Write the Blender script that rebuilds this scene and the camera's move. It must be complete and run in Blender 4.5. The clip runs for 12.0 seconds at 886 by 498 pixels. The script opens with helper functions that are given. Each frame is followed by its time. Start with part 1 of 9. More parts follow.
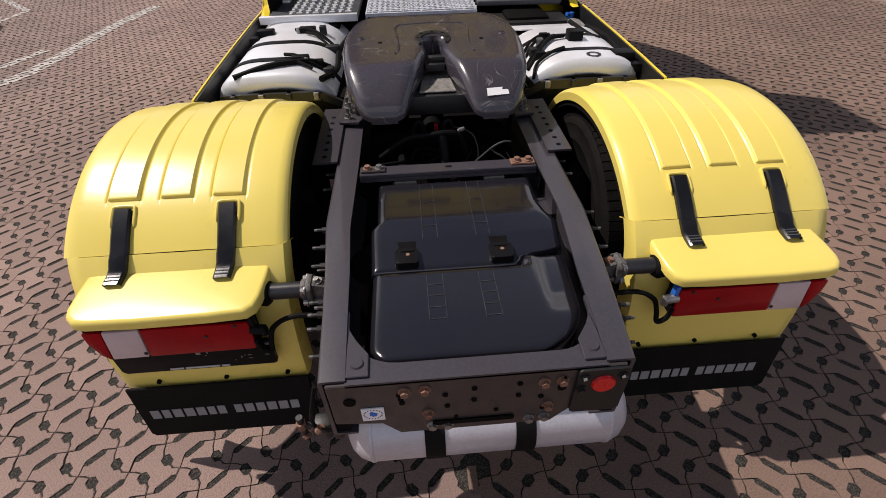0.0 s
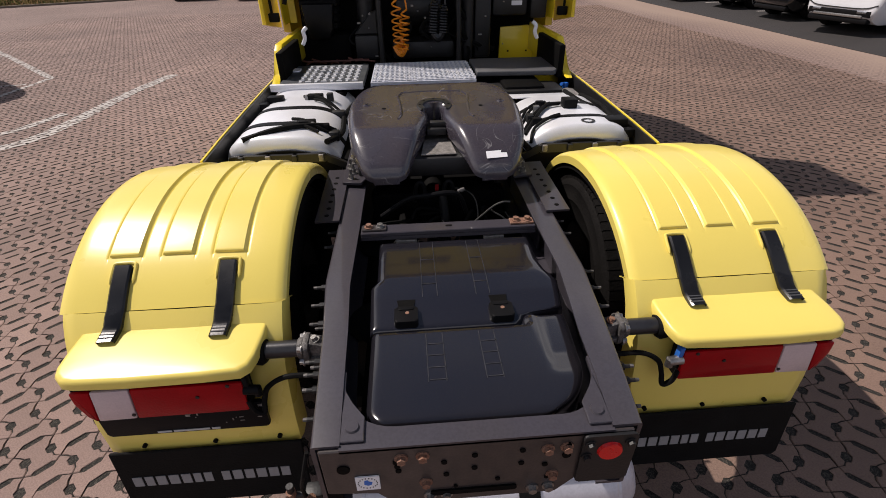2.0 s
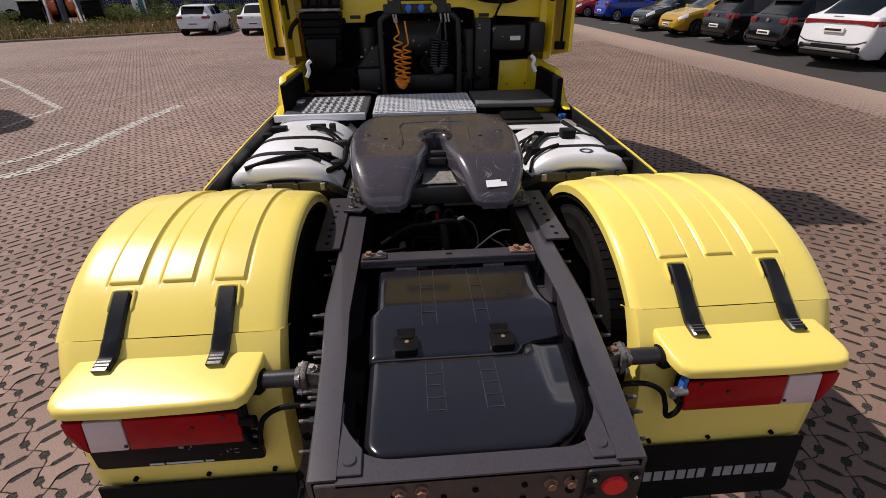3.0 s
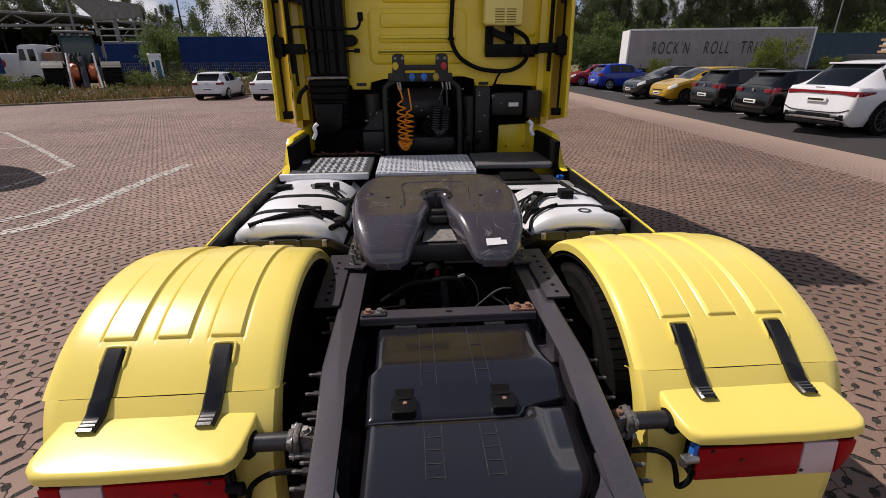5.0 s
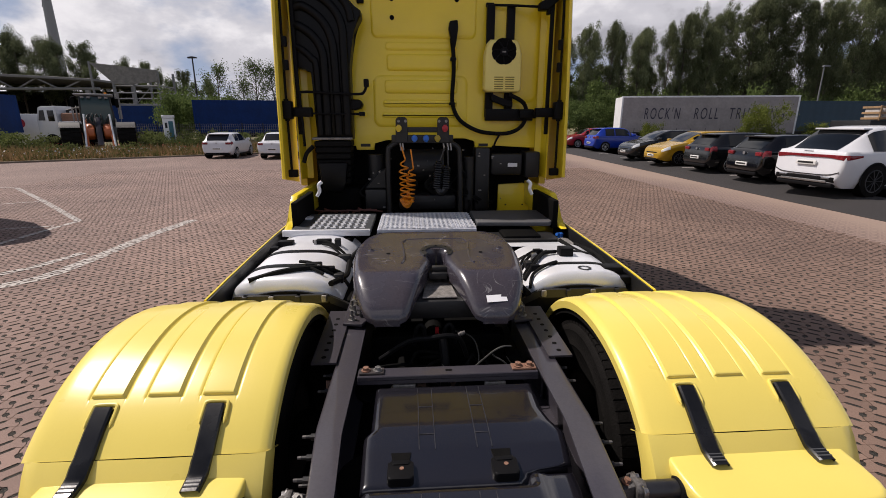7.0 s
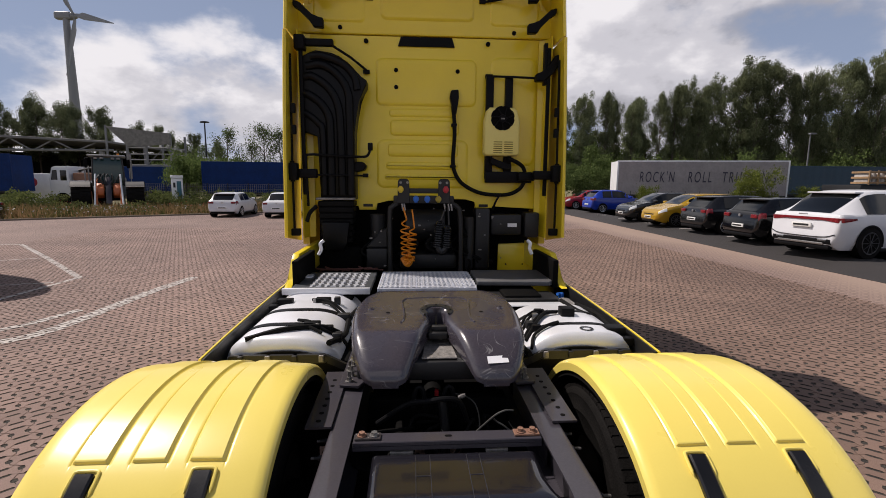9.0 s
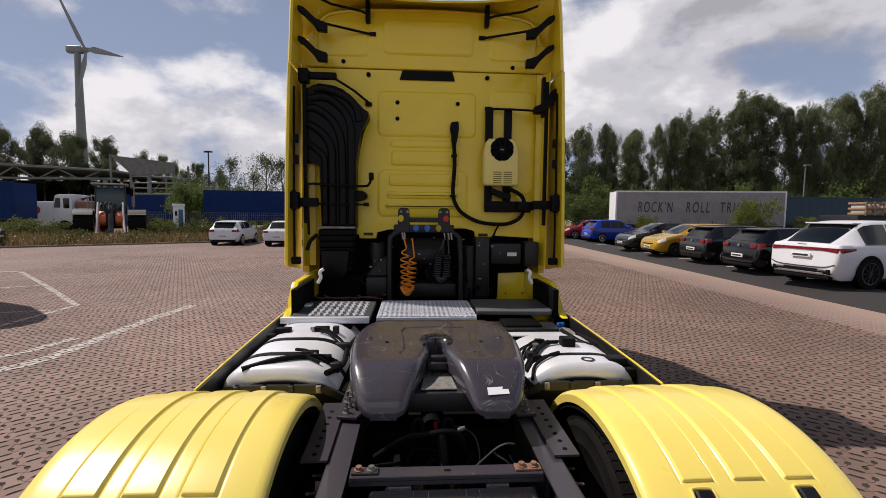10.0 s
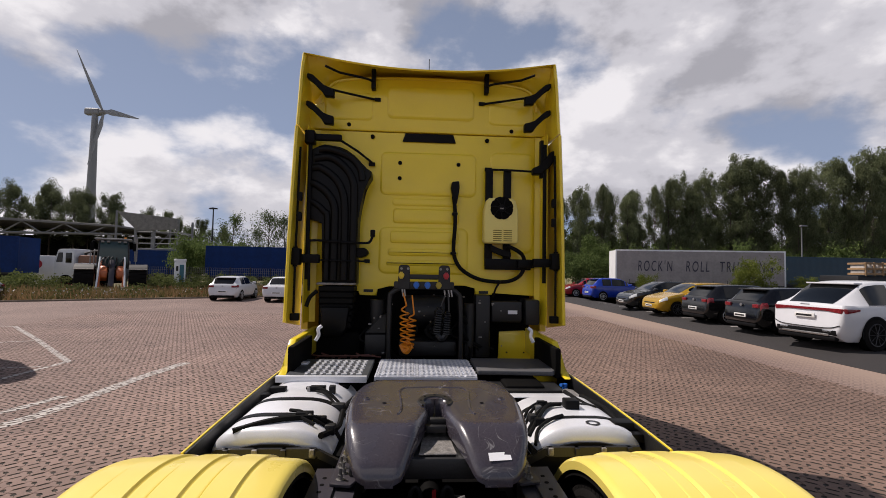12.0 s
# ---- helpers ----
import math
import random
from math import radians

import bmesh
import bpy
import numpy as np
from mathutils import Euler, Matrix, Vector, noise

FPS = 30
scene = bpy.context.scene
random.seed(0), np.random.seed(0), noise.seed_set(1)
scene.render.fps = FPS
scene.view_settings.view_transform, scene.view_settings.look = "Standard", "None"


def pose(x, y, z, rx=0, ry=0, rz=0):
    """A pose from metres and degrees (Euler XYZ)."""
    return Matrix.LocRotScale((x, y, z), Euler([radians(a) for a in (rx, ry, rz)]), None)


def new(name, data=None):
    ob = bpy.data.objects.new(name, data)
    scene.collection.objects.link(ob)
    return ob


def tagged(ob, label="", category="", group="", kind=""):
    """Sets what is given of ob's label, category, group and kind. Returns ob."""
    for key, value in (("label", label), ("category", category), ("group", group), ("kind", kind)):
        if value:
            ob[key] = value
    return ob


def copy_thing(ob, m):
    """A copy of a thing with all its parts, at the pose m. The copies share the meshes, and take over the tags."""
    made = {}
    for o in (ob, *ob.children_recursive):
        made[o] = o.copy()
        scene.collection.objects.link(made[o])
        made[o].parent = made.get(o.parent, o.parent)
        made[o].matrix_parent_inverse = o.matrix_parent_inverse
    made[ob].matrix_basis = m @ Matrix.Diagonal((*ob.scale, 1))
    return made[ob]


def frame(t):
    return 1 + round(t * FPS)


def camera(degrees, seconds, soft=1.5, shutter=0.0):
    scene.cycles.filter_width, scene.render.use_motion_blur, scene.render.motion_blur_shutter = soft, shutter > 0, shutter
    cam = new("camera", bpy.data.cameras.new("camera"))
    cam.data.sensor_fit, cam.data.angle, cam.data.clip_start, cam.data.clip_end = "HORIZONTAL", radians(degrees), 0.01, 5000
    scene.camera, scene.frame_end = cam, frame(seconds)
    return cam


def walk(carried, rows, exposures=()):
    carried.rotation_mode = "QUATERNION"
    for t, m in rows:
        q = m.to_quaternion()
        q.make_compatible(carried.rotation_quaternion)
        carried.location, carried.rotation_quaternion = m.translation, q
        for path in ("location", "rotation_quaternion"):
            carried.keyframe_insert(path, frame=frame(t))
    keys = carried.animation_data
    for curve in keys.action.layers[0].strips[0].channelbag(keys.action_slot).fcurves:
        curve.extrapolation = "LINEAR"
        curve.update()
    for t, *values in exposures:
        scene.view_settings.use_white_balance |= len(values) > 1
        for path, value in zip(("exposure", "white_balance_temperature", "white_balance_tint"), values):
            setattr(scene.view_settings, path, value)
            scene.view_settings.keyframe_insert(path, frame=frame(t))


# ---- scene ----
cam = camera(87.91, 12.0, soft=0.9)
EYE = (-0.13, 0.0, 2.0)
# seconds, then the turn of the camera on its stand (degrees)
PATH = [
    (0, pose(*EYE, 49.72, 1.13, -4.56)),
    (0.5, pose(*EYE, 51.43, 1.09, -4.53)),
    (1, pose(*EYE, 53.25, 1.00, -4.45)),
    (1.5, pose(*EYE, 55.17, 0.90, -4.39)),
    (2, pose(*EYE, 56.98, 0.84, -4.35)),
    (2.5, pose(*EYE, 58.68, 0.77, -4.30)),
    (3, pose(*EYE, 60.48, 0.72, -4.26)),
    (5, pose(*EYE, 67.63, 0.35, -4.04)),
    (5.5, pose(*EYE, 69.49, 0.25, -3.98)),
    (6, pose(*EYE, 71.32, 0.14, -3.96)),
    (6.5, pose(*EYE, 73.10, 0.06, -3.93)),
    (7, pose(*EYE, 74.66, -0.05, -3.87)),
    (9, pose(*EYE, 82.01, -0.41, -3.75)),
    (9.5, pose(*EYE, 83.82, -0.53, -3.74)),
    (10, pose(*EYE, 85.61, -0.62, -3.75)),
    (10.5, pose(*EYE, 87.38, -0.75, -3.73)),
    (11, pose(*EYE, 89.20, -0.87, -3.71)),
    (11.5, pose(*EYE, 90.91, -0.98, -3.69)),
    (12, pose(*EYE, 92.73, -1.05, -3.70)),
]
walk(cam, PATH)

# ---- light: sun from the truck's left, partly cloudy sky ----
SUN_DIR = Vector((-0.655, 0.31, 1.0)).normalized()
sun = new("sun", bpy.data.lights.new("sun", "SUN"))
sun.data.energy, sun.data.angle, sun.data.color = 5.1, radians(0.55), (1.0, 0.93, 0.83)
sun.matrix_world = Matrix.Translation((0, 0, 30)) @ SUN_DIR.to_track_quat("Z", "Y").to_matrix().to_4x4()
scene.view_settings.exposure = -0.09
scene.view_settings.use_white_balance = True
scene.view_settings.white_balance_temperature, scene.view_settings.white_balance_tint = 6500, 16

world = bpy.data.worlds.new("sky")
scene.world = world
world.use_nodes = True


def sky_nodes(nt):
    n, l = nt.nodes, nt.links
    n.clear()
    out, bg = n.new("ShaderNodeOutputWorld"), n.new("ShaderNodeBackground")
    sky = n.new("ShaderNodeTexSky")
    sky.sky_type, sky.sun_disc = "NISHITA", False
    sky.sun_elevation = math.asin(SUN_DIR.z)
    sky.sun_rotation = math.atan2(SUN_DIR.x, SUN_DIR.y)
    sky.air_density, sky.dust_density = 0.6, 0.8
    tc, sep, com = n.new("ShaderNodeTexCoord"), n.new("ShaderNodeSeparateXYZ"), n.new("ShaderNodeCombineXYZ")
    l.new(tc.outputs["Generated"], sep.inputs[0])
    zz = n.new("ShaderNodeMath"); zz.operation = "MULTIPLY"; zz.inputs[1].default_value = 1.75
    l.new(sep.outputs[2], zz.inputs[0])
    l.new(sep.outputs[0], com.inputs[0]); l.new(sep.outputs[1], com.inputs[1]); l.new(zz.outputs[0], com.inputs[2])

    def noi(scale, detail, rough, off):
        mp, t = n.new("ShaderNodeMapping"), n.new("ShaderNodeTexNoise")
        mp.inputs["Location"].default_value = off
        l.new(com.outputs[0], mp.inputs[0]); l.new(mp.outputs[0], t.inputs["Vector"])
        t.inputs["Scale"].default_value, t.inputs["Detail"].default_value, t.inputs["Roughness"].default_value = scale, detail, rough
        return t.outputs["Fac"]

    def ramp(src, *stops):
        r = n.new("ShaderNodeValToRGB")
        r.color_ramp.interpolation = "EASE"
        e = r.color_ramp.elements
        while len(e) < len(stops):
            e.new(0.5)
        for k, (p, c) in enumerate(stops):
            e[k].position, e[k].color = p, (c, c, c, 1) if isinstance(c, float) else (*c, 1)
        l.new(src, r.inputs[0])
        return r.outputs[0]

    def two(op, a, c):
        k = n.new("ShaderNodeMath"); k.operation = op
        for i, v in enumerate((a, c)):
            if isinstance(v, (int, float)):
                k.inputs[i].default_value = v
            else:
                l.new(v, k.inputs[i])
        return k.outputs[0]

    here = noi(2.1, 10, 0.54, CLOUD_OFF)
    above = noi(2.1, 10, 0.54, (CLOUD_OFF[0] - 0.035, CLOUD_OFF[1], CLOUD_OFF[2] + 0.10))
    broad = noi(1.1, 2, 0.5, (4.1, 0.7, 2.2))
    high = two("MULTIPLY", two("MAXIMUM", two("SUBTRACT", sep.outputs[2], 0.60), 0.0), 1.3)  # fewer clouds overhead
    dens = two("ADD", two("SUBTRACT", here, high), two("MULTIPLY", two("SUBTRACT", broad, 0.5), 0.35))
    low = two("MULTIPLY", two("MAXIMUM", two("SUBTRACT", 0.30, sep.outputs[2]), 0.0), 0.30)  # more cloud towards the horizon
    dens = two("ADD", dens, low)
    cover = ramp(dens, (0.425, 0.0), (0.525, 1.0))
    thick = two("MULTIPLY", two("SUBTRACT", dens, 0.50), -1.3)
    lit = two("ADD", two("ADD", two("MULTIPLY", two("SUBTRACT", here, above), 5.0), thick), 0.56)
    shade = ramp(lit, (0.08, (6.8, 6.9, 7.4)), (0.48, (10.4, 10.5, 11.0)), (0.90, (14.8, 14.8, 14.8)))
    mix = n.new("ShaderNodeMix"); mix.data_type = "RGBA"
    haze = n.new("ShaderNodeMix"); haze.data_type = "RGBA"
    l.new(ramp(sep.outputs[2], (0.0, 0.75), (0.60, 0.50), (0.80, 0.08)), haze.inputs[0])  # pale veil towards the horizon
    l.new(sky.outputs[0], haze.inputs[6]); haze.inputs[7].default_value = (6.2, 7.7, 10.4, 1)
    l.new(cover, mix.inputs[0]); l.new(haze.outputs[2], mix.inputs[6]); l.new(shade, mix.inputs[7])
    l.new(mix.outputs[2], bg.inputs[0])
    bg.inputs[1].default_value = 0.061
    l.new(bg.outputs[0], out.inputs[0])


CLOUD_OFF = (0.3, 1.4, 0.6)
sky_nodes(world.node_tree)


# ---- materials ----
def M(name, col, rough=0.5, metal=0.0, var=0.12, scale=6.0, bump=0.1, bscale=80.0, coat=0.0, col2=None, spread=(0.35, 0.7), rnd=0.0, emit=0.0, trans=0.0):
    """A surface with colour variation at two scales and fine relief."""
    m = bpy.data.materials.new(name)
    m.use_nodes = True
    n, l = m.node_tree.nodes, m.node_tree.links
    b = n["Principled BSDF"]
    tc = n.new("ShaderNodeTexCoord")
    big, fine = n.new("ShaderNodeTexNoise"), n.new("ShaderNodeTexNoise")
    for t, s, d in ((big, scale, 4), (fine, bscale, 3)):
        t.inputs["Scale"].default_value, t.inputs["Detail"].default_value = s, d
        l.new(tc.outputs["Object"], t.inputs["Vector"])
    r = n.new("ShaderNodeValToRGB")
    e = r.color_ramp.elements
    second = col2 or tuple(c * (1 - var) for c in col)
    e[0].position, e[0].color = spread[0], (*second, 1)
    e[1].position, e[1].color = spread[1], (*col, 1)
    l.new(big.outputs["Fac"], r.inputs[0])
    mul = n.new("ShaderNodeMix"); mul.data_type, mul.blend_type = "RGBA", "MULTIPLY"
    mul.inputs[0].default_value = min(1.0, var * 1.5)
    l.new(r.outputs[0], mul.inputs[6])
    r2 = n.new("ShaderNodeValToRGB")
    r2.color_ramp.elements[0].position, r2.color_ramp.elements[0].color = 0.3, (0.6, 0.6, 0.6, 1)
    r2.color_ramp.elements[1].position = 0.62
    l.new(fine.outputs["Fac"], r2.inputs[0]); l.new(r2.outputs[0], mul.inputs[7])
    last = mul.outputs[2]
    if rnd:
        oi, hs = n.new("ShaderNodeObjectInfo"), n.new("ShaderNodeHueSaturation")
        mr = n.new("ShaderNodeMapRange")
        mr.inputs[3].default_value, mr.inputs[4].default_value = 1 - rnd, 1 + rnd
        l.new(oi.outputs["Random"], mr.inputs[0]); l.new(mr.outputs[0], hs.inputs["Value"]); l.new(last, hs.inputs["Color"])
        last = hs.outputs[0]
    l.new(last, b.inputs["Base Color"])
    mr = n.new("ShaderNodeMapRange")
    mr.inputs[3].default_value, mr.inputs[4].default_value = max(0.02, rough - 0.08), min(1, rough + 0.1)
    l.new(big.outputs["Fac"], mr.inputs[0]); l.new(mr.outputs[0], b.inputs["Roughness"])
    b.inputs["Metallic"].default_value = metal
    b.inputs["Coat Weight"].default_value, b.inputs["Coat Roughness"].default_value = coat, 0.05
    if trans:
        b.inputs["Transmission Weight"].default_value = trans
    if emit:
        b.inputs["Emission Color"].default_value, b.inputs["Emission Strength"].default_value = (*col, 1), emit
    if bump:
        bp = n.new("ShaderNodeBump")
        bp.inputs["Strength"].default_value, bp.inputs["Distance"].default_value = bump, 0.01
        l.new(fine.outputs["Fac"], bp.inputs["Height"]); l.new(bp.outputs[0], b.inputs["Normal"])
    return m


YELLOW = M("yellow_paint", (0.83, 0.625, 0.022), 0.32, var=0.06, scale=3, bump=0.012, bscale=180, coat=0.35)
FENDER_YELLOW = M("yellow_plastic", (0.78, 0.630, 0.140), 0.29, var=0.022, scale=4, bump=0.010, bscale=160, coat=0.22)
FENDER_YELLOW.node_tree.nodes["Principled BSDF"].inputs["Specular IOR Level"].default_value = 0.4
AC_YELLOW = M("pale_yellow_plastic", (0.80, 0.68, 0.20), 0.42, var=0.05, scale=5, bump=0.02)
FRAME_GREY = M("dark_grey_gloss_paint", (0.043, 0.0395, 0.0510), 0.36, var=0.3, scale=5, bump=0.02, bscale=120, col2=(0.048, 0.043, 0.050), coat=0.4)
FRAME_GREY.node_tree.nodes["Principled BSDF"].inputs["Specular IOR Level"].default_value = 0.9
FW_GREY = M("greasy_grey_paint", (0.040, 0.038, 0.054), 0.26, var=0.35, scale=6, bump=0.03, bscale=110, col2=(0.050, 0.042, 0.050), coat=0.45)
DUSTY = M("rusty_grey_paint", (0.034, 0.028, 0.028), 0.42, var=0.4, scale=14, bump=0.05, bscale=120, col2=(0.045, 0.036, 0.034), coat=0.2)
BLACK_PLASTIC = M("black_plastic", (0.009, 0.009, 0.010), 0.42, var=0.2, scale=8, bump=0.05, bscale=200)
BOX_PLASTIC = M("battery_cover_plastic", (0.009, 0.009, 0.014), 0.16, var=0.3, scale=3.5, bump=0.004, bscale=150, col2=(0.013, 0.012, 0.015), coat=0.8)
RUBBER = M("rubber", (0.010, 0.010, 0.010), 0.6, var=0.3, scale=10, bump=0.2, bscale=140)
TYRE = M("tyre_rubber", (0.012, 0.011, 0.0105), 0.8, var=0.35, scale=7, bump=0.3, bscale=90)
# near black for dark parts, also standing for shade in holes and gaps
DARK = M("near_black_and_shade", (0.005, 0.0048, 0.0048), 0.7, var=0.4, scale=6, bump=0.15, bscale=60)
DARK_METAL = M("dark_metal", (0.012, 0.0118, 0.013), 0.5, 0.05, var=0.4, scale=9, bump=0.1, bscale=100)
STEEL = M("bare_steel", (0.42, 0.41, 0.40), 0.4, 0.9, var=0.35, scale=25, bump=0.1, bscale=200)
ALU = M("aluminium_tank", (0.80, 0.81, 0.845), 0.33, 0.3, var=0.10, scale=5, bump=0.02, bscale=140)


def scuffed(m):
    """Fine pale scratches, in thin bent lines that come and go, over a painted surface."""
    n, l = m.node_tree.nodes, m.node_tree.links
    b = n["Principled BSDF"]
    was = b.inputs["Base Color"].links[0].from_socket
    tc, last = n["Texture Coordinate"], None
    for scale, off in ((4.0, 0.0), (7.5, 3.7)):
        mp, no, band, where, rp, mul = n.new("ShaderNodeMapping"), n.new("ShaderNodeTexNoise"), n.new("ShaderNodeValToRGB"), n.new("ShaderNodeTexNoise"), n.new("ShaderNodeValToRGB"), n.new("ShaderNodeMath")
        mp.inputs["Location"].default_value = (off, 2 * off, off)
        l.new(tc.outputs["Object"], mp.inputs[0]); l.new(mp.outputs[0], no.inputs["Vector"]); l.new(mp.outputs[0], where.inputs["Vector"])
        no.inputs["Scale"].default_value, no.inputs["Detail"].default_value, no.inputs["Distortion"].default_value = scale, 1.5, 1.2
        el = band.color_ramp.elements
        el[0].position, el[0].color = 0.494, (0, 0, 0, 1)
        el[1].position, el[1].color = 0.5, (1, 1, 1, 1)
        el.new(0.506).color = (0, 0, 0, 1)
        where.inputs["Scale"].default_value, where.inputs["Detail"].default_value = 9.0, 3
        rp.color_ramp.elements[0].position, rp.color_ramp.elements[1].position = 0.52, 0.66
        l.new(no.outputs["Fac"], band.inputs[0]); l.new(where.outputs["Fac"], rp.inputs[0])
        mul.operation = "MULTIPLY"
        l.new(band.outputs[0], mul.inputs[0]); l.new(rp.outputs[0], mul.inputs[1])
        if last is None:
            last = mul.outputs[0]
        else:
            mx = n.new("ShaderNodeMath"); mx.operation = "MAXIMUM"
            l.new(last, mx.inputs[0]); l.new(mul.outputs[0], mx.inputs[1])
            last = mx.outputs[0]
    mix = n.new("ShaderNodeMix"); mix.data_type = "RGBA"
    mix.inputs[7].default_value = (0.20, 0.19, 0.195, 1)
    l.new(last, mix.inputs[0]); l.new(was, mix.inputs[6]); l.new(mix.outputs[2], b.inputs["Base Color"])
    return m


scuffed(FW_GREY)
TREAD = M("aluminium_tread", (0.68, 0.71, 0.80), 0.38, 0.3, var=0.2, scale=12, bump=0.05, bscale=160)
RUST = M("rusty_bolt", (0.20, 0.085, 0.05), 0.7, 0.2, var=0.5, scale=40, bump=0.2, bscale=220, col2=(0.28, 0.16, 0.11))
AIR_TANK = M("white_air_tank", (0.62, 0.61, 0.66), 0.36, 0.35, var=0.16, scale=5, bump=0.02, bscale=120)
RED_LENS = M("red_lens", (0.36, 0.003, 0.007), 0.3, var=0.2, scale=9, bump=0.08, bscale=150, coat=0.15)
CLEAR_LENS = M("clear_lens", (0.62, 0.50, 0.51), 0.22, var=0.12, scale=9, bump=0.03, bscale=160, coat=0.4)
MATT_BLACK = M("matt_black_plastic", (0.0045, 0.0045, 0.005), 0.36, var=0.3, scale=6, bump=0.05, bscale=150)
MATT_BLACK.node_tree.nodes["Principled BSDF"].inputs["Specular IOR Level"].default_value = 0.16
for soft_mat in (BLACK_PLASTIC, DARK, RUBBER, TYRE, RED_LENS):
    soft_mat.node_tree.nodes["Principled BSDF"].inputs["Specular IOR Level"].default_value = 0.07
RED_REFLECTOR = M("red_reflector", (0.70, 0.012, 0.010), 0.3, var=0.1, scale=30, bump=0.15, bscale=300)
WHITE_MARK = M("white_print", (0.52, 0.52, 0.52), 0.6, var=0.08, scale=20, bump=0.0)
PAPER = M("paper_label", (0.80, 0.80, 0.82), 0.7, var=0.05, scale=10, bump=0.0)
BLUE_PLASTIC = M("blue_plastic", (0.02, 0.14, 0.55), 0.35, var=0.1, scale=20, bump=0.0)
RED_PLASTIC = M("red_plastic", (0.45, 0.02, 0.03), 0.4, var=0.1, scale=20, bump=0.0)
ORANGE = M("orange_hose", (0.85, 0.27, 0.01), 0.35, var=0.1, scale=20, bump=0.0)
CLAMP_CAST = M("weathered_cast_clamp", (0.17, 0.16, 0.155), 0.6, 0.3, var=0.6, scale=30, bump=0.3, bscale=120)
CAST = M("cast_aluminium", (0.36, 0.34, 0.32), 0.55, 0.5, var=0.45, scale=30, bump=0.3, bscale=120)


# ---- building helpers ----
def empty(name, label, category, at=(0, 0, 0), turn=0.0, group="", kind=""):
    ob = new(name)
    ob.empty_display_size = 0.2
    ob.matrix_world = pose(*at, 0, 0, turn)
    return tagged(ob, label, category, group, kind)


def part(name, bm, material, parent, label="", smooth=35):
    me = bpy.data.meshes.new(name)
    bmesh.ops.recalc_face_normals(bm, faces=bm.faces)
    bm.to_mesh(me)
    bm.free()
    for p in me.polygons:
        p.use_smooth = True
    me.set_sharp_from_angle(angle=radians(smooth))
    me.materials.append(material)
    ob = new(name, me)
    if parent is not None:
        ob.parent = parent
    return tagged(ob, label)


def B():
    return bmesh.new()


def parts(name, bm, material, parent, label="", smooth=35):
    """Every separate piece of bm becomes a part of its own."""
    bm.verts.index_update()
    seen, out = set(), []
    for v0 in bm.verts:
        if v0.index in seen:
            continue
        stack, group = [v0], []
        seen.add(v0.index)
        while stack:
            v = stack.pop()
            group.append(v)
            for e in v.link_edges:
                w = e.other_vert(v)
                if w.index not in seen:
                    seen.add(w.index)
                    stack.append(w)
        b2, at = bmesh.new(), {}
        for v in group:
            at[v.index] = b2.verts.new(v.co)
        for f in {f for v in group for f in v.link_faces}:
            b2.faces.new([at[v.index] for v in f.verts])
        out.append(part(name, b2, material, parent, label, smooth))
    bm.free()
    return out


def box(bm, x0, x1, y0, y1, z0, z1, bevel=0.0, seg=2, m=None):
    mat = Matrix.LocRotScale(((x0 + x1) / 2, (y0 + y1) / 2, (z0 + z1) / 2), None, (abs(x1 - x0), abs(y1 - y0), abs(z1 - z0)))
    vs = bmesh.ops.create_cube(bm, size=1, matrix=mat)["verts"]
    if bevel:
        es = list({e for v in vs for e in v.link_edges})
        r = bmesh.ops.bevel(bm, geom=es, offset=bevel, segments=seg, affect="EDGES", profile=0.5)
        vs = list({v for f in r["faces"] for v in f.verts} | {v for v in vs if v.is_valid})
    if m is not None:
        bmesh.ops.transform(bm, matrix=m, verts=vs)
    return bm


def cyl(bm, p, q, r, r2=None, seg=16, bevel=0.0):
    p, q = Vector(p), Vector(q)
    d = q - p
    m = Matrix.Translation((p + q) / 2) @ d.to_track_quat("Z", "Y").to_matrix().to_4x4()
    vs = bmesh.ops.create_cone(bm, cap_ends=True, segments=seg, radius1=r, radius2=r if r2 is None else r2, depth=d.length, matrix=m)["verts"]
    if bevel:
        es = [e for e in {e for v in vs for e in v.link_edges} if any(len(f.verts) > 4 for f in e.link_faces)]
        bmesh.ops.bevel(bm, geom=es, offset=bevel, segments=2, affect="EDGES", profile=0.5)
    return bm


def ease(t):
    t = max(0.0, min(1.0, t))
    return t * t * (3 - 2 * t)


def smooth_line(pts, n=8):
    """Points along a smooth line through pts."""
    p = [Vector(v) for v in pts]
    p = [2 * p[0] - p[1]] + p + [2 * p[-1] - p[-2]]
    out = []
    for i in range(1, len(p) - 2):
        a, b, c, d = p[i - 1:i + 3]
        for k in range(n):
            t = k / n
            out.append(0.5 * (2 * b + (c - a) * t + (2 * a - 5 * b + 4 * c - d) * t * t + (3 * b - a - 3 * c + d) * t ** 3))
    return out + [p[-2]]


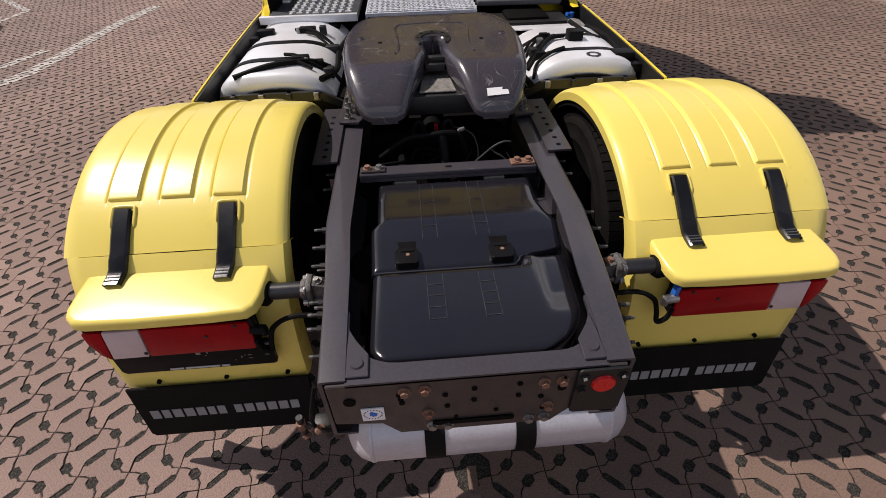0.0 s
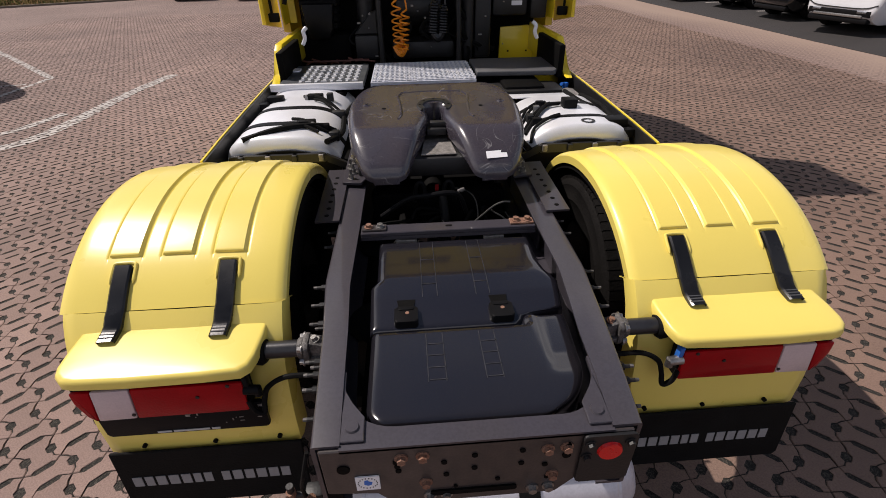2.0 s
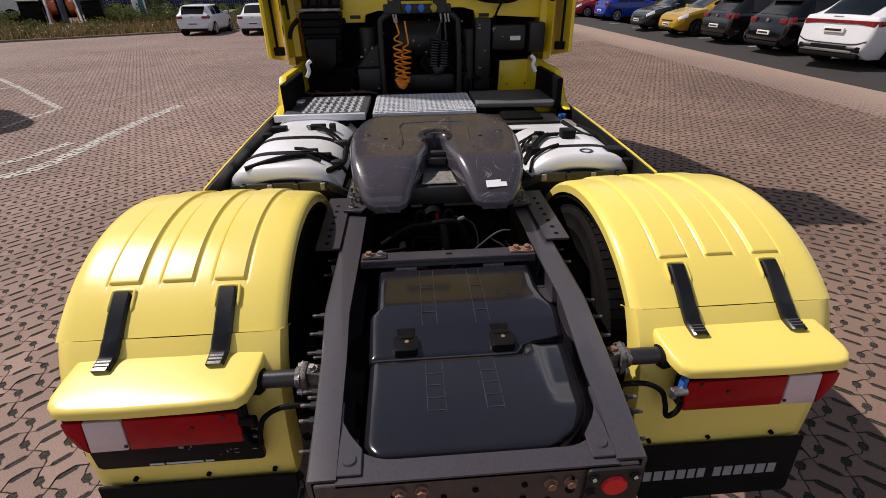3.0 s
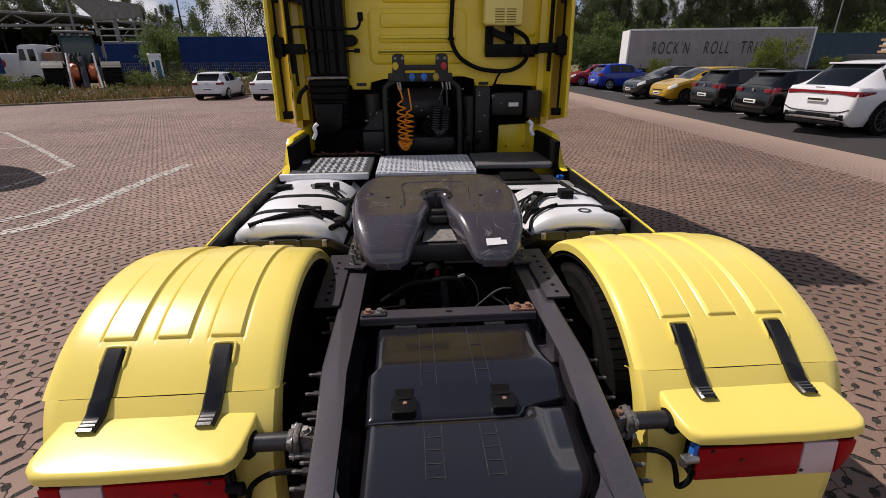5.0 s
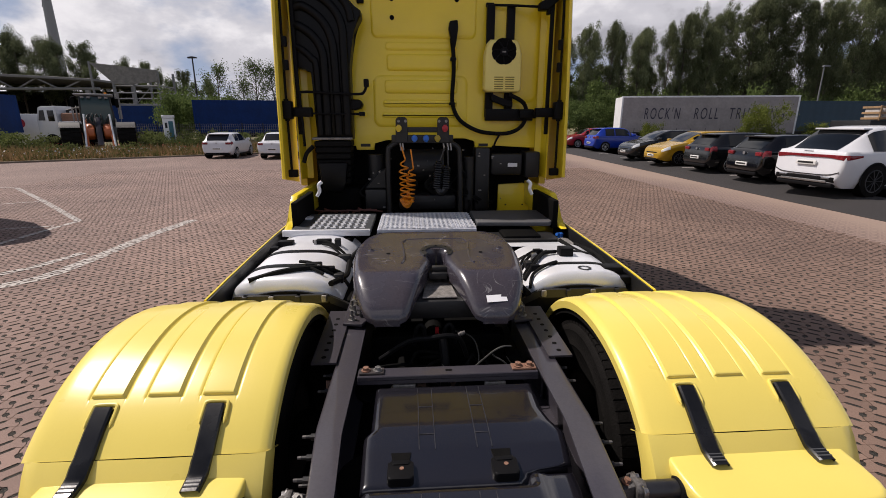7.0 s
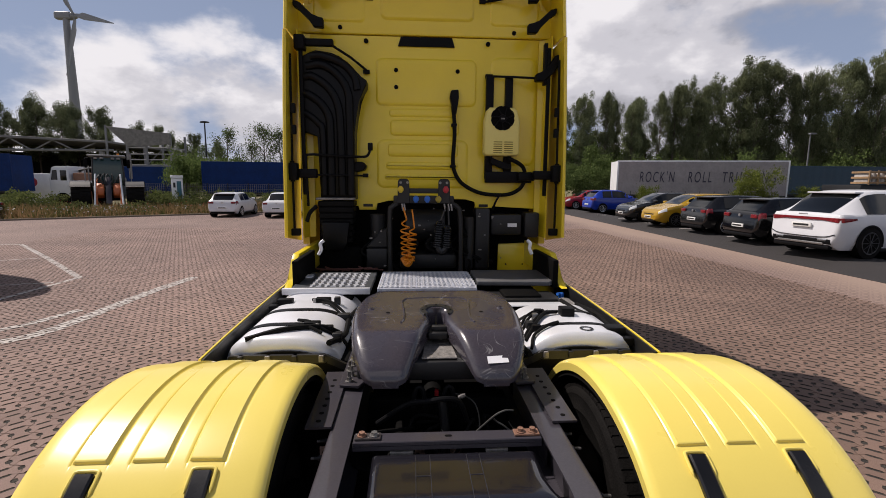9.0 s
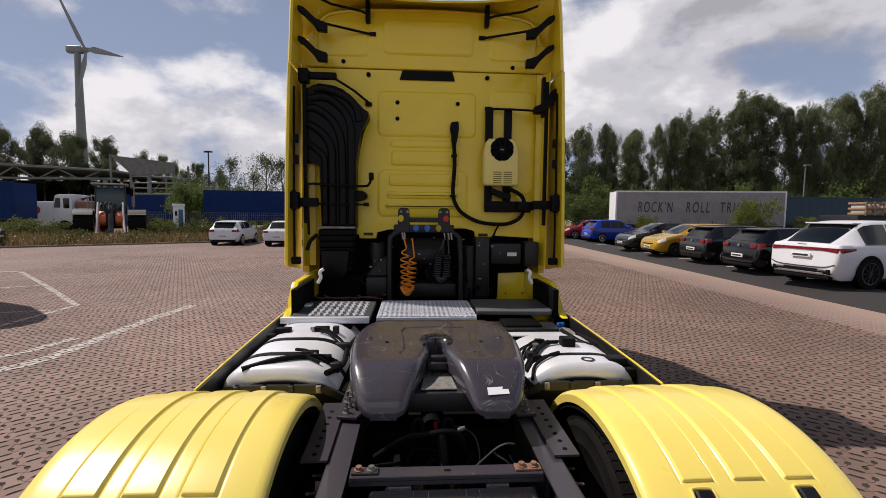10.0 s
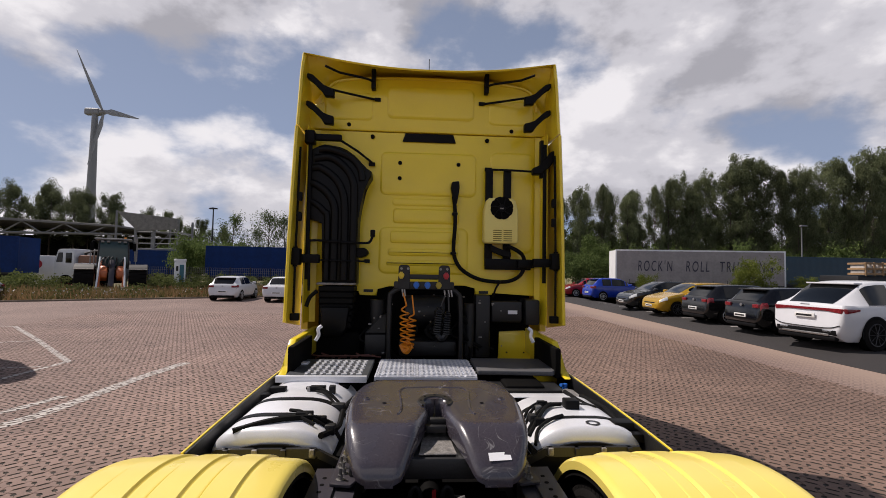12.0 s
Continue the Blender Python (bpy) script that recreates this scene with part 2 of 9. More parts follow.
def tube(bm, pts, r, seg=8, n=8, smooth=True):
    line = smooth_line(pts, n) if smooth else [Vector(p) for p in pts]
    rings, up = [], Vector((0.13, 0.21, 0.97)).normalized()
    for i, p in enumerate(line):
        d = (line[min(i + 1, len(line) - 1)] - line[max(i - 1, 0)]).normalized()
        u = (up - d * up.dot(d)).normalized()
        w = d.cross(u)
        up = u
        rr = r[min(i, len(r) - 1)] if isinstance(r, (list, tuple)) else r
        rings.append([bm.verts.new(p + rr * (math.cos(a) * u + math.sin(a) * w)) for a in (2 * math.pi * k / seg for k in range(seg))])
    for a, b in zip(rings, rings[1:]):
        for k in range(seg):
            bm.faces.new((a[k], a[(k + 1) % seg], b[(k + 1) % seg], b[k]))
    bm.faces.new(rings[0][::-1]), bm.faces.new(rings[-1])
    return bm


def prism(bm, poly, axis, lo, hi, bevel=0.0, seg=2, caps_only=False):
    """A plate: the polygon (in the two other axes) drawn out along axis from lo to hi."""
    def place(a, b, c):
        return {"x": (c, a, b), "y": (a, c, b), "z": (a, b, c)}[axis]
    v0 = [bm.verts.new(place(a, b, lo)) for a, b in poly]
    v1 = [bm.verts.new(place(a, b, hi)) for a, b in poly]
    f0, f1 = bm.faces.new(v0), bm.faces.new(v1[::-1])
    for i in range(len(poly)):
        j = (i + 1) % len(poly)
        bm.faces.new((v0[i], v1[i], v1[j], v0[j]))
    if bevel:
        bm.edges.ensure_lookup_table()
        es = list({e for v in v0 + v1 for e in v.link_edges}) if not caps_only else list(set(f0.edges) | set(f1.edges))
        bmesh.ops.bevel(bm, geom=es, offset=bevel, segments=seg, affect="EDGES", profile=0.5)
    return bm


def rounded(x0, x1, y0, y1, r, n=5):
    out = []
    for cx, cy, a0 in ((x1 - r, y0 + r, -90), (x1 - r, y1 - r, 0), (x0 + r, y1 - r, 90), (x0 + r, y0 + r, 180)):
        for k in range(n + 1):
            a = radians(a0 + 90 * k / n)
            out.append((cx + r * math.cos(a), cy + r * math.sin(a)))
    return out


def skin(bm, rows, thick=0.0, close=False):
    """A sheet through rows of points; with thick it gets a back and rims."""
    g = [[bm.verts.new(p) for p in row] for row in rows]
    fs = []
    for a, b in zip(g, g[1:]):
        m = len(a)
        for k in range(m if close else m - 1):
            fs.append(bm.faces.new((a[k], a[(k + 1) % m], b[(k + 1) % m], b[k])))
    if thick:
        bmesh.ops.recalc_face_normals(bm, faces=fs)
        bmesh.ops.solidify(bm, geom=fs, thickness=thick)
    return bm


def bolt(bm, p, d, r=0.012, h=0.014, shank=0.0):
    p, d = Vector(p), Vector(d).normalized()
    cyl(bm, p, p + d * 0.004, r * 1.5, seg=12)
    cyl(bm, p + d * 0.004, p + d * (0.004 + h), r, seg=6)
    if shank:
        cyl(bm, p + d * (0.004 + h), p + d * (0.004 + h + shank), r * 0.55, seg=8)
    return bm


# ---- the tractor truck ----
truck = empty("tractor_truck", "bright yellow two-axle tractor truck with bare chassis, parked on the paving", "truck")


def mirror(bm):
    bmesh.ops.scale(bm, vec=(-1, 1, 1), verts=bm.verts)
    bmesh.ops.reverse_faces(bm, faces=bm.faces)
    return bm


SIDES = (-1, 1)


def sided(bm, s):
    return bm if s > 0 else mirror(bm)


# frame rails, C section, opening inwards
RAIL = {  # along the truck, outer edge, width of the flange
    -1: ((0.71, 0.424, 0.074), (0.92, 0.437, 0.077), (1.13, 0.452, 0.083), (1.37, 0.477, 0.092), (1.42, 0.480, 0.095), (1.8, 0.481, 0.100), (2.9, 0.481, 0.100), (4.9, 0.481, 0.100)),
    1: ((0.71, 0.428, 0.081), (0.88, 0.451, 0.088), (1.05, 0.472, 0.098), (1.38, 0.507, 0.100), (1.43, 0.510, 0.101), (1.8, 0.511, 0.106), (2.9, 0.512, 0.106), (4.9, 0.500, 0.106)),
}


def rail_x(s, y):
    return float(np.interp(y, [r[0] for r in RAIL[s]], [r[1] for r in RAIL[s]]))


for s in SIDES:
    rows = []
    for y, x, w in RAIL[s]:
        sec = ((-0.010, 0.970), (-w, 0.970), (-w, 0.961), (-0.012, 0.961), (-0.012, 0.709), (-w, 0.709), (-w, 0.700), (-0.006, 0.700), (-0.001, 0.703), (0.0, 0.709), (0.0, 0.960), (-0.0012, 0.9645), (-0.0045, 0.9685))
        rows.append([(x + dx, y, z) for dx, z in sec])
    bm = skin(B(), rows, close=True)
    ends = [e for e in bm.edges if e.is_boundary]
    bmesh.ops.holes_fill(bm, edges=ends)
    rail = part("frame_rail", sided(bm, s), FRAME_GREY, truck, "dark grey steel chassis rail", 40)
    for y, dz in (((0.945, -0.01), (0.994, 0.0), (1.047, 0.0), (1.224, 0.0), (1.325, 0.0), (1.432, 0.0), (1.719, 0.0), (1.843, 0.0), (1.09, -0.07), (0.88, -0.06), (1.30, -0.09), (1.55, -0.1)) if s < 0 else
                  ((0.835, -0.05), (0.89, 0.0), (0.944, 0.0), (1.226, 0.0), (1.333, 0.0), (1.438, 0.0), (1.732, 0.0), (1.844, 0.0), (1.02, -0.07), (1.40, -0.1), (1.60, -0.1))):
        x, z = rail_x(s, y), 0.92 + dz
        bt = part("bolt", sided(bolt(B(), (x, y, z), (1, 0, 0), 0.012, 0.020, 0.018), s), DARK_METAL, rail)
        part("shank", sided(cyl(B(), (x + 0.038, y, z), (x + 0.054, y, z), 0.0065, 0.0055, 8), s), CLAMP_CAST, bt)

# rear cross member: top plate with a rounded cut, face plate, side gussets
bm = B()
cut = [(0.362, 0.955), (0.358, 0.90)] + [(0.232 + 0.12 * math.cos(radians(a)), 0.88 + 0.121 * math.sin(radians(a))) for a in range(0, -91, -10)]
cut2 = [(-0.21 + 0.145 * math.cos(radians(a)), 0.905 + 0.146 * math.sin(radians(a))) for a in range(-90, -181, -10)] + [(-0.357, 0.955)]
poly = [(-0.352, 0.700), (0.352, 0.700), (0.372, 0.955)] + cut + cut2 + [(-0.366, 0.955)]
prism(bm, poly, "z", 0.950, 0.964)
rear_member = part("rear_cross_member", bm, FRAME_GREY, truck, "dark grey rear cross member with bolt holes")
bm = B()
prism(bm, [(-0.405, 0.960), (0.405, 0.960), (0.405, 0.775), (0.27, 0.765), (0.225, 0.700), (-0.225, 0.700), (-0.27, 0.765), (-0.405, 0.775)], "y", 0.700, 0.712, 0.003, 1)
part("face_plate", bm, DUSTY, rear_member, "dusty brown-grey face plate")
bm = B()
prism(bm, rounded(-0.13, 0.11, 0.737, 0.757, 0.009), "y", 0.694, 0.6995)
for x, z, r in ((-0.35, 0.885, 0.017), (-0.215, 0.90, 0.008), (-0.212, 0.882, 0.008), (-0.21, 0.862, 0.008), (-0.09, 0.885, 0.008), (-0.085, 0.83, 0.008), (-0.01, 0.905, 0.008), (-0.01, 0.85, 0.008), (0.115, 0.91, 0.008),
                (0.115, 0.855, 0.008), (0.18, 0.895, 0.008), (0.18, 0.84, 0.008), (0.235, 0.92, 0.008), (0.235, 0.875, 0.012), (0.055, 0.79, 0.007), (-0.06, 0.77, 0.006), (0.19, 0.78, 0.006)):
    cyl(bm, (x, 0.696, z), (x, 0.6993, z), r, seg=14)
parts("bolt_hole", bm, DARK, rear_member)
for x, z, m in ((-0.20, 0.915, RUST), (-0.145, 0.918, RUST), (0.182, 0.908, RUST), (0.232, 0.91, RUST), (-0.14, 0.80, RUST), (0.205, 0.79, RUST), (-0.13, 0.735, STEEL), (-0.085, 0.735, STEEL), (0.155, 0.73, STEEL), (0.20, 0.735, STEEL)):
    part("bolt", bolt(B(), (x, 0.700, z), (0, -1, 0), 0.012, 0.012), m, rear_member)
for s in SIDES:
    bm = prism(B(), [(0.290, 0.718), (0.350, 0.718), (0.352, 0.80), (0.352, 0.885), (0.330, 0.835), (0.292, 0.79)], "z", 0.9645, 0.973, 0.002, 1)
    part("gusset", sided(bm, s), FRAME_GREY, rear_member)
    part("bolt", sided(cyl(B(), (0.322, 0.758, 0.973), (0.322, 0.758, 0.979), 0.019, 0.016, 22), s), FRAME_GREY, rear_member)
    bm = B()
    prism(bm, [(0.372, 0.9), (0.425, 0.9), (0.425, 0.71), (0.372, 0.71)], "y", 0.716, 0.722)
    part("end_cap", sided(bm, s), DARK, rear_member)
bm = prism(B(), rounded(0.27, 0.415, 0.755, 0.955, 0.012), "y", 0.690, 0.6985, 0.002, 1)
refl_plate = part("reflector_plate", bm, DARK_METAL, truck, "dark plate with a round red reflector")
part("reflector", cyl(B(), (0.345, 0.690, 0.895), (0.345, 0.682, 0.895), 0.034, 0.031, 28), RED_REFLECTOR, refl_plate, "round red reflector")
for x, z in ((0.29, 0.925), (0.395, 0.925), (0.285, 0.875)):
    part("bolt", bolt(B(), (x, 0.690, z), (0, -1, 0), 0.010, 0.010), DARK_METAL, refl_plate)
bm = box(B(), -0.325, -0.262, 0.6955, 0.699, 0.79, 0.85)
sticker = part("data_sticker", bm, PAPER, rear_member, "white data sticker with a blue print")
bm = prism(B(), [(-0.303, 0.818), (-0.294, 0.812), (-0.284, 0.815), (-0.281, 0.826), (-0.290, 0.829), (-0.294, 0.836), (-0.302, 0.832)], "y", 0.694, 0.6957)
part("print", bm, BLUE_PLASTIC, sticker)
bm = B()
for i in range(18):  # ring of small grey marks
    a = 2 * math.pi * i / 18
    x, z = -0.2935 + 0.025 * math.cos(a), 0.822 + 0.022 * math.sin(a)
    box(bm, x - 0.0014, x + 0.0014, 0.694, 0.6957, z - 0.0014, z + 0.0014)
tagged(part("printed_marks", bm, CLAMP_CAST, sticker), kind="stuff")

# air tank under the rear
bm = B()
TX0, TX1, TY, TZ, TR = -0.415, 0.53, 0.835, 0.555, 0.132
rows = []
for x, r in ((TX0, 0.02), (TX0 + 0.006, 0.055), (TX0 + 0.022, 0.092), (TX0 + 0.048, 0.118), (TX0 + 0.08, TR), (TX0 + 0.084, TR + 0.003), (TX0 + 0.092, TR + 0.003), (TX0 + 0.096, TR), (TX1 - 0.096, TR), (TX1 - 0.092, TR + 0.003), (TX1 - 0.084, TR + 0.003), (TX1 - 0.08, TR), (TX1 - 0.048, 0.118), (TX1 - 0.022, 0.092), (TX1 - 0.006, 0.055), (TX1, 0.02)):
    rows.append([(x, TY + r * math.cos(a), TZ + r * math.sin(a)) for a in (2 * math.pi * k / 36 for k in range(36))])
skin(bm, rows, close=True)
bmesh.ops.holes_fill(bm, edges=[e for e in bm.edges if e.is_boundary])
air_tank = part("air_tank", bm, AIR_TANK, truck, "silvery cylindrical air tank with black straps")
for x in (-0.125, 0.165):
    bm = skin(B(), [[(x + dx, TY + (TR + 0.006) * math.cos(a), TZ + (TR + 0.006) * math.sin(a)) for a in (2 * math.pi * k / 36 for k in range(36))] for dx in (-0.032, 0.032)], 0.004, True)
    part("tank_strap", bm, RUBBER, air_tank, "black tank strap")
bm = cyl(B(), (TX0 - 0.02, TY, TZ), (TX0 + 0.01, TY, TZ), 0.018, seg=6)
cyl(bm, (TX0 - 0.03, TY, TZ + 0.0), (TX0 - 0.02, TY, TZ), 0.012, seg=10)
part("tank_fitting", bm, STEEL, air_tank)

# valve and couplings hung from the left rail's end
bm = box(B(), -0.505, -0.45, 0.77, 0.82, 0.60, 0.65, 0.008)
cyl(bm, (-0.555, 0.79, 0.63), (-0.46, 0.79, 0.635), 0.010, seg=12)
cyl(bm, (-0.545, 0.79, 0.575), (-0.545, 0.79, 0.68), 0.011, seg=12)
cyl(bm, (-0.475, 0.80, 0.55), (-0.475, 0.80, 0.61), 0.018, seg=14)
box(bm, -0.445, -0.42, 0.76, 0.80, 0.58, 0.70, 0.004)
valve = part("drain_valve", bm, DARK_METAL, truck, "dark valve block with copper fittings")
parts("fitting", cyl(cyl(cyl(B(), (-0.545, 0.787, 0.625), (-0.545, 0.787, 0.655), 0.015, seg=8), (-0.49, 0.765, 0.635), (-0.478, 0.765, 0.655), 0.013, seg=8), (-0.545, 0.787, 0.57), (-0.535, 0.787, 0.585), 0.013, seg=8), RUST, valve)
bm = tube(B(), [(-0.50, 0.78, 0.62), (-0.50, 0.77, 0.70), (-0.475, 0.74, 0.80), (-0.455, 0.76, 0.88)], 0.006)
tube(bm, [(-0.48, 0.78, 0.62), (-0.46, 0.74, 0.68), (-0.42, 0.725, 0.72), (-0.41, 0.76, 0.78)], 0.007)
parts("air_hose", bm, RUBBER, truck)

# cross bar ahead of the battery box, with a shim plate at each end
bm = box(B(), -0.372, 0.398, 1.728, 1.80, 0.955, 0.974, 0.003, 1)
box(bm, -0.372, 0.398, 1.728, 1.735, 0.938, 0.955)
crossbar = part("cross_bar", bm, FRAME_GREY, truck)
part("slot", prism(B(), rounded(0.0, 0.03, 1.757, 1.772, 0.007), "z", 0.9742, 0.9752), DARK, crossbar)
for x0, m in ((-0.366, DUSTY), (0.288, RUST)):
    p = part("shim_plate", box(B(), x0, x0 + 0.105, 1.742, 1.788, 0.9745, 0.984, 0.002, 1), m, crossbar, "small bolted plate, rusty")
    for k, dx in enumerate((0.028, 0.078)):
        part("bolt", bolt(B(), (x0 + dx, 1.765, 0.984), (0, 0, 1), 0.013, 0.012), RUST if x0 > 0 or k == 0 else STEEL, p)

# battery box cover between the rails
def moulded(y0, y1, n, left, right, height, floor=0.72):
    """A moulded shell: rows across it from left(y) to right(y), with rounded rims and walls down to the floor."""
    rows = []
    edge = (0.0, 0.003, 0.009, 0.018, 0.03)
    ys = [y0 + d * 0.8 for d in edge] + [y0 + 0.03 + (y1 - y0 - 0.06) * (k + 1) / (n + 1) for k in range(n)] + [y1 - d * 0.8 for d in reversed(edge)]
    for y in ys:
        a, b = left(y), right(y)
        us = [a + d for d in edge] + [a + 0.03 + (b - a - 0.06) * (k + 1) / 40 for k in range(39)] + [b - d for d in reversed(edge)]
        row = [(a - 0.004, y, floor)]
        for x in us:
            d = min(x - a, b - x, (y - y0) * 1.25, (y1 - y) * 1.25)
            k = max(0.0, 1 - d / 0.03)
            row.append((x, y, height(x, y) - 0.022 * (1 - math.sqrt(max(0.0, 1 - k * k)))))
        row.append((b + 0.004, y, floor))
        rows.append(row)
    rows.insert(0, [(x, y - 0.004, floor) for x, y, z in rows[0]])
    rows.append([(x, y + 0.004, floor) for x, y, z in rows[-1]])
    return skin(B(), rows)


def gully(x, y, z):
    """Height of the lower cover: a soft crease runs along its right side, and its far edge dips under the upper cover."""
    edge = float(np.interp(y, (0.95, 1.02, 1.12, 1.20, 1.26), (0.268, 0.270, 0.272, 0.276, 0.276)))
    deep = 0.0085 * ease((y - 0.94) / 0.12)
    return z - deep * ease((x - edge) / 0.016) - 0.022 * ease((y - 1.180) / 0.010) * ease((0.243 - x) / 0.012)


def lid_left(y):
    return -0.305 + 0.068 * (1 - math.sqrt(max(0.0, 1 - max(0.0, (0.881 - y) / 0.068) ** 2)))


def lid_right(y):
    k = max(0.0, min(1.0, (1.02 - y) / 0.207))
    return 0.392 - 0.012 * max(0.0, (1.19 - y) / 0.16) - 0.178 * (1 - math.sqrt(max(0.0, 1 - k * k)))


cover = part("battery_cover", moulded(0.813, 1.248, 60, lid_left, lid_right, lambda x, y: gully(x, y, 0.897)), BOX_PLASTIC, truck, "black moulded plastic battery box cover", 60)


def upper_z(y):
    return float(np.interp(y, (1.19, 1.335, 1.355, 1.455, 1.485, 1.73), (0.891, 0.9125, 0.9155, 0.9255, 0.927, 0.929)))


def upper_left(y):
    return float(np.interp(y, (1.2, 1.42, 1.45, 1.73), (-0.312, -0.317, -0.294, -0.296)))


def upper_right(y):
    return float(np.interp(y, (1.19, 1.205, 1.215, 1.24, 1.26, 1.41, 1.47, 1.55, 1.73), (0.205, 0.215, 0.232, 0.245, 0.392, 0.412, 0.380, 0.363, 0.368)))


part("upper_cover", moulded(1.196, 1.728, 46, upper_left, upper_right, lambda x, y: upper_z(y)), BOX_PLASTIC, cover, "", 60)
bm = B()
for x0, x1, near in ((-0.117, -0.061, -0.003), (0.064, 0.116, 0.018)):
    for x in (x0, x1):
        box(bm, x - 0.0014, x + 0.0014, 0.955, 1.165, 0.8965, 0.8987)
        for y0, y1 in ((1.345, 1.40), (1.40, 1.455), (1.455, 1.485), (1.485, 1.60), (1.60, 1.70)):
            q = [(x + near + dx, y, upper_z(y) + dz) for dz in (-0.001, 0.0026) for y in (y0, y1) for dx in (-0.0013, 0.0013)]
            vs = [bm.verts.new(p) for p in q]
            for f in ((4, 5, 7, 6), (0, 1, 5, 4), (2, 6, 7, 3), (0, 4, 6, 2), (1, 3, 7, 5)):
                bm.faces.new([vs[k] for k in f])
    for y in (0.963, 1.013, 1.065, 1.116):
        box(bm, x0 + 0.004, x1 + 0.004, y - 0.0014, y + 0.0014, 0.8965, 0.8987)
    for y in (1.416, 1.572):
        box(bm, x0 + near, x1 + near, y - 0.0014, y + 0.0014, upper_z(y) - 0.001, upper_z(y) + 0.002)
# the ribs' lighter grey puts the glint of their edges into the colour
tagged(part("moulded_ribs", bm, M("glint_grey_cover_ribs", (0.05, 0.05, 0.056), 0.3, var=0.5, scale=40, bump=0.1), cover), kind="stuff")
for x in (-0.182, 0.160):
    bm = prism(B(), rounded(x - 0.042, x + 0.042, 1.207, 1.290, 0.012), "z", 0.88, 0.9215, 0.007, 3, True)
    latch = part("latch", bm, BLACK_PLASTIC, cover)
    part("latch_handle", prism(B(), rounded(x - 0.028, x + 0.028, 1.268, 1.286, 0.005), "z", 0.915, 0.9245, 0.003, 2, True), BLACK_PLASTIC, latch)
    part("recess", prism(B(), [(x - 0.027, 1.2905), (x + 0.027, 1.2905), (x + 0.034, 1.334), (x - 0.034, 1.334)], "z", 0.90, 0.9145), DARK, latch)
    part("screw", cyl(B(), (x + 0.004, 1.252, 0.919), (x + 0.004, 1.252, 0.9235), 0.0075, seg=10), RUST, latch)
for x0, x1 in ((-0.223, -0.129), (0.167, 0.259)):
    part("edge_tab", box(B(), x0, x1, 1.7285, 1.742, 0.915, 0.930, 0.002, 1), CAST, cover, "small grey tab on the cover's far edge")
part("lip", box(B(), 0.0, 0.10, 0.808, 0.828, 0.86, 0.872, 0.004), BLACK_PLASTIC, cover)
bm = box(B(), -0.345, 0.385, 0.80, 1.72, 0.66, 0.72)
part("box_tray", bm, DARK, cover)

# fifth wheel: two lobes with a throat, leaning back
def fw_edges(y):
    ys = (1.985, 1.995, 2.02, 2.07, 2.15, 2.25, 2.36, 2.41, 2.455, 2.475, 2.49, 2.497, 2.4995, 2.5, 2.56, 2.66, 2.74, 2.80, 2.835, 2.85)
    outer = (0.315, 0.345, 0.368, 0.392, 0.420, 0.438, 0.450, 0.4525, 0.455, 0.4548, 0.4545, 0.4543, 0.4541, 0.454, 0.452, 0.437, 0.405, 0.355, 0.30, 0.24)
    inner = (0.195, 0.165, 0.148, 0.128, 0.100, 0.070, 0.042, 0.040, 0.045, 0.040, 0.028, 0.016, 0.006, 0.0, 0, 0, 0, 0, 0, 0)
    return float(np.interp(y, ys, inner)), float(np.interp(y, ys, outer))


def fw_z(y):
    base = 1.300 + 0.10 * (y - 2.36)
    return base - max(0.0, 2.21 - y) ** 1.5 * 1.12 - max(0.0, y - 2.76) ** 2 * 2.0


def fw_half():
    bm = B()
    rows = []
    ys = [1.985, 1.99, 1.998, 2.01, 2.02] + [2.04 + 0.04 * k for k in range(11)] + [2.455, 2.465, 2.475, 2.483, 2.49, 2.494, 2.497, 2.4995, 2.5001] + [2.52 + 0.04 * k for k in range(7)] + [2.80, 2.82, 2.835, 2.845, 2.85]
    for y in ys:
        a, b = fw_edges(y)
        row = []
        us = (0, 0.015, 0.05, 0.1, 0.2, 0.35, 0.5, 0.65, 0.8, 0.9, 0.95, 0.985, 1)
        lip = 0.042
        row.append((a, y, fw_z(y) - (0.05 + 0.05 * ease((y - 2.0) / 0.2)) if a > 0.001 else fw_z(y)))
        for u in us:
            x = a + (b - a) * u
            d = b - x if a < 0.001 else min(x - a, b - x)
            d = min(d, (y - 1.985) * 1.0 + 0.0, (2.85 - y) * 1.3)
            k = max(0.0, 1 - d / lip)
            row.append((x, y, fw_z(y) - 0.032 * k * k * k))
        row.append((b, y, fw_z(y) - (0.05 + 0.05 * ease((y - 2.0) / 0.2))))
        rows.append(row)
    rows.insert(0, [(x, 1.987, z - 0.03) for x, _, z in rows[0]])
    rows.append([(x, 2.849, z - 0.08) for x, _, z in rows[-1]])
    skin(bm, rows)
    return bm


bm = fw_half()
other = bmesh.ops.duplicate(bm, geom=bm.verts[:] + bm.edges[:] + bm.faces[:])
bmesh.ops.scale(bm, vec=(-1, 1, 1), verts=[v for v in other["geom"] if isinstance(v, bmesh.types.BMVert)])
bmesh.ops.remove_doubles(bm, verts=bm.verts, dist=0.0005)
fifth = part("fifth_wheel", bm, FW_GREY, truck, "dark grey greasy fifth wheel coupling plate", 40)
bm = B()
ring = []
for r, dz in ((0.060, 0.001), (0.062, 0.007), (0.090, 0.007), (0.094, 0.001)):
    ring.append([(r * math.cos(a), 2.46 + r * math.sin(a), fw_z(2.46 + r * math.sin(a)) + dz) for a in (radians(-40 + 260 * k / 30) for k in range(31))])
skin(bm, ring)
part("throat_ring", bm, DARK_METAL, fifth)
bm = B()
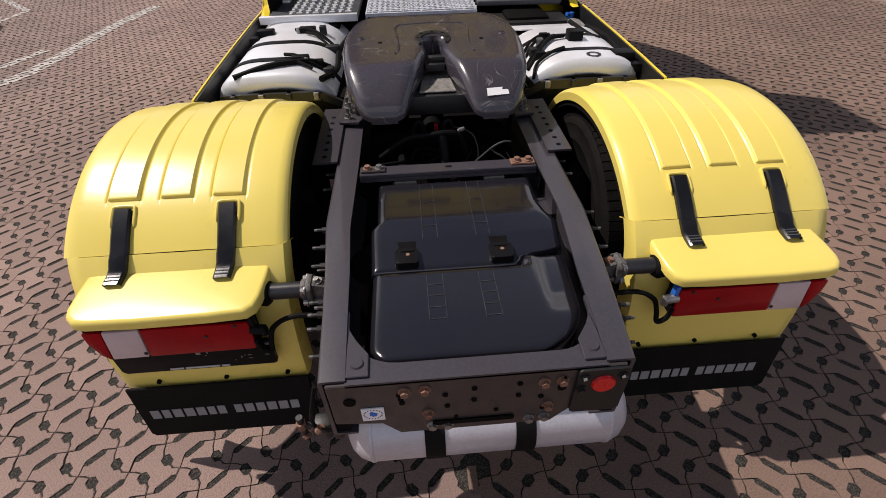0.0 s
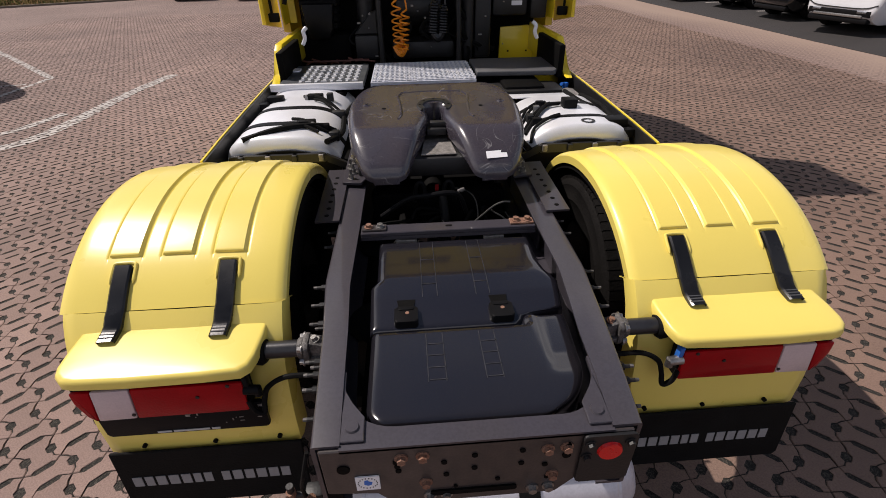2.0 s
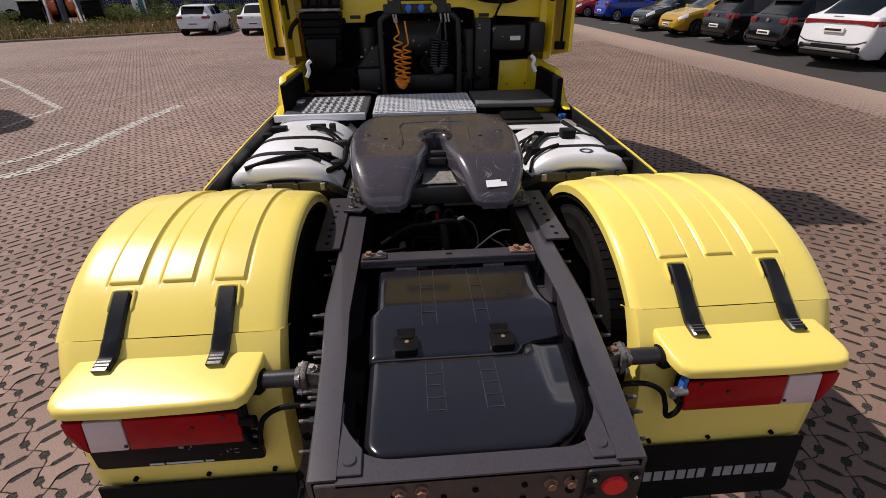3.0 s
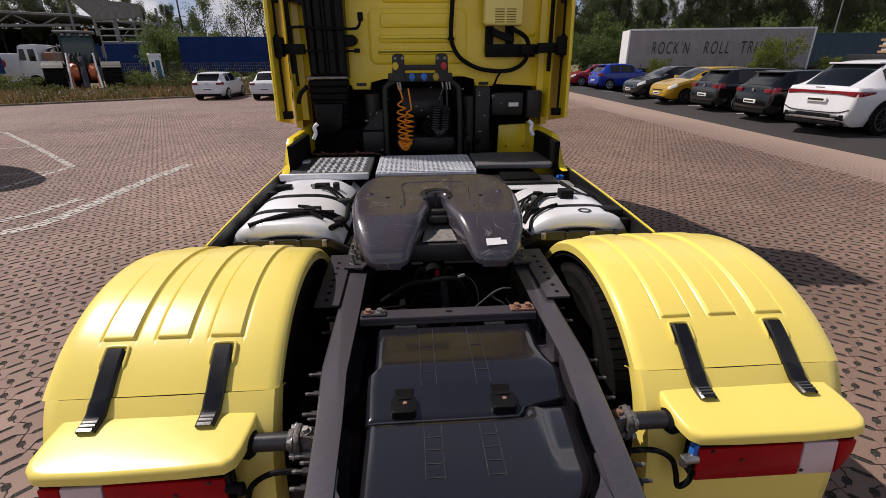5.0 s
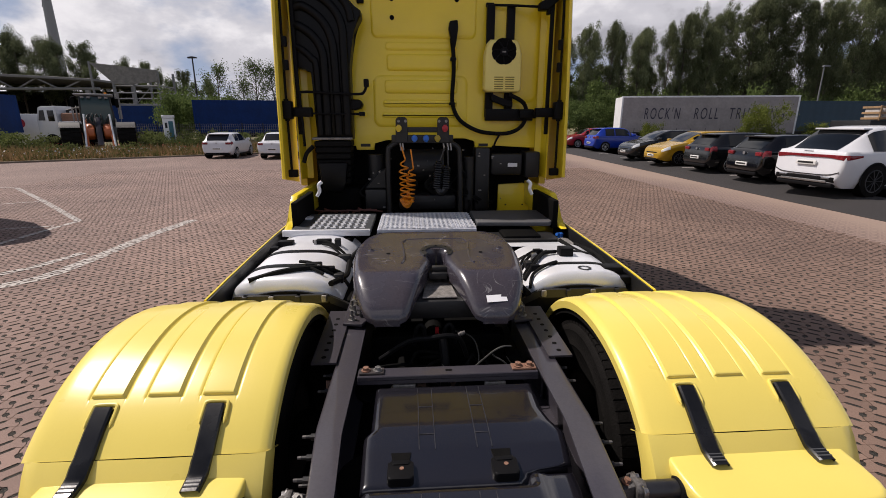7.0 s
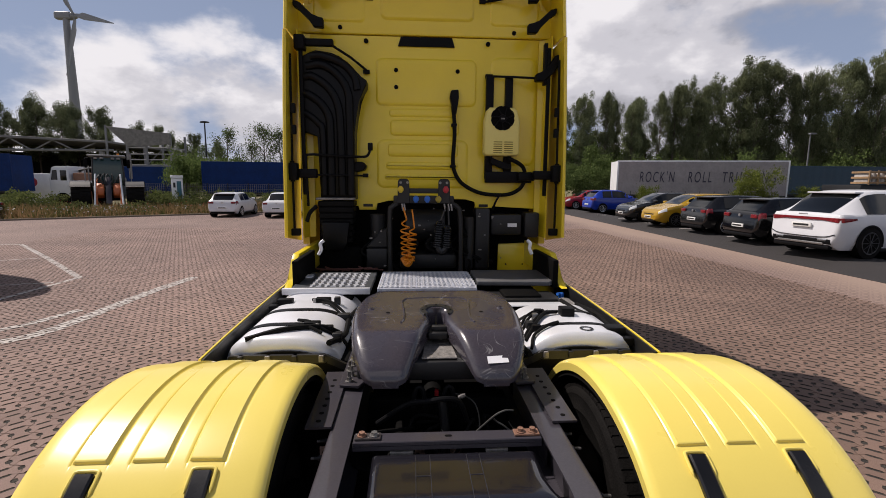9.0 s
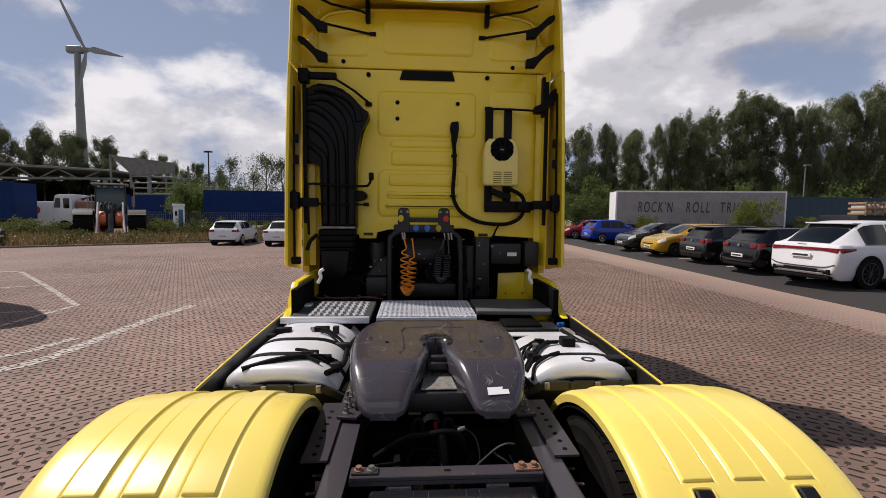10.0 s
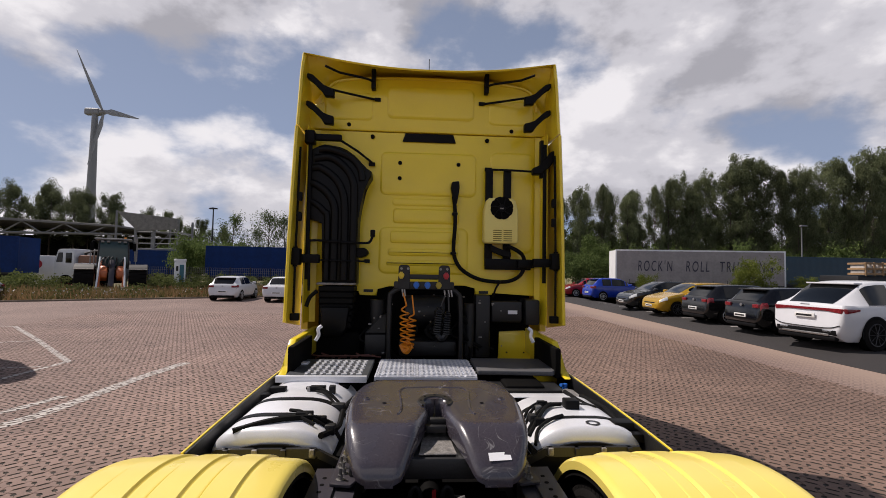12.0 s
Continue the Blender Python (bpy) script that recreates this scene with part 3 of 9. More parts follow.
for x, y in ((-0.265, 2.44), (0.245, 2.44), (-0.076, 2.46), (0.076, 2.46), (0.0, 2.536), (-0.054, 2.514), (0.054, 2.514)):
    cyl(bm, (x, y, fw_z(y) + 0.0065 * (abs(x) < 0.1) + 0.0005), (x, y, fw_z(y) + 0.0065 * (abs(x) < 0.1) + 0.002), 0.011 if abs(x) > 0.1 else 0.006, seg=12)
parts("plate_hole", bm, DARK, fifth)
bm = B()
for x, y in ((-0.36, 2.50), (0.36, 2.50)):
    cyl(bm, (x, y, fw_z(y) - 0.002), (x, y, fw_z(y) + 0.003), 0.022, 0.018, 16)
    cyl(bm, (x, y, fw_z(y)), (x, y, fw_z(y) + 0.009), 0.009, 0.008, 8)
parts("grease_plug", bm, FW_GREY, fifth)
bm = B()
for s in SIDES:  # pressed edges of the middle pad
    for k in range(1):
        tube(bm, [(s * 0.19, 2.30, fw_z(2.30) + 0.000), (s * 0.175, 2.36, fw_z(2.36) + 0.001), (s * 0.18, 2.48, fw_z(2.48) + 0.001), (s * 0.19, 2.60, fw_z(2.60) + 0.001), (s * 0.17, 2.66, fw_z(2.66))], 0.006, 6)
tube(bm, [(-0.17, 2.66, fw_z(2.66)), (0, 2.675, fw_z(2.675)), (0.17, 2.66, fw_z(2.66))], 0.004, 6)
part("pad_edge", bm, FW_GREY, fifth)
bm = box(B(), -0.05, 0.05, 2.30, 2.42, 1.20, 1.235, 0.006)
box(bm, -0.03, 0.055, 2.33, 2.37, 1.235, 1.26, 0.004)
part("locking_jaw", bm, DARK_METAL, fifth, "greasy steel locking jaw")
bm = box(B(), -0.36, 0.36, 2.10, 2.75, 1.06, 1.16, 0.02)
part("lower_bridge", bm, DARK_METAL, fifth)
label = part("paper_label", prism(B(), [(-0.05, -0.018), (0.05, -0.015), (0.048, 0.008), (0.02, 0.01), (0.024, 0.022), (-0.05, 0.02)], "z", 0, 0.001), PAPER, fifth, "torn white paper label")
label.matrix_local = pose(0.268, 2.035, fw_z(2.035) + 0.004, 38, 0, 3)
for s in SIDES:
    bm = prism(B(), [(2.28, 1.0), (2.58, 1.0), (2.50, 1.20), (2.36, 1.20)], "x", 0.30, 0.42, 0.01)
    part("pedestal", sided(bm, s), DARK_METAL, fifth)

# mounting plate of the fifth wheel, with angle brackets and studs on both sides
bm = prism(B(), [(-0.50, 2.22), (-0.40, 2.20), (-0.36, 2.30), (-0.33, 2.55), (0.33, 2.55), (0.36, 2.30), (0.40, 2.20), (0.50, 2.22), (0.50, 2.95), (-0.50, 2.95)], "z", 0.985, 1.0, 0.003, 1)
mount = part("mounting_plate", bm, FRAME_GREY, truck, "dark grey mounting plate with ramps' gap")
bm = prism(B(), [(-0.088, 2.12), (0.087, 2.12), (0.060, 2.46), (-0.054, 2.46)], "z", 1.164, 1.172, 0.003, 1)
part("guide_plate", bm, CAST, mount)
part("red_tag", box(B(), -0.02, 0.0, 2.215, 2.225, 0.93, 0.965), RED_PLASTIC, mount, "small red tag")
for s in SIDES:
    bm = prism(B(), [(0.475, 1.84), (0.585, 1.84), (0.595, 2.42), (0.48, 2.42)], "z", 0.975, 0.985)
    box(bm, 0.474, 0.484, 1.92, 2.6, 0.72, 0.974)
    br = part("angle_bracket", sided(bm, s), FRAME_GREY, mount, "drilled angle bracket")
    bm = B()
    for k in range(7):
        cyl(bm, (0.537, 1.89 + 0.07 * k, 0.985), (0.537, 1.89 + 0.07 * k, 0.9865), 0.011, seg=12)
    parts("drilled_hole", sided(bm, s), DARK, br)
    for x, y in ((0.455, 2.26), (0.45, 2.33), (0.47, 2.40), (0.455, 2.47), (0.47, 2.55)):
        part("stud", sided(bolt(B(), (x, y, 1.0), (0, 0, 1), 0.014, 0.02, 0.03), s), STEEL, mount)

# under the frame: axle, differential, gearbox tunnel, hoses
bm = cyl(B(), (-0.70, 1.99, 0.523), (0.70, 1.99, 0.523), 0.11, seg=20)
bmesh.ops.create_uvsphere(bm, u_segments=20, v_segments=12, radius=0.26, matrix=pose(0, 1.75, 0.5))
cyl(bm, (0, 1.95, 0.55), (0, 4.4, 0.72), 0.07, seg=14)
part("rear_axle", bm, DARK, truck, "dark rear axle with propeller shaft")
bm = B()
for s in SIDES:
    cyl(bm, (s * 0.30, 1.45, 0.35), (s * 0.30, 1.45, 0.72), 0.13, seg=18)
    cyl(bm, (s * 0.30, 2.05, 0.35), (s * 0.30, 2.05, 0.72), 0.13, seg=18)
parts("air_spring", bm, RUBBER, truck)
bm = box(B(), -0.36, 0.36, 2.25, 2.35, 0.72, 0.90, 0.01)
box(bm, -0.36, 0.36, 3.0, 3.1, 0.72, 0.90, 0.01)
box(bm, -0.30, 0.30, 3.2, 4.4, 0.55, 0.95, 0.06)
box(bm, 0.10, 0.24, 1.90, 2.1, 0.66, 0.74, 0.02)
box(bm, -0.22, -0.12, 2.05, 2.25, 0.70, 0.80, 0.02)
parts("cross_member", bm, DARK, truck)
# two near-black sheets added so the space under the chassis reads as shade
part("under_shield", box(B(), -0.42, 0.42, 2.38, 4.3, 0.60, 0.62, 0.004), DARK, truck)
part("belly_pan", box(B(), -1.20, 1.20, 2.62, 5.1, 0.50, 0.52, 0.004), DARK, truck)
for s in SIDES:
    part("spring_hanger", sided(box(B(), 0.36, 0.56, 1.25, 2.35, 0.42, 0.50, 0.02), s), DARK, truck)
bm = B()
rr = random.Random(5)
for k in range(9):
    x, y = rr.uniform(-0.3, 0.3), rr.uniform(1.85, 2.1)
    tube(bm, [(x, y, 0.72), (x + rr.uniform(-.15, .15), y + rr.uniform(-.05, .1), 0.84), (x + rr.uniform(-.25, .25), y + 0.12, 0.80), (x + rr.uniform(-.3, .3), y + 0.25, 0.72)], 0.009, 6)
parts("hose", bm, RUBBER, truck)
bm = tube(B(), [(-0.30, 2.05, 0.88), (-0.16, 2.02, 0.985), (-0.06, 2.0, 1.01), (0.03, 2.0, 1.02), (0.09, 2.02, 0.99), (0.13, 2.05, 0.88)], 0.012, 8)
tube(bm, [(0.005, 2.03, 1.0), (0.012, 2.0, 0.94), (0.016, 1.96, 0.87), (0.01, 1.95, 0.78)], 0.022, 10)
for x in (-0.10, 0.045):
    tube(bm, [(x - 0.03, 2.12, 0.92), (x - 0.02, 2.12, 1.0), (x, 2.12, 1.025), (x + 0.02, 2.12, 1.0), (x + 0.03, 2.12, 0.92)], 0.011, 8)
parts("air_line", bm, BLACK_PLASTIC, truck)
part("line_fitting", cyl(cyl(B(), (0.098, 2.05, 1.005), (0.118, 2.05, 1.012), 0.012, 0.009, 8), (0.085, 2.05, 1.0), (0.098, 2.05, 1.005), 0.009, seg=10), CLAMP_CAST, truck, "pale hose fitting")
bm = tube(B(), [(0.10, 1.93, 0.83), (0.141, 1.93, 0.879), (0.19, 1.93, 0.926), (0.243, 1.93, 0.972), (0.287, 1.93, 0.992), (0.323, 1.935, 0.988)], 0.0042, 6)
tube(bm, [(0.06, 2.12, 0.99), (0.12, 2.10, 0.985), (0.165, 2.07, 0.96), (0.185, 2.04, 0.90), (0.18, 2.0, 0.83)], 0.0035, 6)
tube(bm, [(0.235, 1.93, 0.952), (0.249, 1.93, 0.938), (0.282, 1.92, 0.921), (0.321, 1.90, 0.889), (0.34, 1.88, 0.86)], 0.004, 6)
tube(bm, [(0.295, 1.90, 0.955), (0.312, 1.89, 0.93), (0.34, 1.88, 0.905)], 0.0022, 5)
tube(bm, [(-0.008, 1.84, 0.96), (0.004, 1.83, 0.945), (0.02, 1.82, 0.925)], 0.0022, 5)
for k in range(5):
    tube(bm, [(0.20 + 0.026 * k, 1.95, 0.86 + 0.006 * (k % 3)), (0.23 + 0.026 * k, 1.93, 0.885 + 0.008 * (k % 2)), (0.27 + 0.022 * k, 1.88, 0.865)], 0.003, 5)
part("grey_cable", bm, M("grey_cable", (0.04, 0.04, 0.036), 0.5, var=0.1, bump=0), truck)


# wheels
def wheel_pair(s):
    w = empty("rear_wheel", "", "")
    w.parent = truck
    for x0, x1 in ((0.585, 0.865), (0.915, 1.195)):
        prof = ((0.29, x0 + 0.03), (0.36, x0 + 0.012), (0.42, x0 + 0.003), (0.424, x0), (0.430, x0), (0.434, x0 + 0.002), (0.500, x0 + 0.003), (0.506, x0 + 0.001), (0.512, x0 + 0.003), (0.536, x0 + 0.012), (0.552, x0 + 0.030), (0.557, x0 + 0.055), (0.561, (x0 + x1) / 2), (0.557, x1 - 0.055), (0.545, x1 - 0.022), (0.51, x1 - 0.004), (0.42, x1 - 0.005), (0.29, x1 - 0.03))
        bm = skin(B(), [[(x, 1.80 + r * math.cos(a), 0.566 + r * math.sin(a)) for r, x in prof] for a in (2 * math.pi * k / 72 for k in range(73))])
        bmesh.ops.remove_doubles(bm, verts=bm.verts, dist=0.0005)
        for k in range(72):  # tread blocks
            a = 2 * math.pi * (k + 0.5) / 72
            for i, (u0, u1) in enumerate(((0.016, 0.085), (0.10, 0.18), (0.195, 0.262))):
                m = Matrix.Translation((0, 1.80, 0.566)) @ Matrix.Rotation(a + (0.02 if i == 1 else 0), 4, "X")
                box(bm, x0 + u0, x0 + u1, 0.536, 0.566 - (0.006 if i != 1 else 0), -0.021, 0.021, m=m)
        part("tyre", sided(bm, s), TYRE, w)
        bm = cyl(B(), (x0 + 0.06, 1.80, 0.566), (x1 - 0.06, 1.80, 0.566), 0.295, seg=32)
        part("rim", sided(bm, s), DARK_METAL, w)
    return w


for s in SIDES:
    wheel_pair(s).matrix_basis = Matrix.Translation((0.012 + s * 0.128, 0.327, 0)) @ Matrix.Scale(0.924, 4)

# rear fenders
FC, FR = (1.755, 0.548), 0.70
RIBS = (1.1225, 0.949, 0.7785)
XI, XO = 0.588, 1.302


def arc_pt(deg, x, h=0.0):
    a = radians(deg)
    r = FR + 0.07 * math.sin(a) ** 2 + h  # flatter than a circle
    return (x, FC[0] + r * math.sin(a), FC[1] + r * math.cos(a))


def fender(s):
    xs = [XI, XI + 0.004, XI + 0.014, XI + 0.035]
    for c in reversed(RIBS):
        xs += [c - 0.068, c - 0.0620, c - 0.0585, c - 0.0565, c - 0.0540, c - 0.0525, c - 0.0505, c - 0.0485, c - 0.0460, c - 0.044, c - 0.039, c - 0.01, c + 0.02, c + 0.039, c + 0.044, c + 0.0460, c + 0.0485, c + 0.0505, c + 0.0525, c + 0.0540, c + 0.0565, c + 0.0585, c + 0.0620, c + 0.068]
    xs += [XO - 0.05, XO - 0.028, XO - 0.012, XO - 0.004, XO]
    degs = [-47.95, -47.7, -45, -42, -39, -36, -35, -33.8, -33.45, -33.3, -33.15, -33.02, -32.85, -32.4, -31.2] + list(range(-29, 60, 3)) + [60]
    rows = []
    for g in degs:
        row = [arc_pt(g, XI + 0.002, -0.065)]
        for x in xs:
            h = 0.0
            for c in RIBS:
                h = max(h, 0.0085 * ease((0.0530 - abs(x - c)) / 0.007) * ease((g + 33.35) / 0.45))
            h -= 0.0028 * max(math.exp(-((abs(x - c) - 0.0565) / 0.0022) ** 2) for c in RIBS) * ease((g + 34.0) / 0.5)  # groove beside each rib
            e = max(0.0, 1 - min((x - XI) / 0.03, (XO - x) / 0.045))
            h -= (0.016 if x < 0.92 else 0.010) * e ** 2.5 + (0.014 if x < 0.92 else 0.002) * ((0.92 - x) / 0.33) ** 2
            row.append(arc_pt(g, x, h))
        row.append(arc_pt(g, XO - 0.001, -0.075))
        rows.append(row)
    bm = skin(B(), rows, 0.004)
    f = part("fender", sided(bm, s), FENDER_YELLOW, truck, "yellow plastic half-round rear fender with raised ribs", 40)
    bm = skin(B(), [[arc_pt(g, x, -0.045 if XI + 0.02 < x < XO - 0.02 else -0.088) for x in (XI + 0.007, XI + 0.03, 0.92, XO - 0.03, XO - 0.008)] for g in range(-56, 60, 4)], 0.003)
    part("fender_liner", sided(bm, s), DARK, f, "black inner liner")
    # lower rear part under the joint line
    rows = []
    for y, z, tuck in ((1.2045, 1.0425, 0.002), (1.2025, 1.0405, 0.001), (1.177, 1.011, 0.004), (1.150, 0.977, 0.010), (1.118, 0.93, 0.018), (1.088, 0.86, 0.026), (1.066, 0.76, 0.031), (1.052, 0.66, 0.034), (1.046, 0.535, 0.038)):
        row = [(0.589, y + 0.10, z - (0.05 if z > 1.03 else 0.0)), (0.588, y + 0.03, z - (0.012 if z > 1.03 else 0.0)), (0.595, y + 0.006, z), (0.62, y, z), (0.9, y - 0.004, z), (XO - 0.06 - tuck, y, z), (XO - 0.014 - tuck, y + 0.01, z), (XO - tuck, y + 0.035, z), (XO - tuck, y + 0.10, z)]
        rows.append(row)
    bm = skin(B(), rows, 0.005)
    low = part("rear_panel", sided(bm, s), FENDER_YELLOW, f, "yellow rear panel below the joint", 50)
    for x, z in ((0.66, 0.575), (0.88, 0.575), (1.12, 0.575)):
        part("rivet", sided(cyl(B(), (x, 1.052, z), (x, 1.036, z), 0.008, seg=10), s), DARK, low)
    # lamp hood
    plan = [(0.640, 1.195), (0.642, 1.12), (0.652, 1.04), (0.664, 1.005), (0.690, 0.986), (0.80, 0.980), (1.02, 0.977), (1.17, 0.982), (1.205, 0.990), (1.228, 1.012), (1.236, 1.04), (1.234, 1.10), (1.220, 1.195)]
    rings = []
    for k, drop in ((0.0, 0.034), (0.0, 0.014), (0.012, 0.0055), (0.03, 0.0012), (0.06, 0.0), (0.30, -0.002), (0.62, -0.003), (0.97, -0.003)):
        ring = []
        for x, y in plan:
            qx, qy = x + (0.93 - x) * k * 0.9, y + (1.12 - y) * k * 1.6 if k < 0.2 else y + (1.12 - y) * k
            ring.append((qx, qy, 0.968 + 0.030 * (qy - 0.98) / 0.215 - drop))
        rings.append(ring)
    bm = skin(B(), rings, close=True)
    bm.faces.new([v for v in bm.verts][-len(plan):])
    bm.faces.new([v for v in bm.verts][:len(plan)][::-1])
    hood = part("lamp_hood", sided(bm, s), FENDER_YELLOW, f, "yellow hood over the tail lamp", 60)
    # tail lamp
    # the black body's strip above the lenses stands for the hood's shade
    lamp_poly = [(0.695, 0.785), (0.705, 0.777), (1.165, 0.772), (1.19, 0.79), (1.208, 0.86), (1.206, 0.945), (0.690, 0.945)]
    bm = prism(B(), lamp_poly, "y", 1.005, 1.055, 0.006, 2)
    lamp = part("tail_lamp", sided(bm, s), DARK, f, "wide tail lamp in red and clear")
    segs = ((0.697, 1.036, RED_LENS, "red lens"), (1.038, 1.155, CLEAR_LENS, "clear reversing lens"), (1.157, 1.205, RED_LENS, "red lens"))
    for x0, x1, m, lb in segs:
        b = 0.782
        if x1 > 1.2:
            poly = [(x0 + 0.010, b - 0.004), (1.170, b - 0.003), (1.188, 0.80), (1.204, 0.862), (1.202, 0.908), (x0 - 0.012, 0.908)]
        elif x0 > 0.9:
            poly = [(x0 + 0.010, b - 0.002), (x1 + 0.008, b - 0.004), (x1 - 0.012, 0.908), (x0 - 0.006, 0.908)]
        else:
            poly = [(x0 + 0.004, b + 0.004), (x0 + 0.012, b), (x1 + 0.008, b - 0.002), (x1 - 0.008, 0.908), (x0, 0.908)]
        bm = prism(B(), poly, "y", 0.992, 1.0045, 0.004, 2)
        part("lens", sided(bm, s), m, lamp, lb)
    bm = B()
    for x, z in ((0.74, 0.90), (1.05, 0.80), (0.84, 0.86)):
        cyl(bm, (x, 0.9915, z), (x, 0.989, z), 0.006, seg=10)
    parts("lens_screw", sided(bm, s), DARK_METAL, lamp)
    # mud flap with lettering as plain blocks
    hang = Matrix.Translation((0, 1.034, 0.565)) @ Matrix.Rotation(radians(-6.5), 4, "X") @ Matrix.Translation((0, -1.034, -0.565))
    bm = prism(B(), [(0.585, 0.562), (1.240, 0.562), (1.238, 0.31), (1.222, 0.292), (0.60, 0.292), (0.585, 0.31)], "y", 1.022, 1.034, 0.003, 1)
    bmesh.ops.transform(bm, matrix=hang, verts=bm.verts)
    flap = part("mud_flap", sided(bm, s), RUBBER, f, "black rubber mud flap with pale block print")
    bm = B()
    x = -1.196 if s < 0 else 0.612
    for wide in (0.033, 0.029, 0.034, 0.035, 0.032, 0.027, 0.029, 0.0, 0.029, 0.033, 0.032, 0.034, 0.034, 0.031):
        if wide:
            box(bm, x, x + wide, 1.0195, 1.0216, 0.398, 0.443)
        x += wide + 0.0095 if wide else 0.024
    bmesh.ops.transform(bm, matrix=hang, verts=bm.verts)
    tagged(part("block_print", bm, FLAP_PRINT, flap), kind="stuff")
    # straps with ratchet ends
    for c in (RIBS[0] - 0.008, RIBS[2] - 0.004):
        bm = B()
        rows = []
        pts = [arc_pt(g, 0, 0.003)[1:] for g in (-36.2, -38, -42, -46, -47.6)] + [(1.188, 1.033), (1.168, 1.012), (1.152, 1.003), (1.114, 0.994)]
        for k, (y, z) in enumerate(pts):
            w = 0.0285 if k < 6 else 0.0285 - 0.0008 * (k - 5)
            sh = 0.0 if k < 5 else 0.002 * (k - 4)
            rows.append([(c - w + sh, y, z - 0.006), (c - w + sh, y - 0.004, z + 0.006), (c - w + 0.006 + sh, y - 0.006, z + 0.010), (c + w - 0.006 + sh, y - 0.006, z + 0.010), (c + w + sh, y - 0.004, z + 0.006), (c + w + sh, y, z - 0.006)])
        skin(bm, rows)
        bmesh.ops.holes_fill(bm, edges=[e for e in bm.edges if e.is_boundary], sides=8)
        st = part("strap", sided(bm, s), STRAP, f, "glossy black plastic fender strap")
        rim = [arc_pt(-41, c - 0.037, 0.002), arc_pt(-36.6, c - 0.036, 0.002), arc_pt(-35.3, c - 0.031, 0.002), arc_pt(-35.1, c, 0.002), arc_pt(-35.3, c + 0.031, 0.002), arc_pt(-36.6, c + 0.036, 0.002), arc_pt(-41, c + 0.037, 0.002)]
        part("strap_pocket", sided(tube(B(), rim, [0.001] + [0.0055] * 23 + [0.001], 8, 4), s), FENDER_YELLOW, f)
        bm = B()
        for k in range(4):
            y = 1.122 + 0.012 * k
            box(bm, c - 0.016, c + 0.030, y - 0.0028, y + 0.0028, 1.001 + 0.0020 * k, 1.0095 + 0.0020 * k, 0.001, 1)
        tagged(part("ratchet_teeth", sided(bm, s), M_RATCHET, st), kind="stuff")
    # carrier tube from the rail
    bm = cyl(B(), (0.52, 1.10, 0.933), (0.66, 1.10, 0.933), 0.028, seg=24)
    car = part("carrier_tube", sided(bm, s), CARRIER, f, "black carrier tube with a rubber collar", 50)
    bm = cyl(B(), (0.640, 1.10, 0.931), (0.654, 1.10, 0.931), 0.036, 0.046, 24, 0.003)
    cyl(bm, (0.654, 1.10, 0.931), (0.672, 1.10, 0.931), 0.046, 0.043, 24)
    part("collar", sided(bm, s), RUBBER, car, "black rubber collar")
    bm = prism(B(), [(1.058, 0.905), (1.068, 0.886), (1.13, 0.882), (1.144, 0.905), (1.142, 0.960), (1.126, 0.976), (1.078, 0.976), (1.06, 0.962)], "x", 0.500, 0.520, 0.006, 2)
    cyl(bm, (0.520, 1.10, 0.933), (0.540, 1.10, 0.933), 0.036, 0.033, 20, 0.003)
    prism(bm, [(0.45, 0.955), (0.502, 0.972), (0.502, 0.88), (0.48, 0.862), (0.45, 0.868)], "y", 1.076, 1.126, 0.006, 2)
    box(bm, 0.452, 0.502, 1.064, 1.138, 0.900, 0.918, 0.004)
    clamp = part("clamp", sided(bm, s), CLAMP_CAST, car, "weathered grey cast clamp with bolts")
    for y, z in ((1.071, 0.955), (1.131, 0.955), (1.070, 0.902), (1.132, 0.902)):
        part("bolt", sided(bolt(B(), (0.519, y, z), (1, 0, 0), 0.0105, 0.012), s), STEEL, clamp)
    part("bolt", sided(bolt(B(), (0.482, 1.10, 0.963), (0.3, 0, 1), 0.0105, 0.012), s), RUST if s > 0 else STEEL, clamp)
    bm = tube(B(), [(0.48, 1.05, 0.86), (0.58, 1.04, 0.87), (0.64, 1.03, 0.84), (0.66, 1.02, 0.79), (0.665, 1.005, 0.75), (0.69, 1.0, 0.77), (0.70, 1.0, 0.82)], 0.009, 8)
    part("lamp_cable", sided(bm, s), RUBBER, car)
    bm = cyl(B(), (0.655, 1.0, 0.865), (0.70, 1.0, 0.87), 0.016, seg=12)
    cyl(bm, (0.66, 1.0, 0.845), (0.66, 1.0, 0.875), 0.013, seg=10)
    part("lamp_plug", sided(bm, s), STEEL if s > 0 else BLACK_PLASTIC, car)
    part("plug_seat", sided(box(B(), 0.682, 0.698, 0.996, 1.02, 0.86, 0.922, 0.003), s), BLUE_PLASTIC if s > 0 else BLACK_PLASTIC, lamp, "blue plastic socket" if s > 0 else "")
    f.matrix_basis = Matrix.Translation((0.024, 0, -0.17)) @ Matrix.Scale(1.085, 4)
    return f


STRAP = M("glossy_black_strap", (0.010, 0.010, 0.011), 0.24, var=0.2, scale=10, bump=0.02, bscale=120)
CARRIER = M("black_carrier_paint", (0.022, 0.022, 0.026), 0.32, var=0.25, scale=20, bump=0.05)
FLAP_PRINT = M("pale_grey_print", (0.26, 0.26, 0.265), 0.6, var=0.1, scale=20, bump=0.0)
M_RATCHET = M("worn_black_plastic", (0.07, 0.07, 0.072), 0.3, var=0.2, scale=30, bump=0)
fenders = {s: fender(s) for s in SIDES}

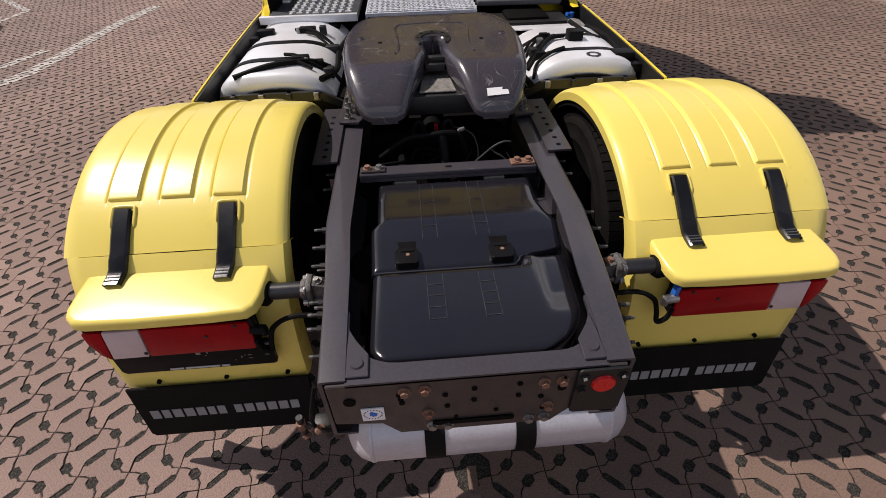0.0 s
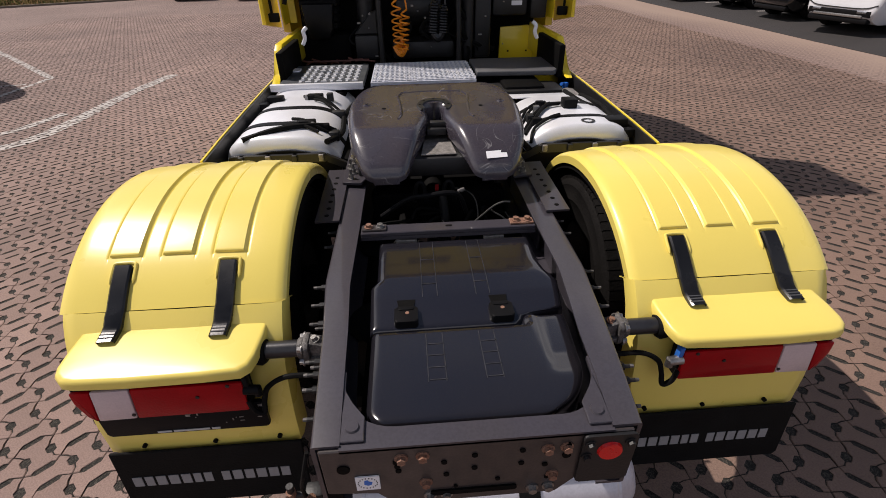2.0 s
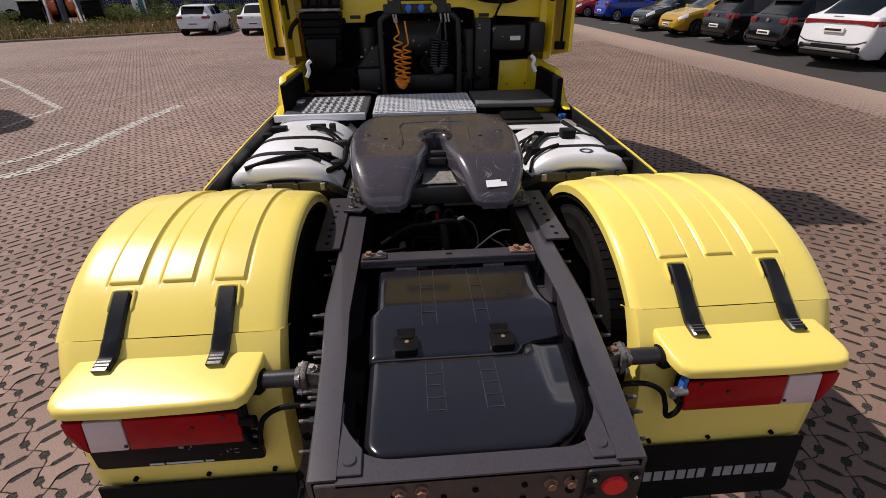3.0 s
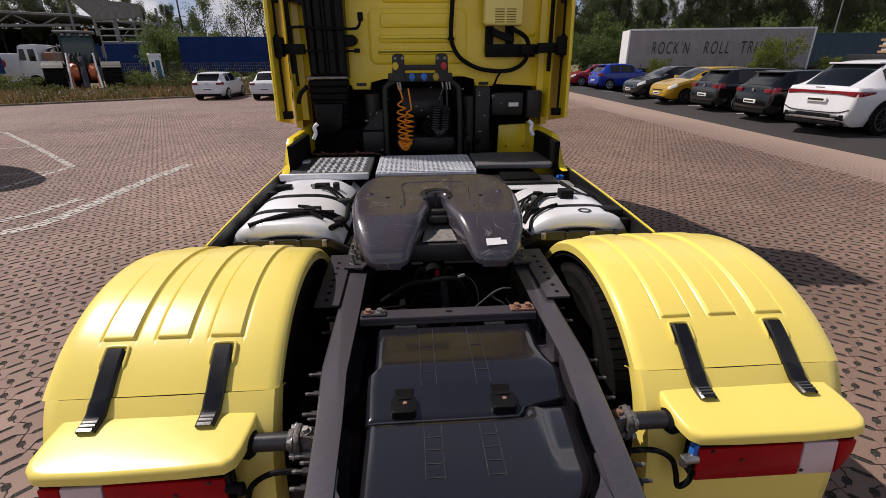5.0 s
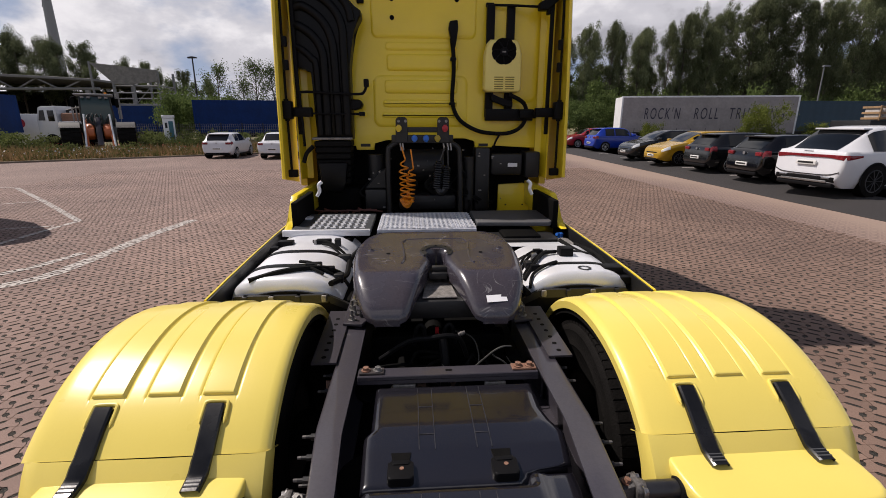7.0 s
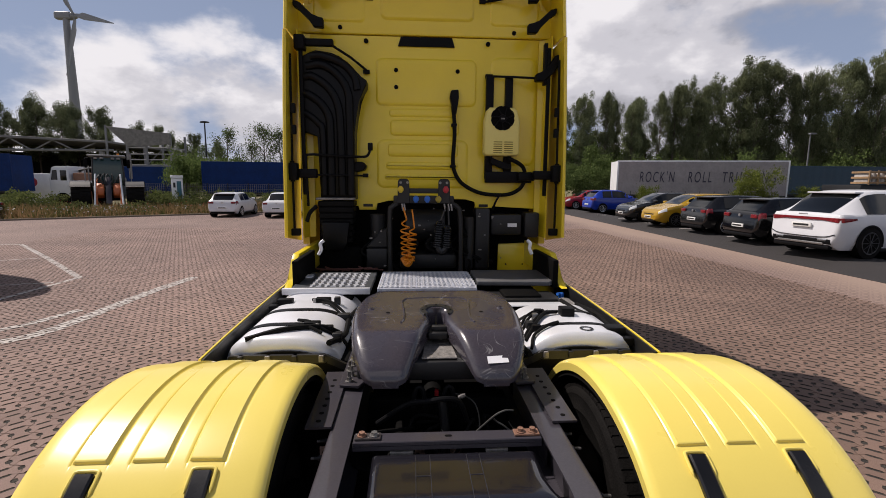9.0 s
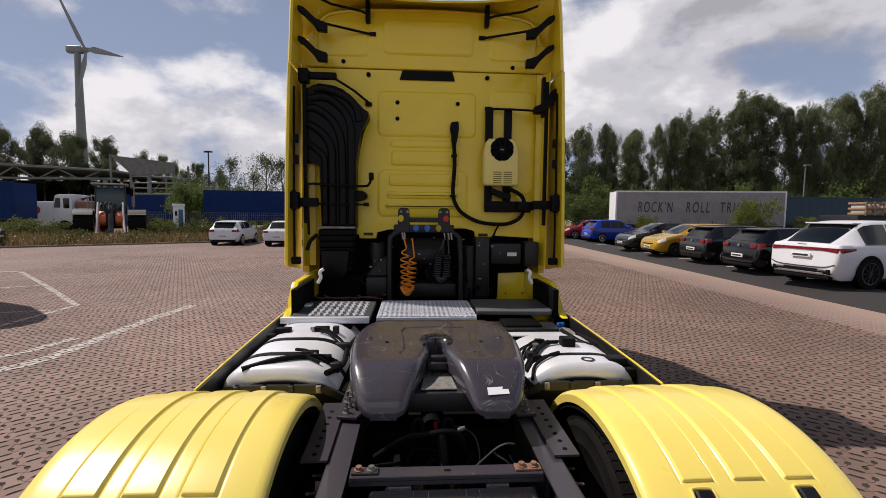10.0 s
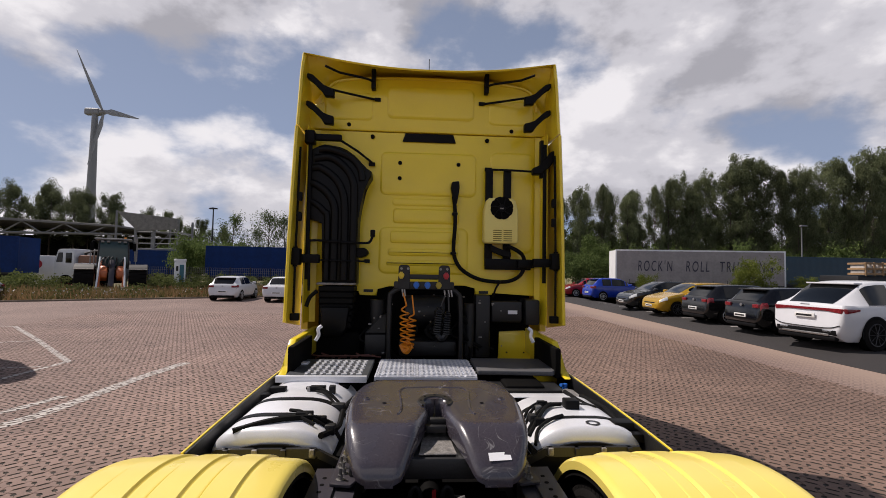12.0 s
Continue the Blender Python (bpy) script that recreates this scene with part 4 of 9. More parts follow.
# empty plate holder under the left tail lamp
bm = prism(B(), rounded(-1.19, -0.665, 0.668, 0.79, 0.012), "y", 1.016, 1.03, 0.003, 2)
holder = part("plate_holder", bm, BLACK_PLASTIC, fenders[-1], "empty black number plate holder")
bm = B()
for x0, x1 in ((-1.03, -0.985), (-0.978, -0.862), (-0.855, -0.828)):
    box(bm, x0, x1, 1.0135, 1.0156, 0.674, 0.6815)
tagged(part("print_bar", bm, WHITE_MARK, holder), kind="stuff")
bm = B()
for k in range(16):
    x, z = rr.uniform(-1.0, -0.66), rr.uniform(0.70, 0.775)
    box(bm, x, x + rr.choice((0.004, 0.014)), 1.014, 1.0156, z, z + rr.choice((0.003, 0.010)))
tagged(part("clip_slots", bm, CAST, holder), kind="stuff")


# fuel tanks beside the frame, with straps, caps and hoses
def tank_ring(y, shrink=0.0):
    x0, x1, z0, z1 = 0.520 + shrink, 1.226 - shrink, 0.42 + shrink, 1.120 - shrink
    out = []
    cx, cz, hx, hz = (x0 + x1) / 2, (z0 + z1) / 2, (x1 - x0) / 2, (z1 - z0) / 2
    for k in range(48):
        a = 2 * math.pi * k / 48
        c, sn = math.cos(a), math.sin(a)
        e = 2 / (2.75 if c < 0 else 4.2)
        out.append((cx + hx * math.copysign(abs(c) ** e, c), y, cz + hz * math.copysign(abs(sn) ** e, sn) + (0.0 if sn < 0 else -0.02 * c * 0)))
    return out


def tank(s, y0, y1, label):
    rows = [tank_ring(y0, 0.10), tank_ring(y0 + 0.004, 0.06), tank_ring(y0 + 0.014, 0.025), tank_ring(y0 + 0.032, 0.006), tank_ring(y0 + 0.05)]
    rows += [tank_ring(y1 - 0.05), tank_ring(y1 - 0.032, 0.006), tank_ring(y1 - 0.014, 0.025), tank_ring(y1, 0.06)]
    bm = skin(B(), rows, close=True)
    bmesh.ops.holes_fill(bm, edges=[e for e in bm.edges if e.is_boundary])
    t = part("fuel_tank", sided(bm, s), ALU, truck, label, 30)
    return t


def band(s, y, w, parent, thick=0.004):
    bm = B()
    rows = []
    for dy in (-w / 2, w / 2):
        rows.append(tank_ring(y + dy, -thick))
    skin(bm, rows, 0.004, True)
    part("tank_strap", sided(bm, s), BLACK_PLASTIC, parent, "black tank strap")


tl = tank(-1, 2.60, 3.88, "silver aluminium fuel tank held by black straps")
tr = tank(1, 2.60, 3.34, "silver aluminium fuel tank held by black straps")
for y in (2.86, 3.20):
    band(-1, y, 0.062, tl)
for y in (2.80, 3.09):
    band(1, y, 0.042, tr)
for s, par in ((-1, tl), (1, tr)):  # bracket, and an added black panel for rubber and shade, closing the tank's rear
    bm = prism(B(), rounded(0.62, 1.17, 0.985, 1.035, 0.015), "y", 2.545, 2.57, 0.004, 1)
    prism(bm, [(0.62, 1.03), (0.50, 0.97), (0.50, 0.93), (0.62, 0.985)], "y", 2.545, 2.57)
    part("tank_bracket", sided(bm, s), DARK_METAL, par, "dark bracket behind the tank")
    xs = [0.545 + 0.66 * k / 14 for k in range(15)]
    crown = [(s * x, 1.050 - 0.11 * (abs(x - 0.875) / 0.34) ** 2.4) for x in xs]
    bm = prism(B(), crown + [(s * 1.19, 0.46), (s * 0.57, 0.46)], "y", 2.572, 2.586)
    part("tank_shield", bm, BLACK_PLASTIC, par, "black panel standing for rubber and shade behind the tank")
    for k in range(4):
        x = s * (1.10 - 0.15 * k)
        part("edge_clip", box(B(), x - 0.014, x + 0.014, 2.53, 2.575, 0.995, 1.035, 0.004), (DARK_METAL, CAST, DARK_METAL, CAST)[k], par)


def tank_top(x, y):
    """Height of the tanks' crown."""
    u = min(1.0, abs(abs(x) - 0.873) / 0.353)
    k = 2.75 if abs(x) < 0.873 else 4.2
    return 0.77 + 0.35 * (1 - u ** k) ** (1 / k)


def lying(pts, r, seg=7):
    """A hose that lies on the crown of a tank."""
    return tube(B(), [(x, y, tank_top(x, y) + r + up) for x, y, up in pts], r, seg)


for pts, r in ((((-1.10, 2.63, -0.02), (-0.90, 2.71, 0.0), (-0.70, 2.80, 0.004), (-0.60, 2.86, 0.004)), 0.016), (((-0.86, 2.90, 0.004), (-0.78, 2.85, 0.012), (-0.70, 2.79, 0.006), (-0.60, 2.80, 0.0)), 0.011), (((-0.83, 2.80, 0.002), (-0.76, 2.76, 0.008), (-0.68, 2.72, 0.004)), 0.010),
               (((-0.88, 3.42, 0.004), (-0.80, 3.40, 0.012), (-0.70, 3.34, 0.004), (-0.58, 3.25, 0.0)), 0.012), (((-0.80, 3.36, 0.004), (-0.72, 3.30, 0.008), (-0.60, 3.18, 0.0)), 0.009), (((-0.62, 2.62, 0.0), (-0.57, 2.9, 0.01), (-0.58, 3.2, 0.01), (-0.56, 3.6, 0.01)), 0.018)):
    part("tank_hose", lying(pts, r), RUBBER, tl)
for x, y, a, b, h, m in ((-0.76, 2.84, 0.050, 0.028, 0.030, BLACK_PLASTIC), (-0.66, 2.83, 0.030, 0.026, 0.034, BLACK_PLASTIC), (-0.60, 2.80, 0.030, 0.030, 0.040, DARK_METAL), (-0.72, 2.80, 0.012, 0.012, 0.036, STEEL), (-0.80, 3.42, 0.055, 0.030, 0.034, BLACK_PLASTIC), (-0.70, 3.44, 0.022, 0.024, 0.050, DARK_METAL), (-0.86, 3.40, 0.012, 0.014, 0.030, STEEL), (-0.62, 3.20, 0.045, 0.03, 0.03, DARK_METAL), (-1.08, 3.42, 0.055, 0.035, 0.035, BLACK_PLASTIC), (-1.15, 3.36, 0.030, 0.03, 0.03, BLACK_PLASTIC)):
    z = tank_top(x, y)
    part("clip", box(B(), x - a, x + a, y - b, y + b, z - 0.02, z + h, 0.007), m, tl)
for pts, r in ((((0.58, 2.74, 0.0), (0.66, 2.84, 0.006), (0.76, 2.98, 0.010), (0.86, 3.02, 0.004)), 0.012), (((0.58, 2.80, 0.0), (0.68, 2.92, 0.010), (0.80, 3.04, 0.010)), 0.009), (((0.56, 2.86, 0.0), (0.66, 2.98, 0.014), (0.78, 3.08, 0.006)), 0.010), (((0.57, 2.93, 0.0), (0.65, 3.04, 0.008), (0.75, 3.12, 0.004)), 0.009), (((0.58, 2.60, 0.0), (0.62, 2.70, 0.01), (0.72, 2.76, 0.006), (0.80, 2.80, 0.004)), 0.010), (((0.56, 2.55, 0.0), (0.55, 2.9, 0.0), (0.55, 3.3, 0.0)), 0.018)):
    part("tank_hose", lying(pts, r), RUBBER, tr)
for x, y, a, b, h, m in ((0.66, 2.80, 0.030, 0.020, 0.030, BLACK_PLASTIC), (0.64, 2.90, 0.022, 0.03, 0.034, DARK_METAL), (0.70, 2.99, 0.020, 0.02, 0.036, STEEL), (0.74, 3.06, 0.028, 0.02, 0.036, BLACK_PLASTIC), (0.92, 3.00, 0.045, 0.045, 0.055, BLACK_PLASTIC), (1.14, 2.74, 0.060, 0.05, 0.030, BLACK_PLASTIC), (1.19, 2.66, 0.035, 0.03, 0.03, BLACK_PLASTIC)):
    z = tank_top(x, y)
    part("clip", box(B(), x - a, x + a, y - b, y + b, z - 0.02, z + h, 0.007), m, tr)
bm = cyl(B(), (-1.08, 3.55, 1.00), (-1.10, 3.55, 1.085), 0.05, 0.045, 16)
box(bm, -1.15, -1.0, 3.50, 3.60, 1.03, 1.06, 0.012)
cyl(bm, (-0.80, 3.56, 1.05), (-0.80, 3.56, 1.085), 0.035, seg=14)
parts("filler_cap", bm, BLACK_PLASTIC, tl)
part("round_mark", skin(B(), [[(0.945 + r * math.cos(a), 2.69 + r * math.sin(a), 1.1235) for a in (2 * math.pi * k / 20 for k in range(21))] for r in (0.026, 0.042)]), DARK_METAL, tr)

# mudguard stays ahead of the wheels, dark boxes between frame and tanks
bm = B()
for s in SIDES:
    box(bm, s * 0.48, s * 0.56, 2.6, 4.2, 0.70, 0.98, 0.02)
    box(bm, s * 0.56, s * 1.22, 2.45, 2.55, 0.55, 0.80, 0.02)
parts("chassis_side_box", bm, DARK, truck)
bm = B()
for s in SIDES:
    box(bm, s * 0.62, s * 0.95, 3.66, 4.3, 0.75, 1.10, 0.03)
parts("catalyst_box", bm, DARK, truck)

# yellow side skirts
for s in SIDES:
    rows = []
    for y, z in ((2.38, 1.085), (2.7, 1.10), (3.2, 1.115), (3.7, 1.125), (4.25, 1.13), (5.3, 1.13)):
        rows.append([(1.238, y, z - 0.01), (1.240, y, z), (1.250, y, z), (1.254, y, z - 0.01), (1.257, y, 0.75), (1.240, y, 0.45), (1.230, y, 0.45), (1.238, y, 0.75), (1.2385, y, z - 0.03)])
    bm = skin(B(), rows, close=True)
    bmesh.ops.holes_fill(bm, edges=[e for e in bm.edges if e.is_boundary])
    skirt = part("side_skirt", sided(bm, s), YELLOW, truck, "yellow side skirt")
    # dark inner strip added for the shaded gap between tank and skirt
    bm = skin(B(), [[(1.236, y, z - 0.004), (1.226, y, z - 0.004), (1.226, y, 0.7), (1.236, y, 0.7)] for y, z in ((2.38, 1.085), (2.7, 1.10), (3.2, 1.115), (3.7, 1.125), (4.25, 1.13))], close=True)
    part("skirt_bracket", sided(bm, s), DARK_METAL, skirt)


# deck plates behind the cab
def tread(bm, x0, x1, y0, y1, z, dx, dy):
    n, k = int((x1 - x0 - 0.02) / dx), int((y1 - y0 - 0.02) / dy)
    for i in range(n):
        for j in range(k):
            x, y = x0 + 0.02 + dx * (i + 0.5), y0 + 0.015 + dy * (j + 0.5)
            if (i + j) % 2:
                box(bm, x - dx * 0.36, x + dx * 0.36, y - dy * 0.18, y + dy * 0.18, z, z + 0.006)
            else:
                box(bm, x - dx * 0.16, x + dx * 0.16, y - dy * 0.42, y + dy * 0.42, z, z + 0.006)


DZ = 1.152
bm = box(B(), -1.13, -0.475, 3.73, 4.43, DZ - 0.035, DZ, 0.004, 1)
# plate colour darkened to hold the shade of the perforations
deck_l = part("deck_plate", bm, M("shadowed_perforated_aluminium", (0.13, 0.14, 0.155), 0.4, 0.5, var=0.3, scale=8, bump=0.1), truck, "aluminium tread plate on a frame")
bm = B()
tread(bm, -1.02, -0.49, 3.75, 4.42, DZ, 0.06, 0.055)
tagged(part("tread_pattern", bm, ALU, deck_l), kind="stuff")
bm = box(B(), -1.185, -0.480, 3.695, 3.735, DZ - 0.045, DZ + 0.006, 0.004)
part("edge_rail", bm, ALU, deck_l)
bm = box(B(), -1.17, -1.04, 4.16, 4.27, DZ - 0.005, DZ + 0.014, 0.01)
box(bm, -1.12, -1.08, 4.2, 4.24, 1.05, DZ)
part("step_bracket", bm, ALU, deck_l)
bm = B()
x0, x1, y0, y1 = -0.415, 0.395, 3.70, 4.42
for i in range(19):
    x = x0 + (x1 - x0) * i / 18
    box(bm, x - 0.006, x + 0.006, y0, y1, DZ - 0.03, DZ)
for j in range(14):
    y = y0 + (y1 - y0) * j / 13
    box(bm, x0, x1, y - 0.009, y + 0.009, DZ - 0.02, DZ + 0.003)
grating = part("deck_grating", bm, TREAD, truck, "perforated aluminium catwalk grating")
bm = B()
tread(bm, x0 - 0.02, x1 + 0.02, y0, y1, DZ + 0.003, 0.0395, 0.0453)
tagged(part("tread_pattern", bm, ALU, grating), kind="stuff")
# near-black sheet added for the shade seen through the grating
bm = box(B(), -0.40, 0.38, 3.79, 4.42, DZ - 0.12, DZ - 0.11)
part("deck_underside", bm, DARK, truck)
bm = prism(B(), [(0.435, 3.92), (1.07, 3.88), (1.15, 3.98), (1.12, 4.46), (0.435, 4.46)], "z", DZ - 0.03, DZ + 0.012, 0.012, 3)
deck_r = part("battery_lid", bm, M("grey_rubbery_plastic", (0.090, 0.090, 0.096), 0.6, var=0.2, scale=5, bump=0.08), truck, "matt dark grey plastic cover")
bm = prism(B(), rounded(0.50, 1.08, 3.60, 3.90, 0.03), "z", 1.03, 1.075, 0.012, 2)
part("exhaust_box", bm, DARK_METAL, truck, "dark box behind the tank")
part("label", box(B(), 0.66, 0.76, 3.72, 3.78, 1.0755, 1.078), BLUE_PLASTIC, deck_r)
bm = box(B(), 0.60, 1.06, 3.42, 3.52, 1.066, 1.076, 0.003)
part("silver_plate", bm, ALU, tr)
bm = cyl(B(), (1.16, 3.83, 1.03), (1.16, 3.83, 1.075), 0.024, 0.02, 18, 0.004)
cyl(bm, (1.115, 3.80, 1.07), (1.185, 3.86, 1.055), 0.014, seg=10)
part("fluid_cap", bm, BLUE_PLASTIC, truck, "bright blue filler cap")
bm = prism(B(), rounded(1.06, 1.14, 3.25, 3.62, 0.03), "z", 1.065, 1.085, 0.01, 2)
part("pipe_guard", bm, CAST, truck)
bm = tube(B(), [(1.12, 3.36, 1.10), (1.17, 3.1, 1.10), (1.18, 2.85, 1.07)], 0.014)
tube(bm, [(1.0, 3.36, 1.13), (1.05, 3.15, 1.11), (1.10, 3.05, 1.10)], 0.016)
parts("side_hose", bm, RUBBER, truck)


# ---- cab ----
CW = 4.45  # rear wall of the cab
bm = B()
prism(bm, [(-1.16, 1.80), (-0.64, 1.80), (-0.64, 1.755), (-0.475, 1.755), (-0.475, 1.82), (-0.36, 1.85), (0.36, 1.87), (0.475, 1.84), (0.475, 1.775), (0.64, 1.775), (0.64, 1.80), (1.16, 1.76), (1.16, 3.338), (-1.16, 3.338)], "y", CW, CW + 0.06, 0.006, 2, True)
cab = part("cab", bm, YELLOW, truck, "yellow sleeper cab with dark fittings on its rear wall")
bm = prism(B(), [(-1.16, 3.346), (1.16, 3.346), (1.16, 3.55), (1.075, 3.592), (1.04, 3.70), (1.005, 3.777), (0.95, 3.817), (0.80, 3.85), (0.577, 3.87), (0.2, 3.886), (-0.135, 3.886), (-0.525, 3.876), (-0.694, 3.863), (-0.886, 3.834), (-0.98, 3.768), (-1.025, 3.68), (-1.07, 3.592), (-1.16, 3.55)], "y", CW - 0.012, CW + 0.05, 0.012, 3, True)
part("upper_wall", bm, YELLOW, cab)
for s in SIDES:
    part("corner_plate", sided(prism(B(), [(0.93, 3.36), (1.205, 3.36), (1.20, 3.80), (1.19, 3.95), (1.06, 3.90), (0.93, 3.80)], "y", CW + 0.055, CW + 0.065), s), YELLOW, cab)
crest = [(x, max(3.79, 3.885 - 0.26 * (abs(x) / 1.16) ** 7)) for x in (1.19, 1.15, 1.08, 0.98, 0.8, 0.4, 0, -0.4, -0.8, -0.98, -1.08, -1.15, -1.19)]
part("inner_wall", prism(B(), [(-1.19, 3.33), (1.19, 3.33)] + [(x, z + 0.16) for x, z in crest], "y", CW + 0.38, CW + 0.40), YELLOW, cab)
bm = tube(B(), [(x, CW - 0.016, z - 0.008) for x, z in ((-1.045, 3.60), (-1.02, 3.69), (-0.975, 3.768), (-0.886, 3.828), (-0.694, 3.860), (-0.525, 3.873), (-0.135, 3.884), (0.2, 3.884), (0.577, 3.870), (0.80, 3.850), (0.945, 3.817), (1.005, 3.775), (1.04, 3.70), (1.062, 3.60))], 0.014, 8)
part("wall_bead", bm, YELLOW, cab)
bm = B()
for s in SIDES:
    prism(bm, [(4.51, 1.42), (6.2, 1.1), (6.3, 2.2), (6.19, 2.5), (5.86, 2.96), (5.2, 3.15), (4.71, 3.35), (4.53, 3.75)], "x", s * 1.13, s * 1.19)
box(bm, -1.13, 1.13, 6.10, 6.17, 0.9, 2.45)
part("cab_shell", bm, YELLOW, cab)


def emboss(bm, x0, x1, z0, z1, r, h, wide, y=CW):
    """A shallow pressed panel with sloped edges."""
    r = min(r, (z1 - z0) * 0.42)
    wide = min(wide, (z1 - z0) * 0.3)
    outer, inner = rounded(x0, x1, z0, z1, r, 6), rounded(x0 + wide, x1 - wide, z0 + wide, z1 - wide, max(0.005, r - wide * 0.5), 6)
    a = [bm.verts.new((x, y + 0.002, z)) for x, z in outer]
    b = [bm.verts.new((x, y - h * 0.8, z)) for x, z in rounded(x0 + wide * 0.6, x1 - wide * 0.6, z0 + wide * 0.6, z1 - wide * 0.6, max(0.006, r - wide * 0.3), 6)]
    c = [bm.verts.new((x, y - h, z)) for x, z in inner]
    for p, q in ((a, b), (b, c)):
        for k in range(len(p)):
            bm.faces.new((p[k], p[(k + 1) % len(p)], q[(k + 1) % len(p)], q[k]))
    bm.faces.new(c)


bm = B()
emboss(bm, -0.42, 0.44, 3.47, 3.80, 0.06, 0.014, 0.03, CW - 0.012)
emboss(bm, -1.02, -0.55, 3.44, 3.72, 0.05, 0.010, 0.025, CW - 0.012)
emboss(bm, 0.58, 1.04, 3.44, 3.70, 0.05, 0.010, 0.025, CW - 0.012)
emboss(bm, -0.47, 0.47, 2.72, 3.15, 0.06, 0.012, 0.025)
emboss(bm, -0.47, 0.40, 1.96, 2.42, 0.07, 0.012, 0.03)
for z0, z1 in ((2.45, 2.60), (2.25, 2.385), (2.13, 2.215), (2.035, 2.10)):
    emboss(bm, -0.34 - (2.45 - z0) * 0.15, 0.31, z0, z1, 0.035, 0.012 if z0 > 2.43 else 0.022, 0.02)
emboss(bm, 0.60, 1.05, 2.18, 3.18, 0.08, 0.012, 0.03)
emboss(bm, -0.35, 0.30, 2.62, 2.70, 0.03, 0.008, 0.02)
parts("pressed_panel", bm, YELLOW, cab, "", 50)
part("wall_vent", prism(B(), [(-0.235, 3.335), (0.235, 3.335), (0.262, 3.25), (-0.262, 3.25)], "y", CW - 0.015, CW + 0.0, 0.006, 2), BLACK_PLASTIC, cab, "black vent strip")
for x, z in ((-0.78, 3.40), (-0.55, 3.29), (0.81, 3.39), (0.57, 3.29), (-0.28, 3.04), (-0.28, 2.89), (0.29, 3.04)):
    part("plug", cyl(B(), (x, CW - 0.02, z), (x, CW, z), 0.019, 0.021, 18), DARK, cab)
for s in SIDES:
    bm = box(B(), s * 0.51, s * 0.60, CW - 0.004, CW + 0.01, 1.785, 1.812)
    part("vent_slit", bm, DARK_METAL, cab)

# roof deflector overhang with concave rear edge
def edge_z(x):
    return 3.858 + 0.115 * (abs(x) / 1.17) ** 2.2


bm = B()
rows = []
xs = [-1.20 + 2.40 * k / 36 for k in range(37)]
for y, up in ((4.212, 0.0), (4.235, 0.012), (4.30, 0.05), (4.45, 0.10), (4.86, 0.13)):  # hollow inside
    rows.append([(x * 0.975, y, edge_z(x) + up * (1 - (abs(x) / 1.2) ** 8)) for x in xs])
skin(bm, rows)
rows = []
for y, up, k in ((4.212, 0.0, 0.975), (4.204, 0.014, 0.975), (4.22, 0.022, 0.975), (4.28, 0.045, 0.97)):
    rows.append([(x * k, y, edge_z(x) + up * (1 - 0.9 * (abs(x) / 1.2) ** 8)) for x in xs])
for y, z, drop in ((4.45, 3.94, 0.10), (4.6, 3.98, 0.30), (4.9, 4.0, 0.40), (5.3, 3.9, 0.42), (5.86, 3.5, 0.30), (6.19, 2.8, 0.16), (6.26, 2.45, 0.05)):
    rows.append([(x * 0.965, y, z - drop * abs(x) ** 4) for x in xs])
skin(bm, rows)
part("roof_deflector", bm, YELLOW, cab, "yellow roof air deflector", 45)

# side deflector fins
def fin_x(z):
    return float(np.interp(z, (1.5, 2.45, 3.3, 3.83, 3.985), (1.25, 1.232, 1.200, 1.200, 1.190)))


